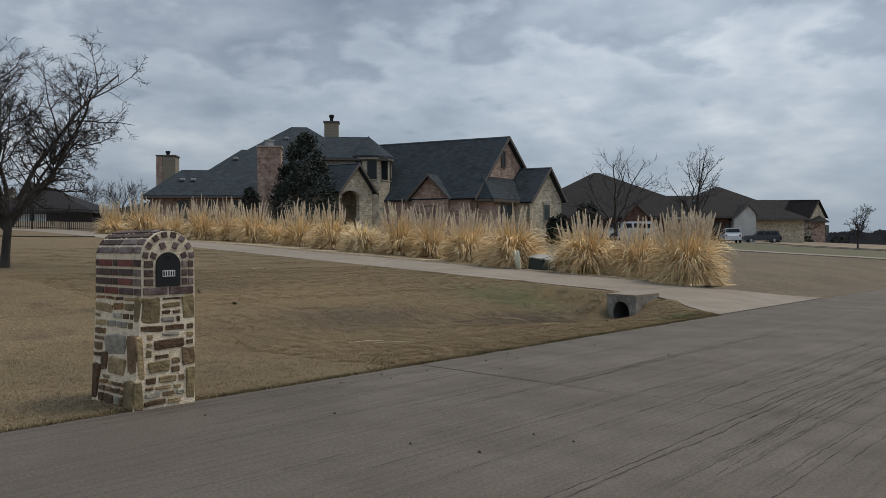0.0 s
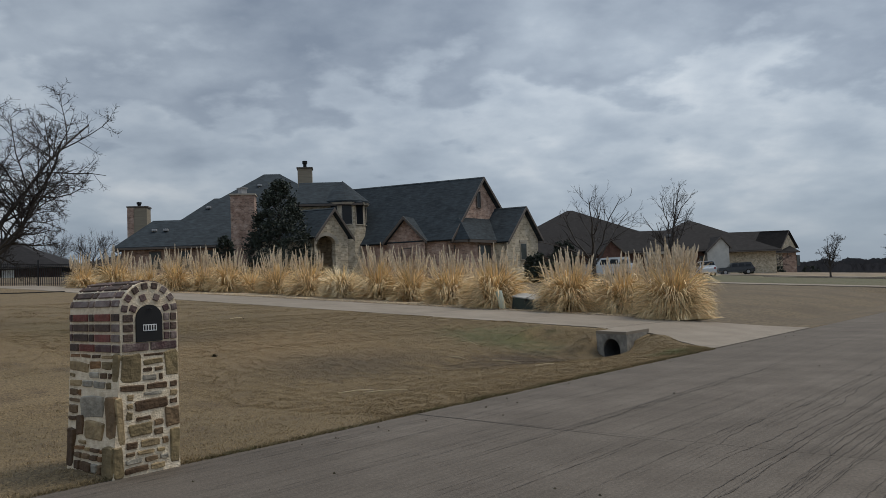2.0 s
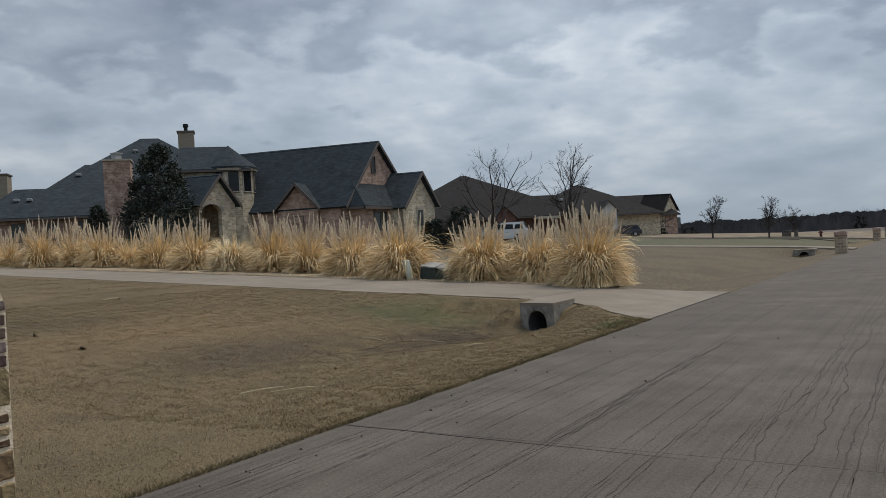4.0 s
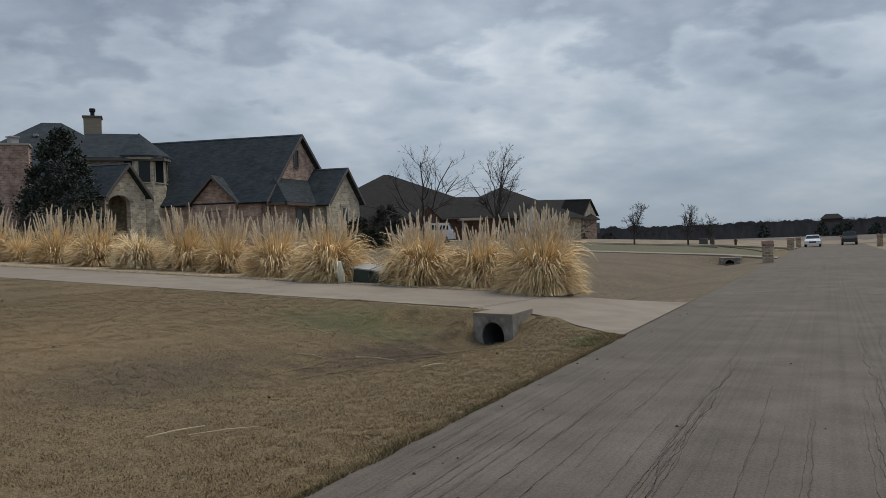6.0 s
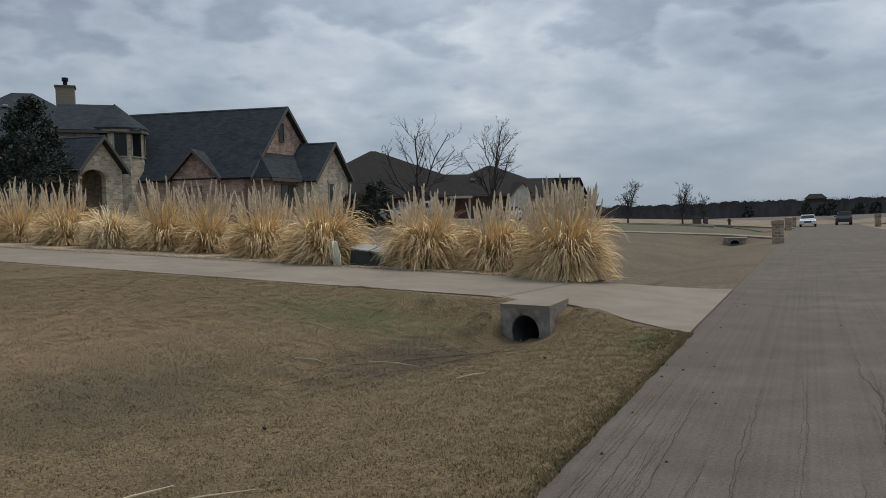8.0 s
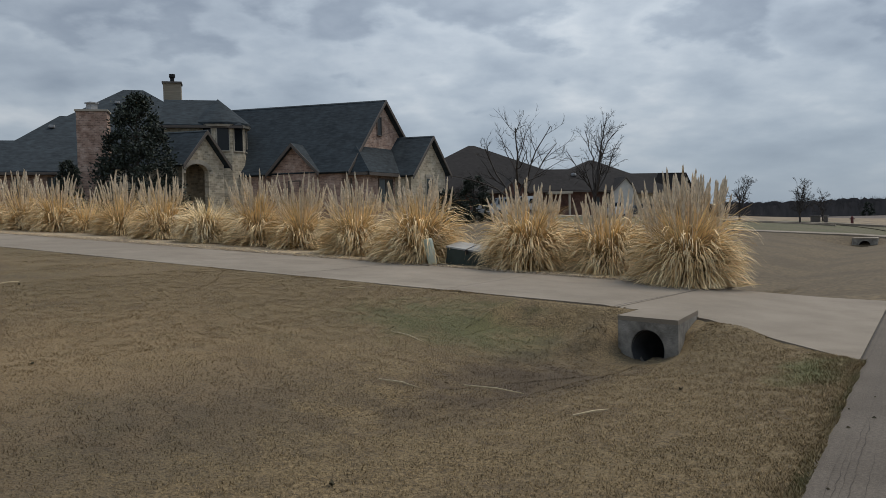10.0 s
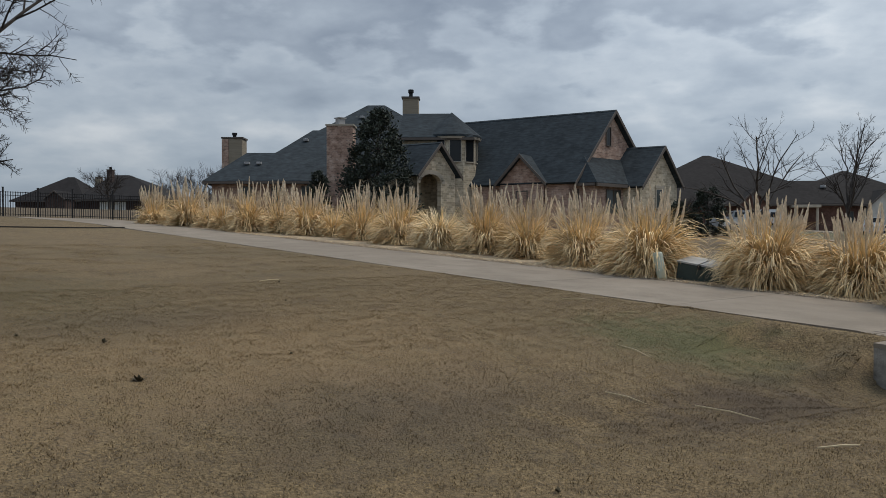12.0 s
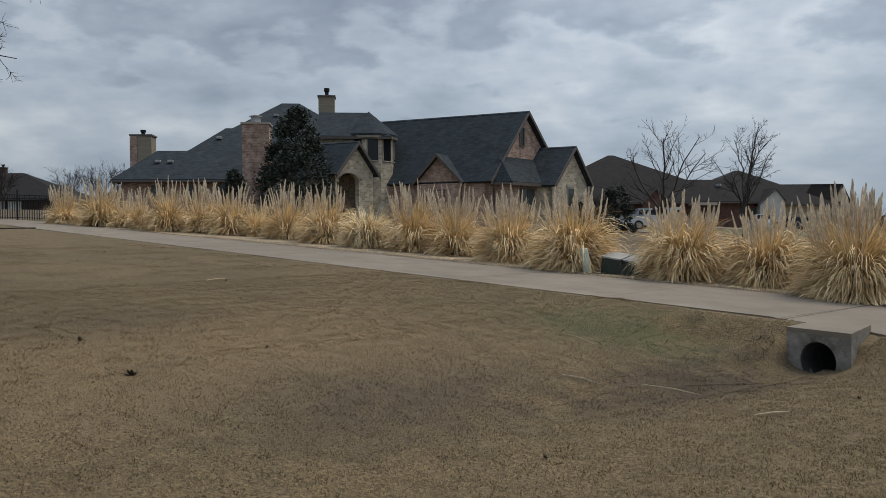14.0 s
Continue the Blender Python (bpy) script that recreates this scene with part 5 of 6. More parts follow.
# ---- bare trees ----
def bare_tree(name, label, at, height, seed, spread=0.8, fork=0.28, limbs=6, twig=3, lean=(0, 0), trunk_r=0.16, dense=1.0, group="", thick=0.006, rise=0.5, part_angle=(24, 58), share=(0.38, 0.68), wide=0.0):
    """A leafless tree: trunk and limbs in one part, branches and twigs in another."""
    rnd = random.Random(seed)
    ob = thing(name, label, "tree", at, group)
    wood, crown = Mesh(), Mesh()
    base = Vector(at)

    def grow(p, d, length, r, level):
        n = 6 if level < 2 else 4 if level < 3 else 3
        pts, rad = [p], [r]
        for i in range(n):
            j = Vector((rnd.gauss(0, 1), rnd.gauss(0, 1), rnd.gauss(0, 0.7))) * (0.10 if level == 0 else 0.20)
            d = (d + j + Vector((0, 0, 0.05 * rise))).normalized()
            p = p + d * (length / n)
            pts.append(p)
            rad.append(max(thick * 0.5, r * (1 - 0.72 * (i + 1) / n)))
        (wood if level < 2 else crown).tube(pts, rad, 7 if level == 0 else 5 if level < 2 else 3, level < 2)
        if level >= twig + 1:
            return
        kids = int((7, 8, 7, 5, 4)[min(level, 4)] * dense * rnd.uniform(0.8, 1.2)) + 1
        for c in range(kids):
            u = rnd.uniform(0.25, 1.0) if level else rnd.uniform(0.4, 1)
            i = min(n - 1, int(u * n))
            q = pts[i].lerp(pts[i + 1], u * n - i)
            along = (pts[i + 1] - pts[i]).normalized()
            a = along.orthogonal().normalized()
            a.rotate(Matrix.Rotation(rnd.uniform(0, 6.283), 3, along))
            ang = radians(rnd.uniform(*part_angle))
            nd = (along * math.cos(ang) + a * math.sin(ang) + Vector((0, 0, 0.12 * rise))).normalized()
            grow(q, nd, length * rnd.uniform(*share) * (1.05 - 0.35 * u), max(thick, rad[i] * 0.58), level + 1)

    stem = [base + Vector((lean[0] * u, lean[1] * u, height * fork * u)) for u in (0, 0.3, 0.65, 1)]
    wood.tube([base - Vector((0, 0, 0.2))] + stem, [trunk_r * 1.5, trunk_r * 1.25, trunk_r, trunk_r * 0.95, trunk_r * 0.9], 9)
    for k in range(limbs):
        az = 2 * math.pi * (k + rnd.uniform(-0.3, 0.3)) / limbs
        out = rnd.uniform(0.35, 1.0) * spread if k else 0.12
        d = Vector((math.cos(az) * out, math.sin(az) * out, 1)).normalized()
        u, reach = rnd.uniform(0.72, 1.0), 1.0
        if wide and k % 2:
            out = rnd.uniform(0.8, 1.5) * wide
            d = Vector((math.cos(az) * out, math.sin(az) * out, 1)).normalized()
            u, reach = rnd.uniform(0.55, 0.95), 0.68
        grow(base + Vector((lean[0] * u, lean[1] * u, height * fork * u)), d, height * (1 - fork) * rnd.uniform(0.74, 0.98) * reach, trunk_r * rnd.uniform(0.45, 0.7), 1)
    part("trunk", wood, M_BARK, ob, "dark bark trunk and limbs")
    part("crown", crown, M_TWIG, ob, "fine leafless branches")
    return ob


bare_tree("bare_tree", "wide leafless tree with dense fine twigs on the lawn", (-21.3, 7.8, 0.92), 6.8, 11, 0.32, 0.2, 10, 3, (0.08, 0.08), 0.105, 1.75, thick=0.0055, rise=0.2, part_angle=(32, 72), share=(0.26, 0.5), wide=1.0)
bare_tree("bare_tree", "leafless tree with long open ascending limbs", (-24.8, 44.2, 1.2), 6.6, 12, 1.45, 0.25, 7, 3, (0, 0), 0.13, 0.6, "trees by the neighbouring lawn", 0.008, 0.7, (22, 50), (0.3, 0.55))
bare_tree("bare_tree", "slender leafless tree with upright branches", (-24.75, 55.4, 1.15), 8.3, 21, 0.3, 0.3, 8, 3, (0, 0), 0.12, 0.85, "trees by the neighbouring lawn", 0.008, 0.6, (26, 56), (0.26, 0.46), 0.55)
for x, y, h, sd, sp in ((-23.3, 92.8, 5.0, 31, 0.8), (-17.9, 96, 4.9, 32, 0.6), (-17.5, 112, 4.0, 33, 0.5)):
    bare_tree("bare_tree", "small round-headed leafless tree on open grass", (x, y, climb(EDGE - x)), h, sd, sp * 0.5, 0.24, 9, 3, (0, 0), 0.10, 1.0, "young trees along the road", 0.010, 0.6, (26, 58), (0.26, 0.44), 0.6)
for lat, deep, h, sd in ((59.0, 128, 4.2, 41), (17.0, 98, 3.5, 42)):
    x, y = FIRST.at(lat, deep)
    bare_tree("bare_tree", "small dark leafless tree before a house", (x, y, climb(EDGE - x)), h, sd, 0.9, 0.25, 7, 2, (0, 0), 0.1, 1.1, "yard trees", 0.018)
for lat, deep, h, sd in ((-44.0, 103, 5.5, 51), (-36.5, 118, 7.5, 52), (-52, 150, 8.5, 53), (-58, 150, 7.0, 54), (-31, 122, 6.5, 55)):
    x, y = WEST.at(lat, deep)
    bare_tree("bare_tree", "leafless tree between distant houses", (x, y, climb(EDGE - x)), h, sd, 0.8, 0.25, 7, 2, (0, 0), 0.14, 1.1, "distant yard trees", 0.022)


def leafy(name, label, at, height, width, seed, leaves, taper=0.75, leaf=0.16, category="tree"):
    """An evergreen: a stem and a ragged crown of many leaf blades in clumps."""
    rnd = random.Random(seed)
    ob = thing(name, label, category, at)
    b = Vector(at)
    stem = Mesh().tube([b - Vector((0, 0, 0.2)), b + Vector((0, 0, height * 0.5)), b + Vector((0, 0, height * 0.9))], [0.14, 0.09, 0.03], 7)
    clumps = []
    for _ in range(max(16, leaves // 45)):
        u = rnd.random() ** 1.25
        r = width / 2 * (1 - u) ** taper * (0.55 + 0.5 * math.sqrt(rnd.random())) + 0.05
        az = rnd.uniform(0, 6.283)
        clumps.append((Vector((r * math.cos(az), r * math.sin(az), height * (0.05 + 0.93 * u))), rnd.uniform(0.5, 1.0)))
        if len(clumps) % 5 == 0:
            stem.tube([b + Vector((0, 0, clumps[-1][0].z * 0.85)), b + clumps[-1][0]], [0.03, 0.012], 4)
    part("trunk", stem, M_BARK, ob)
    m = Mesh()
    for _ in range(leaves):
        c, k = rnd.choice(clumps)
        p = b + c + Vector((rnd.gauss(0, 1), rnd.gauss(0, 1), rnd.gauss(0, 0.8))) * 0.17 * k * max(0.6, width / 4)
        p.z = max(p.z, b.z + 0.05)
        d = Vector((rnd.gauss(0, 1), rnd.gauss(0, 1), rnd.gauss(0.2, 0.8))).normalized()
        s = d.orthogonal().normalized()
        s.rotate(Matrix.Rotation(rnd.uniform(0, 6.28), 3, d))
        ln = leaf * rnd.uniform(0.7, 1.3)
        m.add([p, p + d * ln * 0.5 + s * ln * 0.28, p + d * ln, p + d * ln * 0.5 - s * ln * 0.28], [(0, 1, 2, 3)])
    part("crown", m, M_EVERGREEN, ob, "dark glossy evergreen leaves")
    return ob


x, y = FACING.at(-5.1, 51.0)
leafy("magnolia_tree", "dark broad-leaved evergreen tree before the house", (x, y, 2.2), 7.7, 5.7, 61, 15000, 0.62, 0.2)
x, y = FACING.at(-9.4, 53.5)
leafy("evergreen_shrub", "dark green upright shrub against the house", (x, y, 2.2), 3.9, 1.9, 62, 5000, 0.4, 0.16, "shrub")
for lat, deep, h, w, sd in ((13.9, 51.5, 2.0, 1.0, 63), (14.6, 52, 2.3, 1.0, 64), (17.6, 55.5, 3.4, 2.6, 65), (15.6, 52.5, 1.5, 1.6, 66)):
    x, y = FACING.at(lat, deep)
    leafy("evergreen_shrub", "dark clipped evergreen shrub beside the house", (x, y, climb(EDGE - x) - 0.05), h, w, sd, 6000, 0.35, 0.17, "shrub")
for lat, deep, h, w, sd in ((60, 137, 1.0, 2.6, 71), (64, 137.5, 0.9, 2.2, 72), (70, 138, 1.1, 2.8, 73), (48.5, 115, 1.1, 2.0, 74)):
    x, y = FIRST.at(lat, deep)
    leafy("evergreen_shrub", "low dark shrub along a house wall", (x, y, climb(EDGE - x) - 0.05), h, w, sd, 900, 0.3, 0.2, "shrub")

# ---- the stone and brick mailbox ----
mrnd = random.Random(5)
mb = thing("mailbox", "stone pillar mailbox with arched brick top and black door", "mailbox", (-6.9, 4.2, 0))
X0, X1 = -7.40, -6.50     # back and road face at the top
Y0, Y1 = 3.95, 4.46
ZS, ZA, RA = 0.985, 1.31, 0.255   # top of the stone, spring and radius of the arch
body = Mesh()
foot = [(-7.22, 3.82), (-6.43, 3.82), (-6.43, 4.42), (-7.22, 4.42)]
head = [(X0, Y0), (X1, Y0), (X1, Y1), (X0, Y1)]
body.add([(x, y, -0.15) for x, y in foot] + [(x, y, ZS) for x, y in head], [(3, 2, 1, 0), (4, 5, 6, 7)] + [(i, (i + 1) % 4, 4 + (i + 1) % 4, 4 + i) for i in range(4)])
profile = [(Y0, ZS), (Y1, ZS)] + [((Y0 + Y1) / 2 + RA * math.cos(math.pi * k / 16), ZA + RA * math.sin(math.pi * k / 16)) for k in range(17)]
n = len(profile)
body.add([(X1, y, z) for y, z in profile] + [(X0, y, z) for y, z in profile],
         [tuple(range(n)), tuple(range(2 * n - 1, n - 1, -1))] + [(i, n + i, n + (i + 1) % n, (i + 1) % n) for i in range(n)])
pier = part("pier", body, M_MORTAR, mb, "pale sandy mortar pier")


def piece_mesh(w, h, deep, rnd, ragged, corners=10):
    """A stone's face: an uneven rounded outline, proud by deep, with a worn edge. Local x, z across, -y outwards."""
    m = Mesh()
    outer, inner = [], []
    e = min(0.009, 0.16 * min(w, h))
    for cx, cz in ((-1, -0.8), (-0.86, -1), (0, -1), (0.86, -1), (1, -0.8), (1, 0), (1, 0.8), (0.86, 1), (0, 1), (-0.86, 1), (-1, 0.8), (-1, 0)):
        jx, jz = rnd.uniform(-ragged, ragged) * min(w, h), rnd.uniform(-ragged, ragged) * min(w, h)
        outer.append((cx * w / 2 + jx, 0.03, cz * h / 2 + jz))
        inner.append((cx * (w / 2 - e) + jx, -deep + rnd.uniform(-0.003, 0.003), cz * (h / 2 - e) + jz))
    corners = len(outer)
    mids = [((o[0] * 0.8 + i[0] * 0.2), -deep * 0.55, (o[2] * 0.8 + i[2] * 0.2)) for o, i in zip(outer, inner)]
    N = corners
    m.v += outer + mids + inner
    for a in (0, N):
        m.f += [(a + k, a + (k + 1) % N, a + N + (k + 1) % N, a + N + k) for k in range(N)]
    m.f.append(tuple(range(2 * N, 3 * N)))
    return m


def face_at(side, u, z):
    """A point of the pier's face and the turn that lays a piece on it. side: road, near, far, rear; u from 0 to 1 to the right."""
    t = max(0.0, min(1.0, z / ZS))
    c = [Vector((*foot[i], 0)).lerp(Vector((*head[i], 0)), t) for i in range(4)]
    a, b, turn = {"near": (c[0], c[1], 0), "road": (c[1], c[2], 90), "far": (c[2], c[3], 180), "rear": (c[3], c[0], 270)}[side]
    p = a.lerp(b, u)
    return Vector((p.x, p.y, z)), (b - a).length, turn


def lay(side, u0, u1, z0, z1, mat, rnd, deep=0.012, ragged=0.07, name="stone"):
    p, wide, turn = face_at(side, (u0 + u1) / 2, (z0 + z1) / 2)
    m = piece_mesh((u1 - u0) * wide, z1 - z0, deep, rnd, ragged)
    me = m.data(name, mat, False)
    ob = new(name, me)
    ob.parent = pier
    ob.matrix_basis = pose(p.x, p.y, p.z, mrnd.uniform(-1.5, 1.5), mrnd.uniform(-4, 4) if name == "stone" else 0, turn)
    return ob


OCHRE, TAN, GREY, BROWN, RUST, UMBER = STONES
# large stones first (share of the face, heights), the rest is laid in uneven courses round them
# the tall corner stone: TAN on its lit road face, UMBER paints its shaded side
large = {"road": [(0.0, 0.36, 0.74, 0.975, OCHRE), (0.75, 1.0, 0.775, 0.98, OCHRE), (0.27, 0.82, 0.505, 0.595, BROWN), (0.76, 1.0, 0.345, 0.505, UMBER),
                  (0.84, 1.0, 0.05, 0.325, OCHRE), (0.0, 0.13, 0.255, 0.635, TAN), (0.0, 0.16, 0.0, 0.245, OCHRE), (0.2, 0.57, 0.315, 0.41, OCHRE)],
         "near": [(0.87, 1.0, 0.745, 0.975, OCHRE), (0.27, 0.74, 0.445, 0.63, GREY), (0.38, 0.76, 0.285, 0.435, TAN), (0.0, 0.15, 0.03, 0.345, BROWN),
                  (0.80, 1.0, 0.255, 0.635, UMBER), (0.78, 1.0, 0.0, 0.245, OCHRE), (0.0, 0.41, 0.82, 0.9, TAN), (0.2, 0.34, 0.3, 0.46, BROWN)]}
for side in ("road", "near", "far", "rear"):
    taken = []
    for u0, u1, z0, z1, mat in large.get(side, ()):
        lay(side, u0 + 0.008, u1 - 0.008, z0, z1, mat, mrnd, 0.009, 0.06)
        taken.append((u0, u1, z0, z1))
    placed = list(taken)
    z = 0.012
    while z < 0.95:
        h = min(mrnd.uniform(0.052, 0.095), 0.978 - z)
        _, wide, _ = face_at(side, 0.5, z)
        u = 0.01
        while u < 0.97:
            w = min(mrnd.uniform(0.09, 0.24) / wide, 0.99 - u)
            hit = [q for q in taken if u < q[1] and q[0] < u + w and z + 0.006 < q[3] and q[2] < z + h - 0.006]
            if hit:
                q = min(hit, key=lambda r: r[0])
                if q[0] - u > 0.05 / wide:
                    w = q[0] - u
                else:
                    u = q[1] + 0.005
                    continue
            if w * wide > 0.035 and h > 0.025:
                g = 0.0125
                lay(side, u + g / wide, u + w - g / wide, z + g, z + h - g, mrnd.choice([OCHRE, TAN, GREY, BROWN, RUST, UMBER, UMBER, TAN, BROWN]), mrnd, 0.007)
                placed.append((u + g / wide, u + w - g / wide, z + g, z + h - g))
            u += w
        z += h
    # chips of stone in the wide joints that are left
    _, wide, _ = face_at(side, 0.5, 0.5)
    for _ in range(900):
        w, h = mrnd.uniform(0.05, 0.17) / wide, mrnd.uniform(0.028, 0.07)
        u, z = mrnd.uniform(0.01, 0.99 - w), mrnd.uniform(0.015, 0.965 - h)
        g = 0.016
        if any(u - g / wide < q[1] and q[0] < u + w + g / wide and z - g < q[3] and q[2] < z + h + g for q in placed):
            continue
        lay(side, u, u + w, z, z + h, mrnd.choice([TAN, GREY, BROWN, UMBER, OCHRE]), mrnd, 0.006)
        placed.append((u, u + w, z, z + h))

RED, PLUM, BBROWN, WASHED = BRICKS
crown = pier


def brick(centre, size, turn, mat):
    """One brick: size along, out, high; turn = matrix."""
    m = Mesh().soft_box(-size[0] / 2, size[0] / 2, -size[1] / 2, size[1] / 2, -size[2] / 2, size[2] / 2, 0.005)
    ob = new("brick", m.data("brick", mat))
    ob.parent = crown
    ob.matrix_basis = Matrix.Translation(centre) @ turn
    return ob


# courses round the upright part, sides and rear
row_bricks = [(PLUM, PLUM, RED, BBROWN), (WASHED, RED, BBROWN, BBROWN, PLUM), (WASHED, BBROWN, BBROWN, BBROWN, PLUM), (BBROWN, RED, BBROWN, RED, PLUM)]
rows = [(1.02, (PLUM, RED, PLUM, RED)), (1.105, (RED, BBROWN, PLUM, BBROWN)), (1.19, (PLUM, BBROWN, BBROWN, WASHED)), (1.275, (RED, BBROWN, RED, WASHED))]
for i, (z, mats) in enumerate(rows):
    for side, yy in (("near", Y0), ("far", Y1)):
        u = X1
        lens = (0.15, 0.29, 0.10, 0.29, 0.07) if i else (0.14, 0.29, 0.29, 0.18)
        for k, ln in enumerate(lens):
            ln = min(ln, u - X0)
            if ln < 0.04:
                break
            cx = u - ln / 2
            brick((cx, yy + (0.012 if side == "near" else -0.012), z), (ln - 0.028, 0.05, 0.06), Matrix.Identity(4), row_bricks[i][k])
            u -= ln
    for yy in (4.07, 4.205, 4.34):
        brick((X0 + 0.012, yy, z), (0.05, 0.115, 0.064), Matrix.Identity(4), mrnd.choice(mats))
# courses over the curve
for k in range(1, 10):
    a = math.pi * k / 10
    ly, lz = (Y0 + Y1) / 2 + (RA - 0.012) * math.cos(a), ZA + (RA - 0.012) * math.sin(a)
    u = X1 - 0.02
    for j, ln in enumerate((0.14, 0.29, 0.10, 0.29, 0.06)):
        ln = min(ln, u - X0)
        if ln < 0.04:
            break
        brick((u - ln / 2, ly, lz), (ln - 0.028, 0.056, 0.05), Matrix.Rotation(a - math.pi / 2, 4, "X"), WASHED if k in (1, 9) else mrnd.choice([BBROWN, PLUM, BBROWN, WASHED]))
        u -= ln
# front: sill course, jambs and two rings of wedge bricks
cy = (Y0 + Y1) / 2
for yy, ln in ((4.075, 0.225), (4.325, 0.235)):
    brick((X1 - 0.012, yy, 1.025), (0.05, ln, 0.064), Matrix.Identity(4), PLUM)
for i, z in enumerate((1.105, 1.185, 1.265)):
    for yy, ln in ((4.012, 0.085), (4.355, 0.05), (4.418, 0.055)):
        brick((X1 - 0.012, yy, z), (0.05, ln, 0.06), Matrix.Identity(4), mrnd.choice([BBROWN, WASHED, BBROWN, PLUM]))
for ring, (r, count, w, hgt) in enumerate(((0.158, 4, 0.052, 0.055), (0.226, 8, 0.054, 0.052))):
    for k in range(count):
        a = math.pi * (k + 0.5) / count if ring == 0 else math.pi * (k + 0.5) / count
        brick((X1 - 0.012, cy + r * math.cos(a), ZA - 0.03 + r * math.sin(a) * 1.02 + (0.02 if ring else 0)), (0.05, w, hgt), Matrix.Rotation(a - math.pi / 2, 4, "X"), mrnd.choice([BBROWN, PLUM, BBROWN, WASHED]))
door = Mesh()
DY, DW = 4.195, 0.116
outline = [(DY - DW, 1.065), (DY + DW, 1.065)] + [(DY + DW * math.cos(math.pi * k / 12), 1.255 + DW * math.sin(math.pi * k / 12)) for k in range(13)]
n = len(outline)
door.add([(X1 + 0.016, y, z) for y, z in outline] + [(X1 - 0.03, y, z) for y, z in outline],
         [tuple(range(n)), tuple(range(2 * n - 1, n - 1, -1))] + [(i, n + i, n + (i + 1) % n, (i + 1) % n) for i in range(n)])
md = part("door", door, M_MBDOOR, mb, "black metal mailbox door with an arched top")
plate = Mesh().box(X1 + 0.016, X1 + 0.019, DY - 0.058, DY + 0.062, 1.153, 1.208)
pl = part("number_plate", plate, M_PLATE, md, "white plate with dark bars")
for k in range(5):
    y = DY - 0.045 + 0.0235 * k
    part("bar", Mesh().box(X1 + 0.019, X1 + 0.021, y - 0.007, y + 0.006, 1.160, 1.201), M_MBDOOR, pl)
part("pull", Mesh().tube([(X1 + 0.02, DY - 0.02, 1.335), (X1 + 0.03, DY, 1.34), (X1 + 0.02, DY + 0.02, 1.335)], [0.004] * 3, 6), M_MBDOOR, md)


# ---- utility box and marker post ----
util = thing("utility_box", "dark green metal utility box with pale lid, tilted on the gravel", "utility box", (-15.35, 22.75, 0.58))
tilt = Matrix.Translation((-15.3, 22.85, 0.56)) @ pose(0, 0, 0, 3, 9, 8)
shell = Mesh().soft_box(-0.52, 0.52, -0.36, 0.36, -0.05, 0.44, 0.02, tilt)
part("body", shell, M_BOXGREEN, util)
lidm = Mesh().add([tilt @ Vector(p) for p in ((-0.54, -0.38, 0.44), (0.54, -0.38, 0.44), (0.54, 0.38, 0.50), (-0.54, 0.38, 0.50), (-0.54, -0.38, 0.475), (0.54, -0.38, 0.475), (0.54, 0.38, 0.53), (-0.54, 0.38, 0.53))],
                  [(3, 2, 1, 0), (4, 5, 6, 7), (0, 1, 5, 4), (1, 2, 6, 5), (2, 3, 7, 6), (3, 0, 4, 7)])
lidm.box(-0.5, 0.5, -0.3, 0.36, 0.40, 0.47, tilt)
part("lid", lidm, M_BOXTOP, util, "pale sloping lid")
part("hasp", Mesh().soft_box(-0.04, 0.04, -0.40, -0.36, 0.36, 0.46, 0.008, tilt), M_IRON, util)
part("lid_seam", Mesh().box(-0.01, 0.01, -0.37, 0.37, 0.50, 0.512, tilt @ pose(0, 0, -0.0, 4, 0, 0)), M_IRON, util)
post = thing("marker_post", "pale green plastic marker post leaning on the gravel", "post", (-16.02, 22.35, 0.6))
tiltp = Matrix.Translation((-15.95, 22.2, 0.58)) @ pose(0, 0, 0, 2, -10, 15)
cap_pts = [tiltp @ Vector((0, 0, z)) for z in (-0.1, 0.3, 0.66, 0.70, 0.715)]
part("tube", Mesh().tube(cap_pts, [0.11, 0.11, 0.11, 0.10, 0.06], 16), M_POST, post, "", True)
part("band", Mesh().tube([tiltp @ Vector((0, 0, 0.58)), tiltp @ Vector((0, 0, 0.60))], [0.113, 0.113], 16), M_POST, post, "moulded collar")

# ---- iron fence at the head of the drive ----
fence = thing("fence", "black iron picket fence at the end of the drive", "fence", (-53, 18, 2.6))
picket = Mesh().box(-0.016, 0.016, -0.016, 0.016, 0.05, 1.42).data("picket", M_IRON)
post_mesh = Mesh().soft_box(-0.04, 0.04, -0.04, 0.04, -0.1, 1.62, 0.006).box(-0.055, 0.055, -0.055, 0.055, 1.62, 1.66).data("post", M_IRON)
run = [(-49.6, 23.3), (-52.6, 19.9), (-54.4, 16.8), (-56.6, 12.4), (-58.8, 8.0), (-61.2, 3.4), (-63.5, -1.5)]
for (ax, ay), (bx, by) in zip(run, run[1:]):
    A, B = Vector((ax, ay, climb(EDGE - ax) - 0.02)), Vector((bx, by, climb(EDGE - bx) - 0.02))
    d = B - A
    for k in range(2):
        p = new("post", post_mesh)
        p.parent, p.matrix_parent_inverse = fence, Matrix.Translation(-fence.location)
        p.location = A + d * (k / 2)
    cnt = int(d.length / 0.125)
    for k in range(1, cnt):
        p = new("picket", picket)
        p.parent, p.matrix_parent_inverse = fence, Matrix.Translation(-fence.location)
        p.location = A + d * (k / cnt)
    for z in (0.16, 1.2, 1.38):
        up = Vector((0, 0, z))
        part("rail", Mesh().tube([A + up, B + up], [0.02, 0.02], 4), M_IRON, fence)
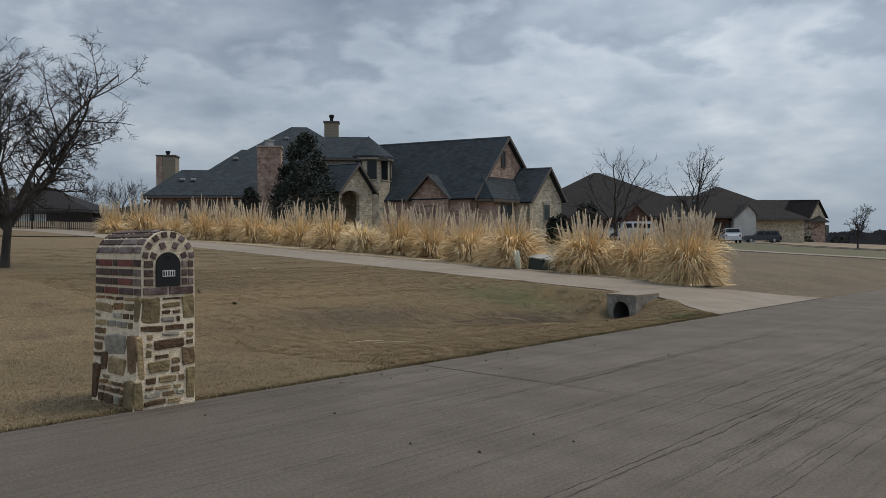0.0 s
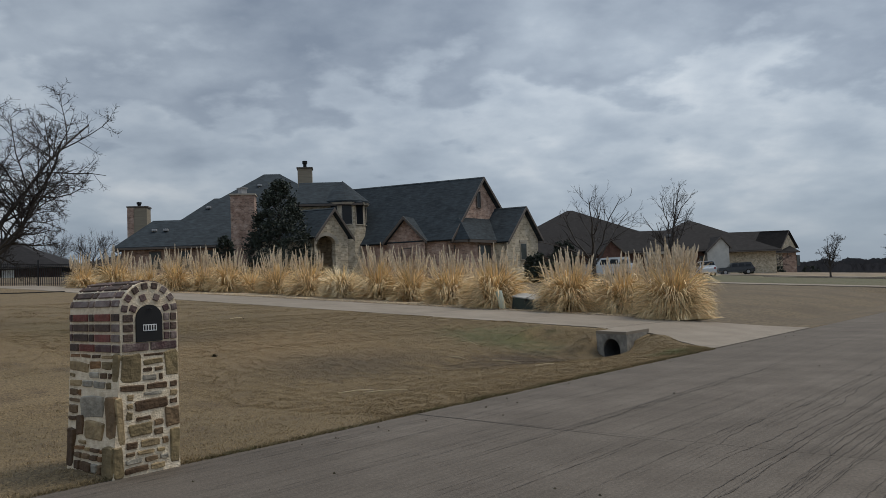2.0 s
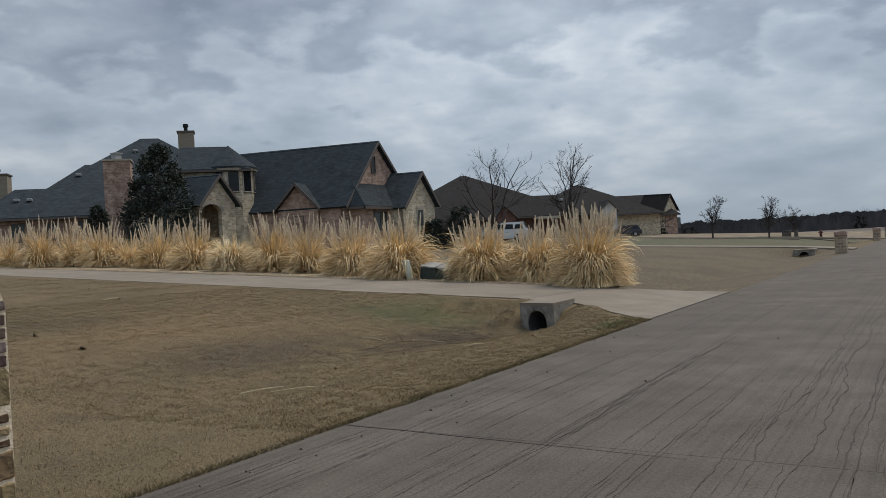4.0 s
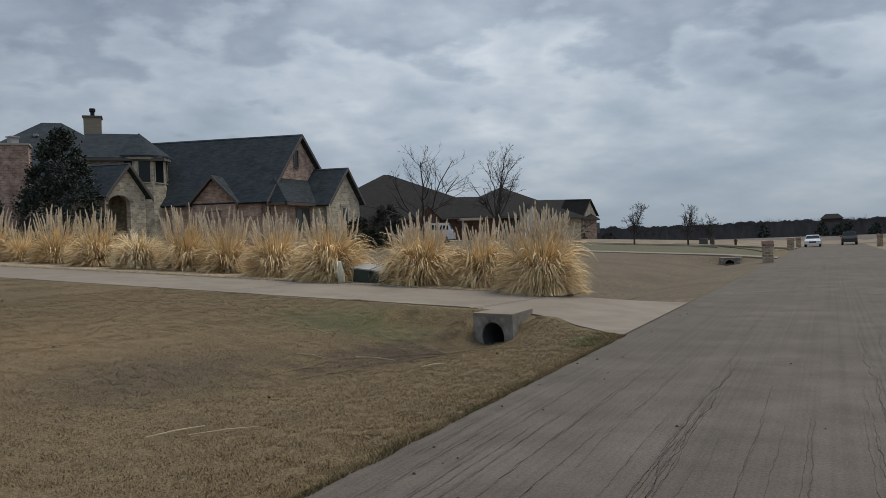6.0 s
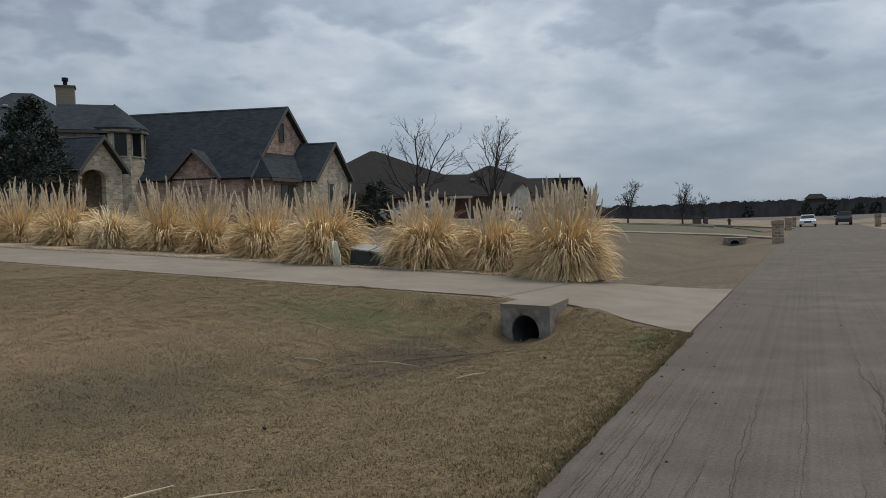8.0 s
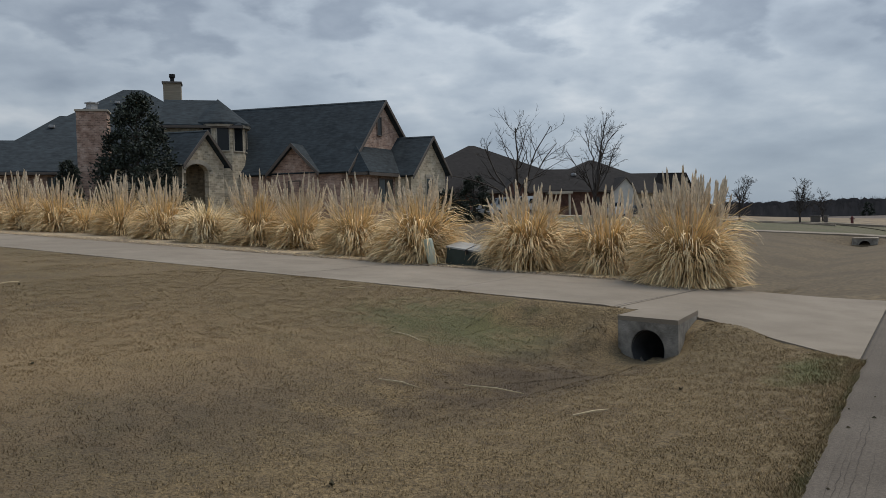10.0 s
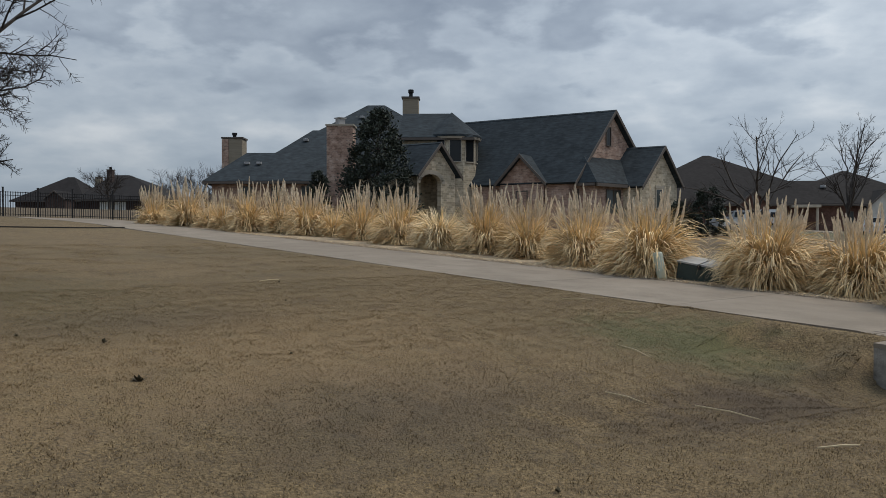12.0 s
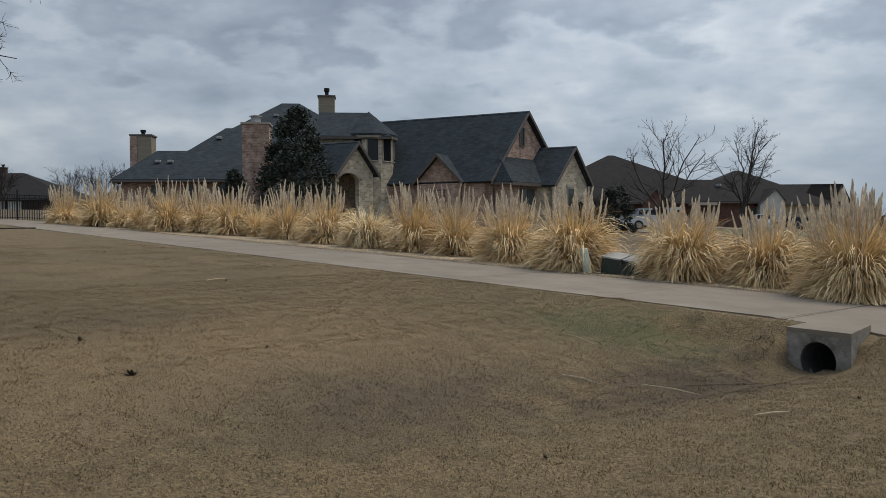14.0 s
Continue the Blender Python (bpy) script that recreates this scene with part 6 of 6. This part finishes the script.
# a low edging where the drive forks
kerb = Mesh()
kp = [(-40.75, 18.65), (-40.25, 17.2), (-40.2, 16.2), (-40.55, 14.2), (-41.3, 11.0), (-42.3, 7.0)]
for (ax, ay), (bx, by) in zip(kp, kp[1:]):
    za, zb = climb(EDGE - ax), climb(EDGE - bx)
    kerb.prism([(ax, ay), (bx, by), (bx - 0.14, by - 0.03), (ax - 0.14, ay - 0.03)][::-1], [za - 0.1, zb - 0.1, zb - 0.1, za - 0.1], [za + 0.06, zb + 0.06, zb + 0.06, za + 0.06])
solid("kerb", kerb, M_DARKWOOD, "low dark edging of the lawn beside the drive", "kerb", "", "structure")
fork = Mesh()
fork.slab([(x, y, climb(EDGE - x) + 0.02) for x, y in ((-43.0, 18.74), (-48.4, 18.4), (-52.4, 16.95), (-53.6, 17.8), (-52.3, 18.86))], 0.1)
solid("driveway_fork", fork, M_DRIVE, "pale concrete turning area of the drive", "driveway", "", "structure")

# ---- paths and drives beyond ----
for pts_, w, lbl in (([(-6.5, 60.3, 0.03), (-10, 60.3, 0.33), (-20, 60.6, 0.88), (-36, 62.0, 1.78)], 1.5, "pale neighbouring driveway across the ditch"),
                     ([(-6.5, 97, 0.05), (-14, 96.5, 0.6), (-24, 98, 1.12), (-38, 101, 1.9)], 1.2, "pale far driveway on the green lawn"),
                     ([(-14, 90.5, 0.58), (-24, 91.2, 1.13), (-30, 92, 1.45)], 0.5, "narrow pale footpath")):
    m = Mesh()
    for (ax, ay, az), (bx, by, bz) in zip(pts_, pts_[1:]):
        m.slab([(ax, ay - w, az + 0.04), (ax, ay + w, az + 0.04), (bx, by + w, bz + 0.04), (bx, by - w, bz + 0.04)], 0.2)
    solid("driveway", m, M_DRIVE, lbl, "driveway", "", "structure")
yard = Mesh()
yp = [FIRST.at(9, 92), FIRST.at(36, 97), FIRST.at(46, 106), FIRST.at(44, 110), FIRST.at(9, 104)]
solid("parking_yard", yard.prism(yp, 1.0, [climb(EDGE - x) + 0.05 for x, y in yp]), M_DRIVE, "concrete parking yard before the brick house", "driveway", "", "structure")


# ---- vehicles ----
def vehicle(name, label, at, heading, length, width, height, paint, kind="car", front_lamp=True):
    """A parked car: side outline with bonnet, cabin and boot, glass, lamps and four wheels. heading: degrees from +y, to the left."""
    ob = thing(name, label, "car", at)
    m4 = Matrix.Translation(at) @ pose(0, 0, 0, 0, 0, heading)
    L, W, H = length, width, height
    sill, belt = 0.16 * H + 0.08, 0.60 * H
    if kind == "suv":
        side = [(-0.5, sill), (0.5, sill), (0.5, belt * 0.86), (0.48, belt * 0.97), (0.22, belt * 1.06), (-0.46, belt * 1.06), (-0.5, belt * 0.8)]
        cab = [(0.20, belt), (0.11, 0.97), (0.04, 1.0), (-0.40, 1.0), (-0.47, belt)]
    elif kind == "pickup":
        side = [(-0.5, sill), (0.5, sill), (0.5, belt * 0.88), (0.48, belt), (0.2, belt * 1.05), (-0.5, belt * 1.05)]
        cab = [(0.20, belt), (0.10, 0.97), (0.05, 1.0), (-0.10, 1.0), (-0.14, belt)]
    else:
        side = [(-0.5, sill), (0.5, sill), (0.5, belt * 0.8), (0.47, belt * 0.92), (0.2, belt * 1.05), (-0.4, belt * 1.08), (-0.49, belt * 1.0), (-0.5, belt * 0.7)]
        cab = [(0.2, belt), (0.06, 0.97), (-0.02, 1.0), (-0.22, 0.99), (-0.40, belt)]
    cab = [(y, z if z == belt else z * H) for y, z in cab]

    def loft(outline, w_low, w_high, split):
        m = Mesh()
        k = len(outline)
        for sgn in (-1, 1):
            for y, z in outline:
                w = (w_low if z < split else w_high) / 2
                m.v.append(tuple(m4 @ Vector((sgn * w, y * L, z))))
        m.f += [tuple(range(k)), tuple(range(2 * k - 1, k - 1, -1))] + [(i, k + i, k + (i + 1) % k, (i + 1) % k) for i in range(k)]
        return m

    part("body", loft(side, W, W * 0.96, belt * 0.9), paint, ob)
    cabin = part("cabin", loft(cab, W * 0.92, W * 0.78, belt * 1.2), paint, ob)
    top, low = max(z for y, z in cab), belt * 1.1
    ys = [y for y, z in cab]
    glass = Mesh()
    f0, f1, r0, r1 = cab[0], cab[1], cab[-1], cab[-2]
    mixp = lambda a, b, t: (a[0] + (b[0] - a[0]) * t, a[1] + (b[1] - a[1]) * t)  # noqa: E731
    for (a, b), out in (((f0, f1), 0.006), ((r0, r1), -0.006)):
        p, q = mixp(a, b, 0.25), mixp(a, b, 0.9)
        wl_, wh_ = W * 0.86 / 2, W * 0.73 / 2
        glass.add([m4 @ Vector(v) for v in ((-wl_, p[0] * L + out * 2, p[1] + 0.01), (wl_, p[0] * L + out * 2, p[1] + 0.01), (wh_, q[0] * L + out * 2, q[1] + 0.012), (-wh_, q[0] * L + out * 2, q[1] + 0.012))], [(0, 1, 2, 3)])
    for sgn in (-1, 1):
        y0, y1 = mixp(r0, r1, 0.5)[0] + 0.02, mixp(f0, f1, 0.5)[0] - 0.02
        cutp = [y0, (y0 * 2 + y1) / 3, (y0 + 2 * y1) / 3, y1] if kind == "suv" else [y0, (y0 + y1) / 2, y1]
        for a, b in zip(cutp, cutp[1:]):
            glass.add([m4 @ Vector((sgn * (W * 0.925 / 2), (a + 0.012) * L, low)), m4 @ Vector((sgn * (W * 0.925 / 2), (b - 0.006) * L, low)),
                       m4 @ Vector((sgn * (W * 0.805 / 2), (b - 0.03) * L, top - 0.09 * H)), m4 @ Vector((sgn * (W * 0.805 / 2), (a + 0.02) * L, top - 0.09 * H))], [(0, 1, 2, 3)])
    part("window_glass", glass, M_GLASS, cabin, "dark tinted glass")
    for sgn in (-1, 1):
        part("headlight", Mesh().soft_box(sgn * W * 0.36 - 0.14, sgn * W * 0.36 + 0.14, L * 0.5 - 0.06, L * 0.5 + 0.015, belt * 0.70, belt * 0.82, 0.02, m4), M_LAMP, ob, "clear headlight")
        part("tail_light", Mesh().soft_box(sgn * W * 0.40 - 0.1, sgn * W * 0.40 + 0.1, -L * 0.5 - 0.015, -L * 0.5 + 0.05, belt * 0.74, belt * 0.95, 0.02, m4), M_TAIL, ob, "red tail light")
        part("mirror", Mesh().soft_box(sgn * W * 0.53 - 0.08, sgn * W * 0.53 + 0.08, L * 0.16, L * 0.19, belt * 1.02, belt * 1.14, 0.02, m4), paint, ob)
        for yy in (0.31, -0.31):
            r = 0.205 * H + 0.02
            c = Vector((sgn * (W / 2 - 0.09), yy * L, r))
            tyre = Mesh().tube([m4 @ (c - Vector((0.11, 0, 0))), m4 @ (c - Vector((0.08, 0, 0))), m4 @ (c + Vector((0.08, 0, 0))), m4 @ (c + Vector((0.11, 0, 0)))], [r * 0.86, r, r, r * 0.86], 20)
            wh = part("wheel", tyre, M_TYRE, ob, "black tyre")
            part("rim", Mesh().tube([m4 @ (c - Vector((0.115, 0, 0))), m4 @ (c + Vector((0.115, 0, 0)))], [r * 0.62, r * 0.62], 14), M_RIM, wh, "alloy rim")
    part("grille", Mesh().box(-W * 0.22, W * 0.22, L * 0.5 - 0.02, L * 0.5 + 0.012, belt * 0.45, belt * 0.78, m4), M_TYRE, ob, "dark grille")
    part("bumper", Mesh().soft_box(-W * 0.47, W * 0.47, L * 0.5 - 0.05, L * 0.5 + 0.05, sill, sill + 0.18, 0.04, m4), paint, ob)
    part("plate", Mesh().box(-0.16, 0.16, L * 0.5 + 0.05, L * 0.5 + 0.056, sill + 0.04, sill + 0.13, m4), M_PLATE, ob, "blank pale plate")
    return ob


vehicle("white_car", "white sedan on the far stretch of the road", (-5.19, 107.0, 0.0), 180, 4.6, 1.75, 1.42, M_CARWHITE)
vehicle("black_car", "black utility car on the far side of the road", (-1.16, 115.0, 0.0), 0, 4.6, 1.75, 1.65, M_CARBLACK, "suv")
x, y = FIRST.at(19.3, 80)
vehicle("white_car", "white sport utility car parked behind the pampas grass", (x, y, climb(EDGE - x)), 110, 5.3, 2.0, 2.05, M_CARWHITE, "suv")
x, y = -44.4, 79.6
vehicle("pickup_truck", "silver pickup truck parked in the yard", (x, y, climb(EDGE - x)), 132, 5.9, 2.05, 2.0, M_CARGREY, "pickup")
x, y = FIRST.at(34.2, 93)
vehicle("white_car", "white car parked before the pale gable", (x, y, climb(EDGE - x)), 30, 4.7, 1.9, 1.75, M_CARWHITE, "suv")
x, y = FIRST.at(42.6, 104.5)
vehicle("dark_car", "dark car parked beside the pale gable", (x, y, climb(EDGE - x)), 120, 4.7, 1.9, 1.6, M_CARBLACK, "suv")

# ---- small things along the road ----
def far_mailbox(x, y, h, w, label):
    ob = thing("mailbox", label, "mailbox", (x, y, 0), "stone mailboxes along the road")
    part("pier", Mesh().soft_box(x - w * 0.7, x + w * 0.1, y - w / 2, y + w / 2, -0.1, h * 0.78, 0.05), M_PIERSTONE, ob)
    part("top", Mesh().soft_box(x - w * 0.73, x + w * 0.13, y - w * 0.53, y + w * 0.53, h * 0.78, h, 0.04), M_BRICKWALL, ob, "brown brick top courses")
    part("door", Mesh().soft_box(x + w * 0.1, x + w * 0.1 + 0.02, y - 0.12, y + 0.12, h - 0.35, h - 0.05, 0.008), M_MBDOOR, ob, "black mailbox door")


far_mailbox(-6.35, 52.0, 1.28, 0.75, "square stone mailbox pillar by the neighbouring drive")
far_mailbox(-6.6, 88.0, 1.25, 0.8, "distant brick mailbox pillar")
far_mailbox(-6.45, 104.0, 1.2, 0.7, "distant stone mailbox pillar")
far_mailbox(1.5, 96.0, 1.3, 0.7, "stone mailbox pillar across the road")
far_mailbox(1.6, 78.0, 1.0, 0.8, "low stone mailbox pillar across the road")
hyd = thing("fire_hydrant", "small dark red fire hydrant on the far lawn", "fire hydrant", (-14.0, 108, 0.6))
part("barrel", Mesh().tube([(-14.0, 108, 0.45), (-14.0, 108, 1.2), (-14.0, 108, 1.35)], [0.16, 0.15, 0.05], 12), M_RED, hyd)
for k in (-1, 1):
    part("nozzle", Mesh().tube([(-14.0 + 0.1 * k, 108, 1.0), (-14.0 + 0.26 * k, 108, 1.0)], [0.06, 0.06], 8), M_RED, hyd)
for k in range(2):
    bx_ = -17.6 + 1.1 * k
    bn = thing("utility_cabinet", "small brown utility cabinet on the far lawn", "utility box", (bx_, 106, 0.75), "far cabinets")
    part("body", Mesh().soft_box(bx_ - (0.5 if k == 0 else 0.2), bx_ + (0.5 if k == 0 else 0.2), 105.7, 106.3, 0.65, 1.4, 0.04), M_TRIM, bn)
    part("lid", Mesh().soft_box(bx_ - (0.53 if k == 0 else 0.23), bx_ + (0.53 if k == 0 else 0.23), 105.65, 106.35, 1.4, 1.48, 0.02), M_TRIM, bn)
culvert([(2.9, 60.5), (4.2, 60.5), (4.2, 61.8), (2.9, 61.8)], 0.15, -0.6, 0.29, 0.12, "concrete culvert end across the road")

# ---- far woods on the skyline ----
wrnd = random.Random(77)


def woods(name, label, line, depth, height, trees, mat, lift=0.0):
    """A belt of bare woods: a dense ragged heart, and on it countless upright sprays of thin twigs."""
    m = Mesh()
    seg = list(zip(line, line[1:]))
    total = sum(math.dist(a, b) for a, b in seg)

    def on_line(r):
        for a, b in seg:
            d = math.dist(a, b)
            if r <= d:
                break
            r -= d
        side = Vector((-(b[1] - a[1]), b[0] - a[0])).normalized()
        return a[0] + (b[0] - a[0]) * r / d, a[1] + (b[1] - a[1]) * r / d, side

    def tall(x, y):
        return height * (0.80 + 0.22 * noise.noise((x / 26, y / 26, 1)) + 0.16 * noise.noise((x / 5, y / 5, 2)) + 0.06 * noise.noise((x / 1.6, y / 1.6, 3)))

    for row in range(3):
        k = len(m.v)
        steps = int(total / 0.8)
        for i in range(steps + 1):
            x, y, side = on_line(min(total * i / steps, total - 0.001))
            x, y = x + side.x * depth * row / 3, y + side.y * depth * row / 3
            z = max(ground_height(x, y), 0.0) + lift
            h = tall(x + 40 * row, y) * (0.72 + 0.12 * row) + wrnd.uniform(-0.03, 0.03) * height
            m.v += [(x, y, z - 0.5), (x, y + 0.6, z + h), (x, y + 2.5, z - 0.5)]
        for i in range(steps):
            m.f += [(k + 3 * i + c, k + 3 * i + 3 + c, k + 3 * i + 4 + c, k + 3 * i + 1 + c) for c in range(2)]
    for _ in range(trees):
        x, y, side = on_line(wrnd.random() * total)
        d = wrnd.uniform(0, depth)
        x, y = x + side.x * d, y + side.y * d
        z = max(ground_height(x, y), 0.0) + lift
        h = tall(x, y) * wrnd.uniform(0.8, 1.06)
        for _ in range(9):
            b = Vector((x + wrnd.gauss(0, 0.5), y, z + h * wrnd.uniform(0.25, 0.7)))
            tip = Vector((x + wrnd.gauss(0, 1.1), y + wrnd.gauss(0, 0.6), z + h * wrnd.uniform(0.7, 1.0)))
            m.add([b - Vector((0.09, 0, 0)), b + Vector((0.09, 0, 0)), tip], [(0, 1, 2)])
    return solid(name, m, mat, label, "trees", "", "stuff")


woods("far_woods", "dark belt of bare winter woods beyond the field", [(-280, 450), (-120, 450), (0, 455), (200, 450)], 26, 11.3, 6000, M_WOODS)
woods("far_woods", "bare woods behind the distant houses", [(-330, 100), (-250, 190), (-150, 260)], 20, 12.0, 1200, M_WOODS)
for cx, cy, h, w in ((-33.4, 434, 6.4, 6.0), (-6.8, 432, 7.4, 6.4), (0.5, 436, 5.4, 5.6), (5.0, 431, 6.6, 5.6), (16.6, 433, 5.6, 7.0), (23.5, 430, 6.4, 6.2)):
    leafy("cedar_tree", "dark cedar before the far bare woods", (cx, cy, 0.2), h, w, int(cx * 7) + 900, 2200, 0.45, 0.6)
farhouse = thing("house", "distant grey-roofed house among the woods", "house", (-2.2, 463, 0.2))
PLAIN = Plan(0.0, 0.0, 0.0, 1.0)
hip_roof(farhouse, PLAIN, (-5, 1, 463, 11.6), (-7.5, 3.5, 458.5, 467, 9.2), M_ROOFBROWN)
wall_run(farhouse, [PLAIN.at(-7, 459), PLAIN.at(3, 459)], 0.0, 9.1, M_BRICKSHADE)
hills = Mesh()
hn = 60
for i in range(hn + 1):
    x = -500 + 1500 * i / hn
    hills.v += [(x, 900, -3), (x, 900, 9 + 7 * noise.noise((x / 160, 0, 3)) + 3 * noise.noise((x / 30, 2, 3))), (x, 1050, -3)]
hills.f += [(3 * i + a, 3 * i + 3 + a, 3 * i + 4 + a, 3 * i + 1 + a) for i in range(hn) for a in (0, 1)]
solid("backdrop", hills, M_WOODS, "low wooded hills on the skyline", "hills", "", "structure")

# ---- grass, straws and weeds on the near lawn ----
grnd = random.Random(9)


def blades(name, count, area, hmin, hmax, mat, label, fade=1.0):
    x0, x1, y0, y1 = area
    m = Mesh()
    for _ in range(count):
        x = x1 - (x1 - x0) * grnd.random() ** fade
        y = y0 + (y1 - y0) * grnd.random()
        s = EDGE - x
        if drive_near(s) - 0.02 < y < drive_far(s) + 0.1:
            continue
        if -9.75 < x < -8.5 and 16.45 < y:
            continue
        z = ground_height(x, y) - 0.004
        if noise.noise((x * 5.0, y * 5.0, 7)) + 1.1 * noise.noise((x * 13, y * 13, 2)) < grnd.uniform(-0.7, 0.2):
            continue
        z += 0.03 * noise.noise((x * 0.9, y * 0.9, 0)) + 0.012 * noise.noise((x * 3.1, y * 3.1, 5))
        h, a, t = grnd.uniform(hmin, hmax), grnd.uniform(0, 6.283), grnd.uniform(0.3, 1.6)
        w = 0.0048
        dx, dy = math.cos(a), math.sin(a)
        k = len(m.v)
        m.v += [(x - dy * w, y + dx * w, z), (x + dy * w, y - dx * w, z), (x + dx * h * t, y + dy * h * t, z + h)]
        m.f.append((k, k + 1, k + 2))
    return solid(name, m, mat, label, "grass", "", "stuff")


blades("lawn_grass", 760000, (-19.0, EDGE - 0.01, 7.0, 18.2), 0.010, 0.030, M_BLADE, "short dry straw-coloured lawn grass", 1.8)
blades("lawn_grass", 230000, (-30.0, -13.0, 5.0, 18.4), 0.010, 0.030, M_BLADE, "short dry straw-coloured lawn grass", 1.2)
blades("lawn_grass", 70000, (-11.0, EDGE - 0.01, 1.0, 7.2), 0.010, 0.030, M_BLADE, "short dry straw-coloured lawn grass", 1.2)
edge = Mesh()
for _ in range(9000):
    y = grnd.uniform(0.5, 16.3)
    x = EDGE + 0.035 - abs(grnd.gauss(0, 0.05)) + 0.03 * noise.noise((y * 2.2, 1, 0))
    h, a = grnd.uniform(0.015, 0.06) * (0.6 + 0.8 * abs(noise.noise((y * 1.1, 5, 0)))), grnd.uniform(0, 6.283)
    k = len(edge.v)
    edge.v += [(x - 0.005, y, 0.0), (x + 0.005, y, 0.0), (x + math.cos(a) * h * 0.8, y + math.sin(a) * h * 0.8, h)]
    edge.f.append((k, k + 1, k + 2))
for _ in range(700):
    x, y = -6.72 + grnd.gauss(0, 0.13), 15.4 + grnd.gauss(0, 0.45)
    if x > EDGE + 0.03 or y > 16.3:
        continue
    h, a = grnd.uniform(0.015, 0.05), grnd.uniform(0, 6.283)
    k = len(edge.v)
    z = ground_height(x, y)
    edge.v += [(x - 0.006, y, z), (x + 0.006, y, z), (x + math.cos(a) * h * 0.7, y + math.sin(a) * h * 0.7, z + h)]
    edge.f.append((k, k + 1, k + 2))
solid("edge_grass", edge, M_EDGEGRASS, "ragged greenish grass along the road's edge", "grass", "", "stuff")
for ax, ay, bx, by in ((-9.98, 13.55, -9.34, 13.65), (-10.64, 12.94, -10.22, 13.06), (-8.46, 12.83, -8.25, 13.13), (-12.03, 15.08, -11.43, 14.93), (-18.8, 13.4, -18.95, 13.9), (-14.6, 17.0, -14.2, 17.3), (-8.94, 8.44, -8.76, 9.0), (-8.62, 8.65, -8.16, 9.08)):
    za, zb = ground_height(ax, ay) + 0.03, ground_height(bx, by) + 0.03
    mid_ = ((ax + bx) / 2 + 0.03, (ay + by) / 2, (za + zb) / 2 + 0.015)
    solid("straw", Mesh().tube([(ax, ay, za), mid_, (bx, by, zb)], [0.007, 0.008, 0.004], 5), M_STRAW, "pale dry grass stalk lying on the lawn", "straw", "fallen stalks")


def weed(x, y, r, count):
    m = Mesh()
    z = ground_height(x, y)
    for _ in range(count):
        a, t, ln = grnd.uniform(0, 6.283), grnd.uniform(0.2, 1.2), r * grnd.uniform(0.5, 1)
        d = Vector((math.cos(a) * math.sin(t), math.sin(a) * math.sin(t), math.cos(t)))
        s = Vector((-math.sin(a), math.cos(a), 0)) * ln * 0.22
        p = Vector((x, y, z))
        m.add([p, p + d * ln * 0.55 + s, p + d * ln, p + d * ln * 0.55 - s], [(0, 1, 2, 3)])
    solid("weed", m, M_WEED, "small brown weed tuft in the dry lawn", "weed", "weeds in the lawn")


weed(-12.95, 9.05, 0.10, 16)
for _ in range(9):
    weed(grnd.uniform(-20, -7.5), grnd.uniform(7, 17), grnd.uniform(0.03, 0.07), 12)
stones_ = Mesh()
for _ in range(60):
    x, y = grnd.uniform(EDGE, ROAD_RIGHT), grnd.uniform(3, 22)
    if grnd.random() < 0.5:
        x = EDGE + abs(grnd.gauss(0, 0.5))
    r = grnd.uniform(0.006, 0.02)
    c = Vector((x, y, 0.003))
    stones_.add([c + Vector((r, 0, 0)), c + Vector((0, r * 0.7, 0)), c - Vector((r, 0, 0)), c - Vector((0, r * 0.7, 0)), c + Vector((0, 0, r * 0.8))], [(0, 1, 4), (1, 2, 4), (2, 3, 4), (3, 0, 4)])
solid("road_debris", stones_, M_WEED, "scattered dark grit and leaf bits on the concrete", "debris", "", "stuff")
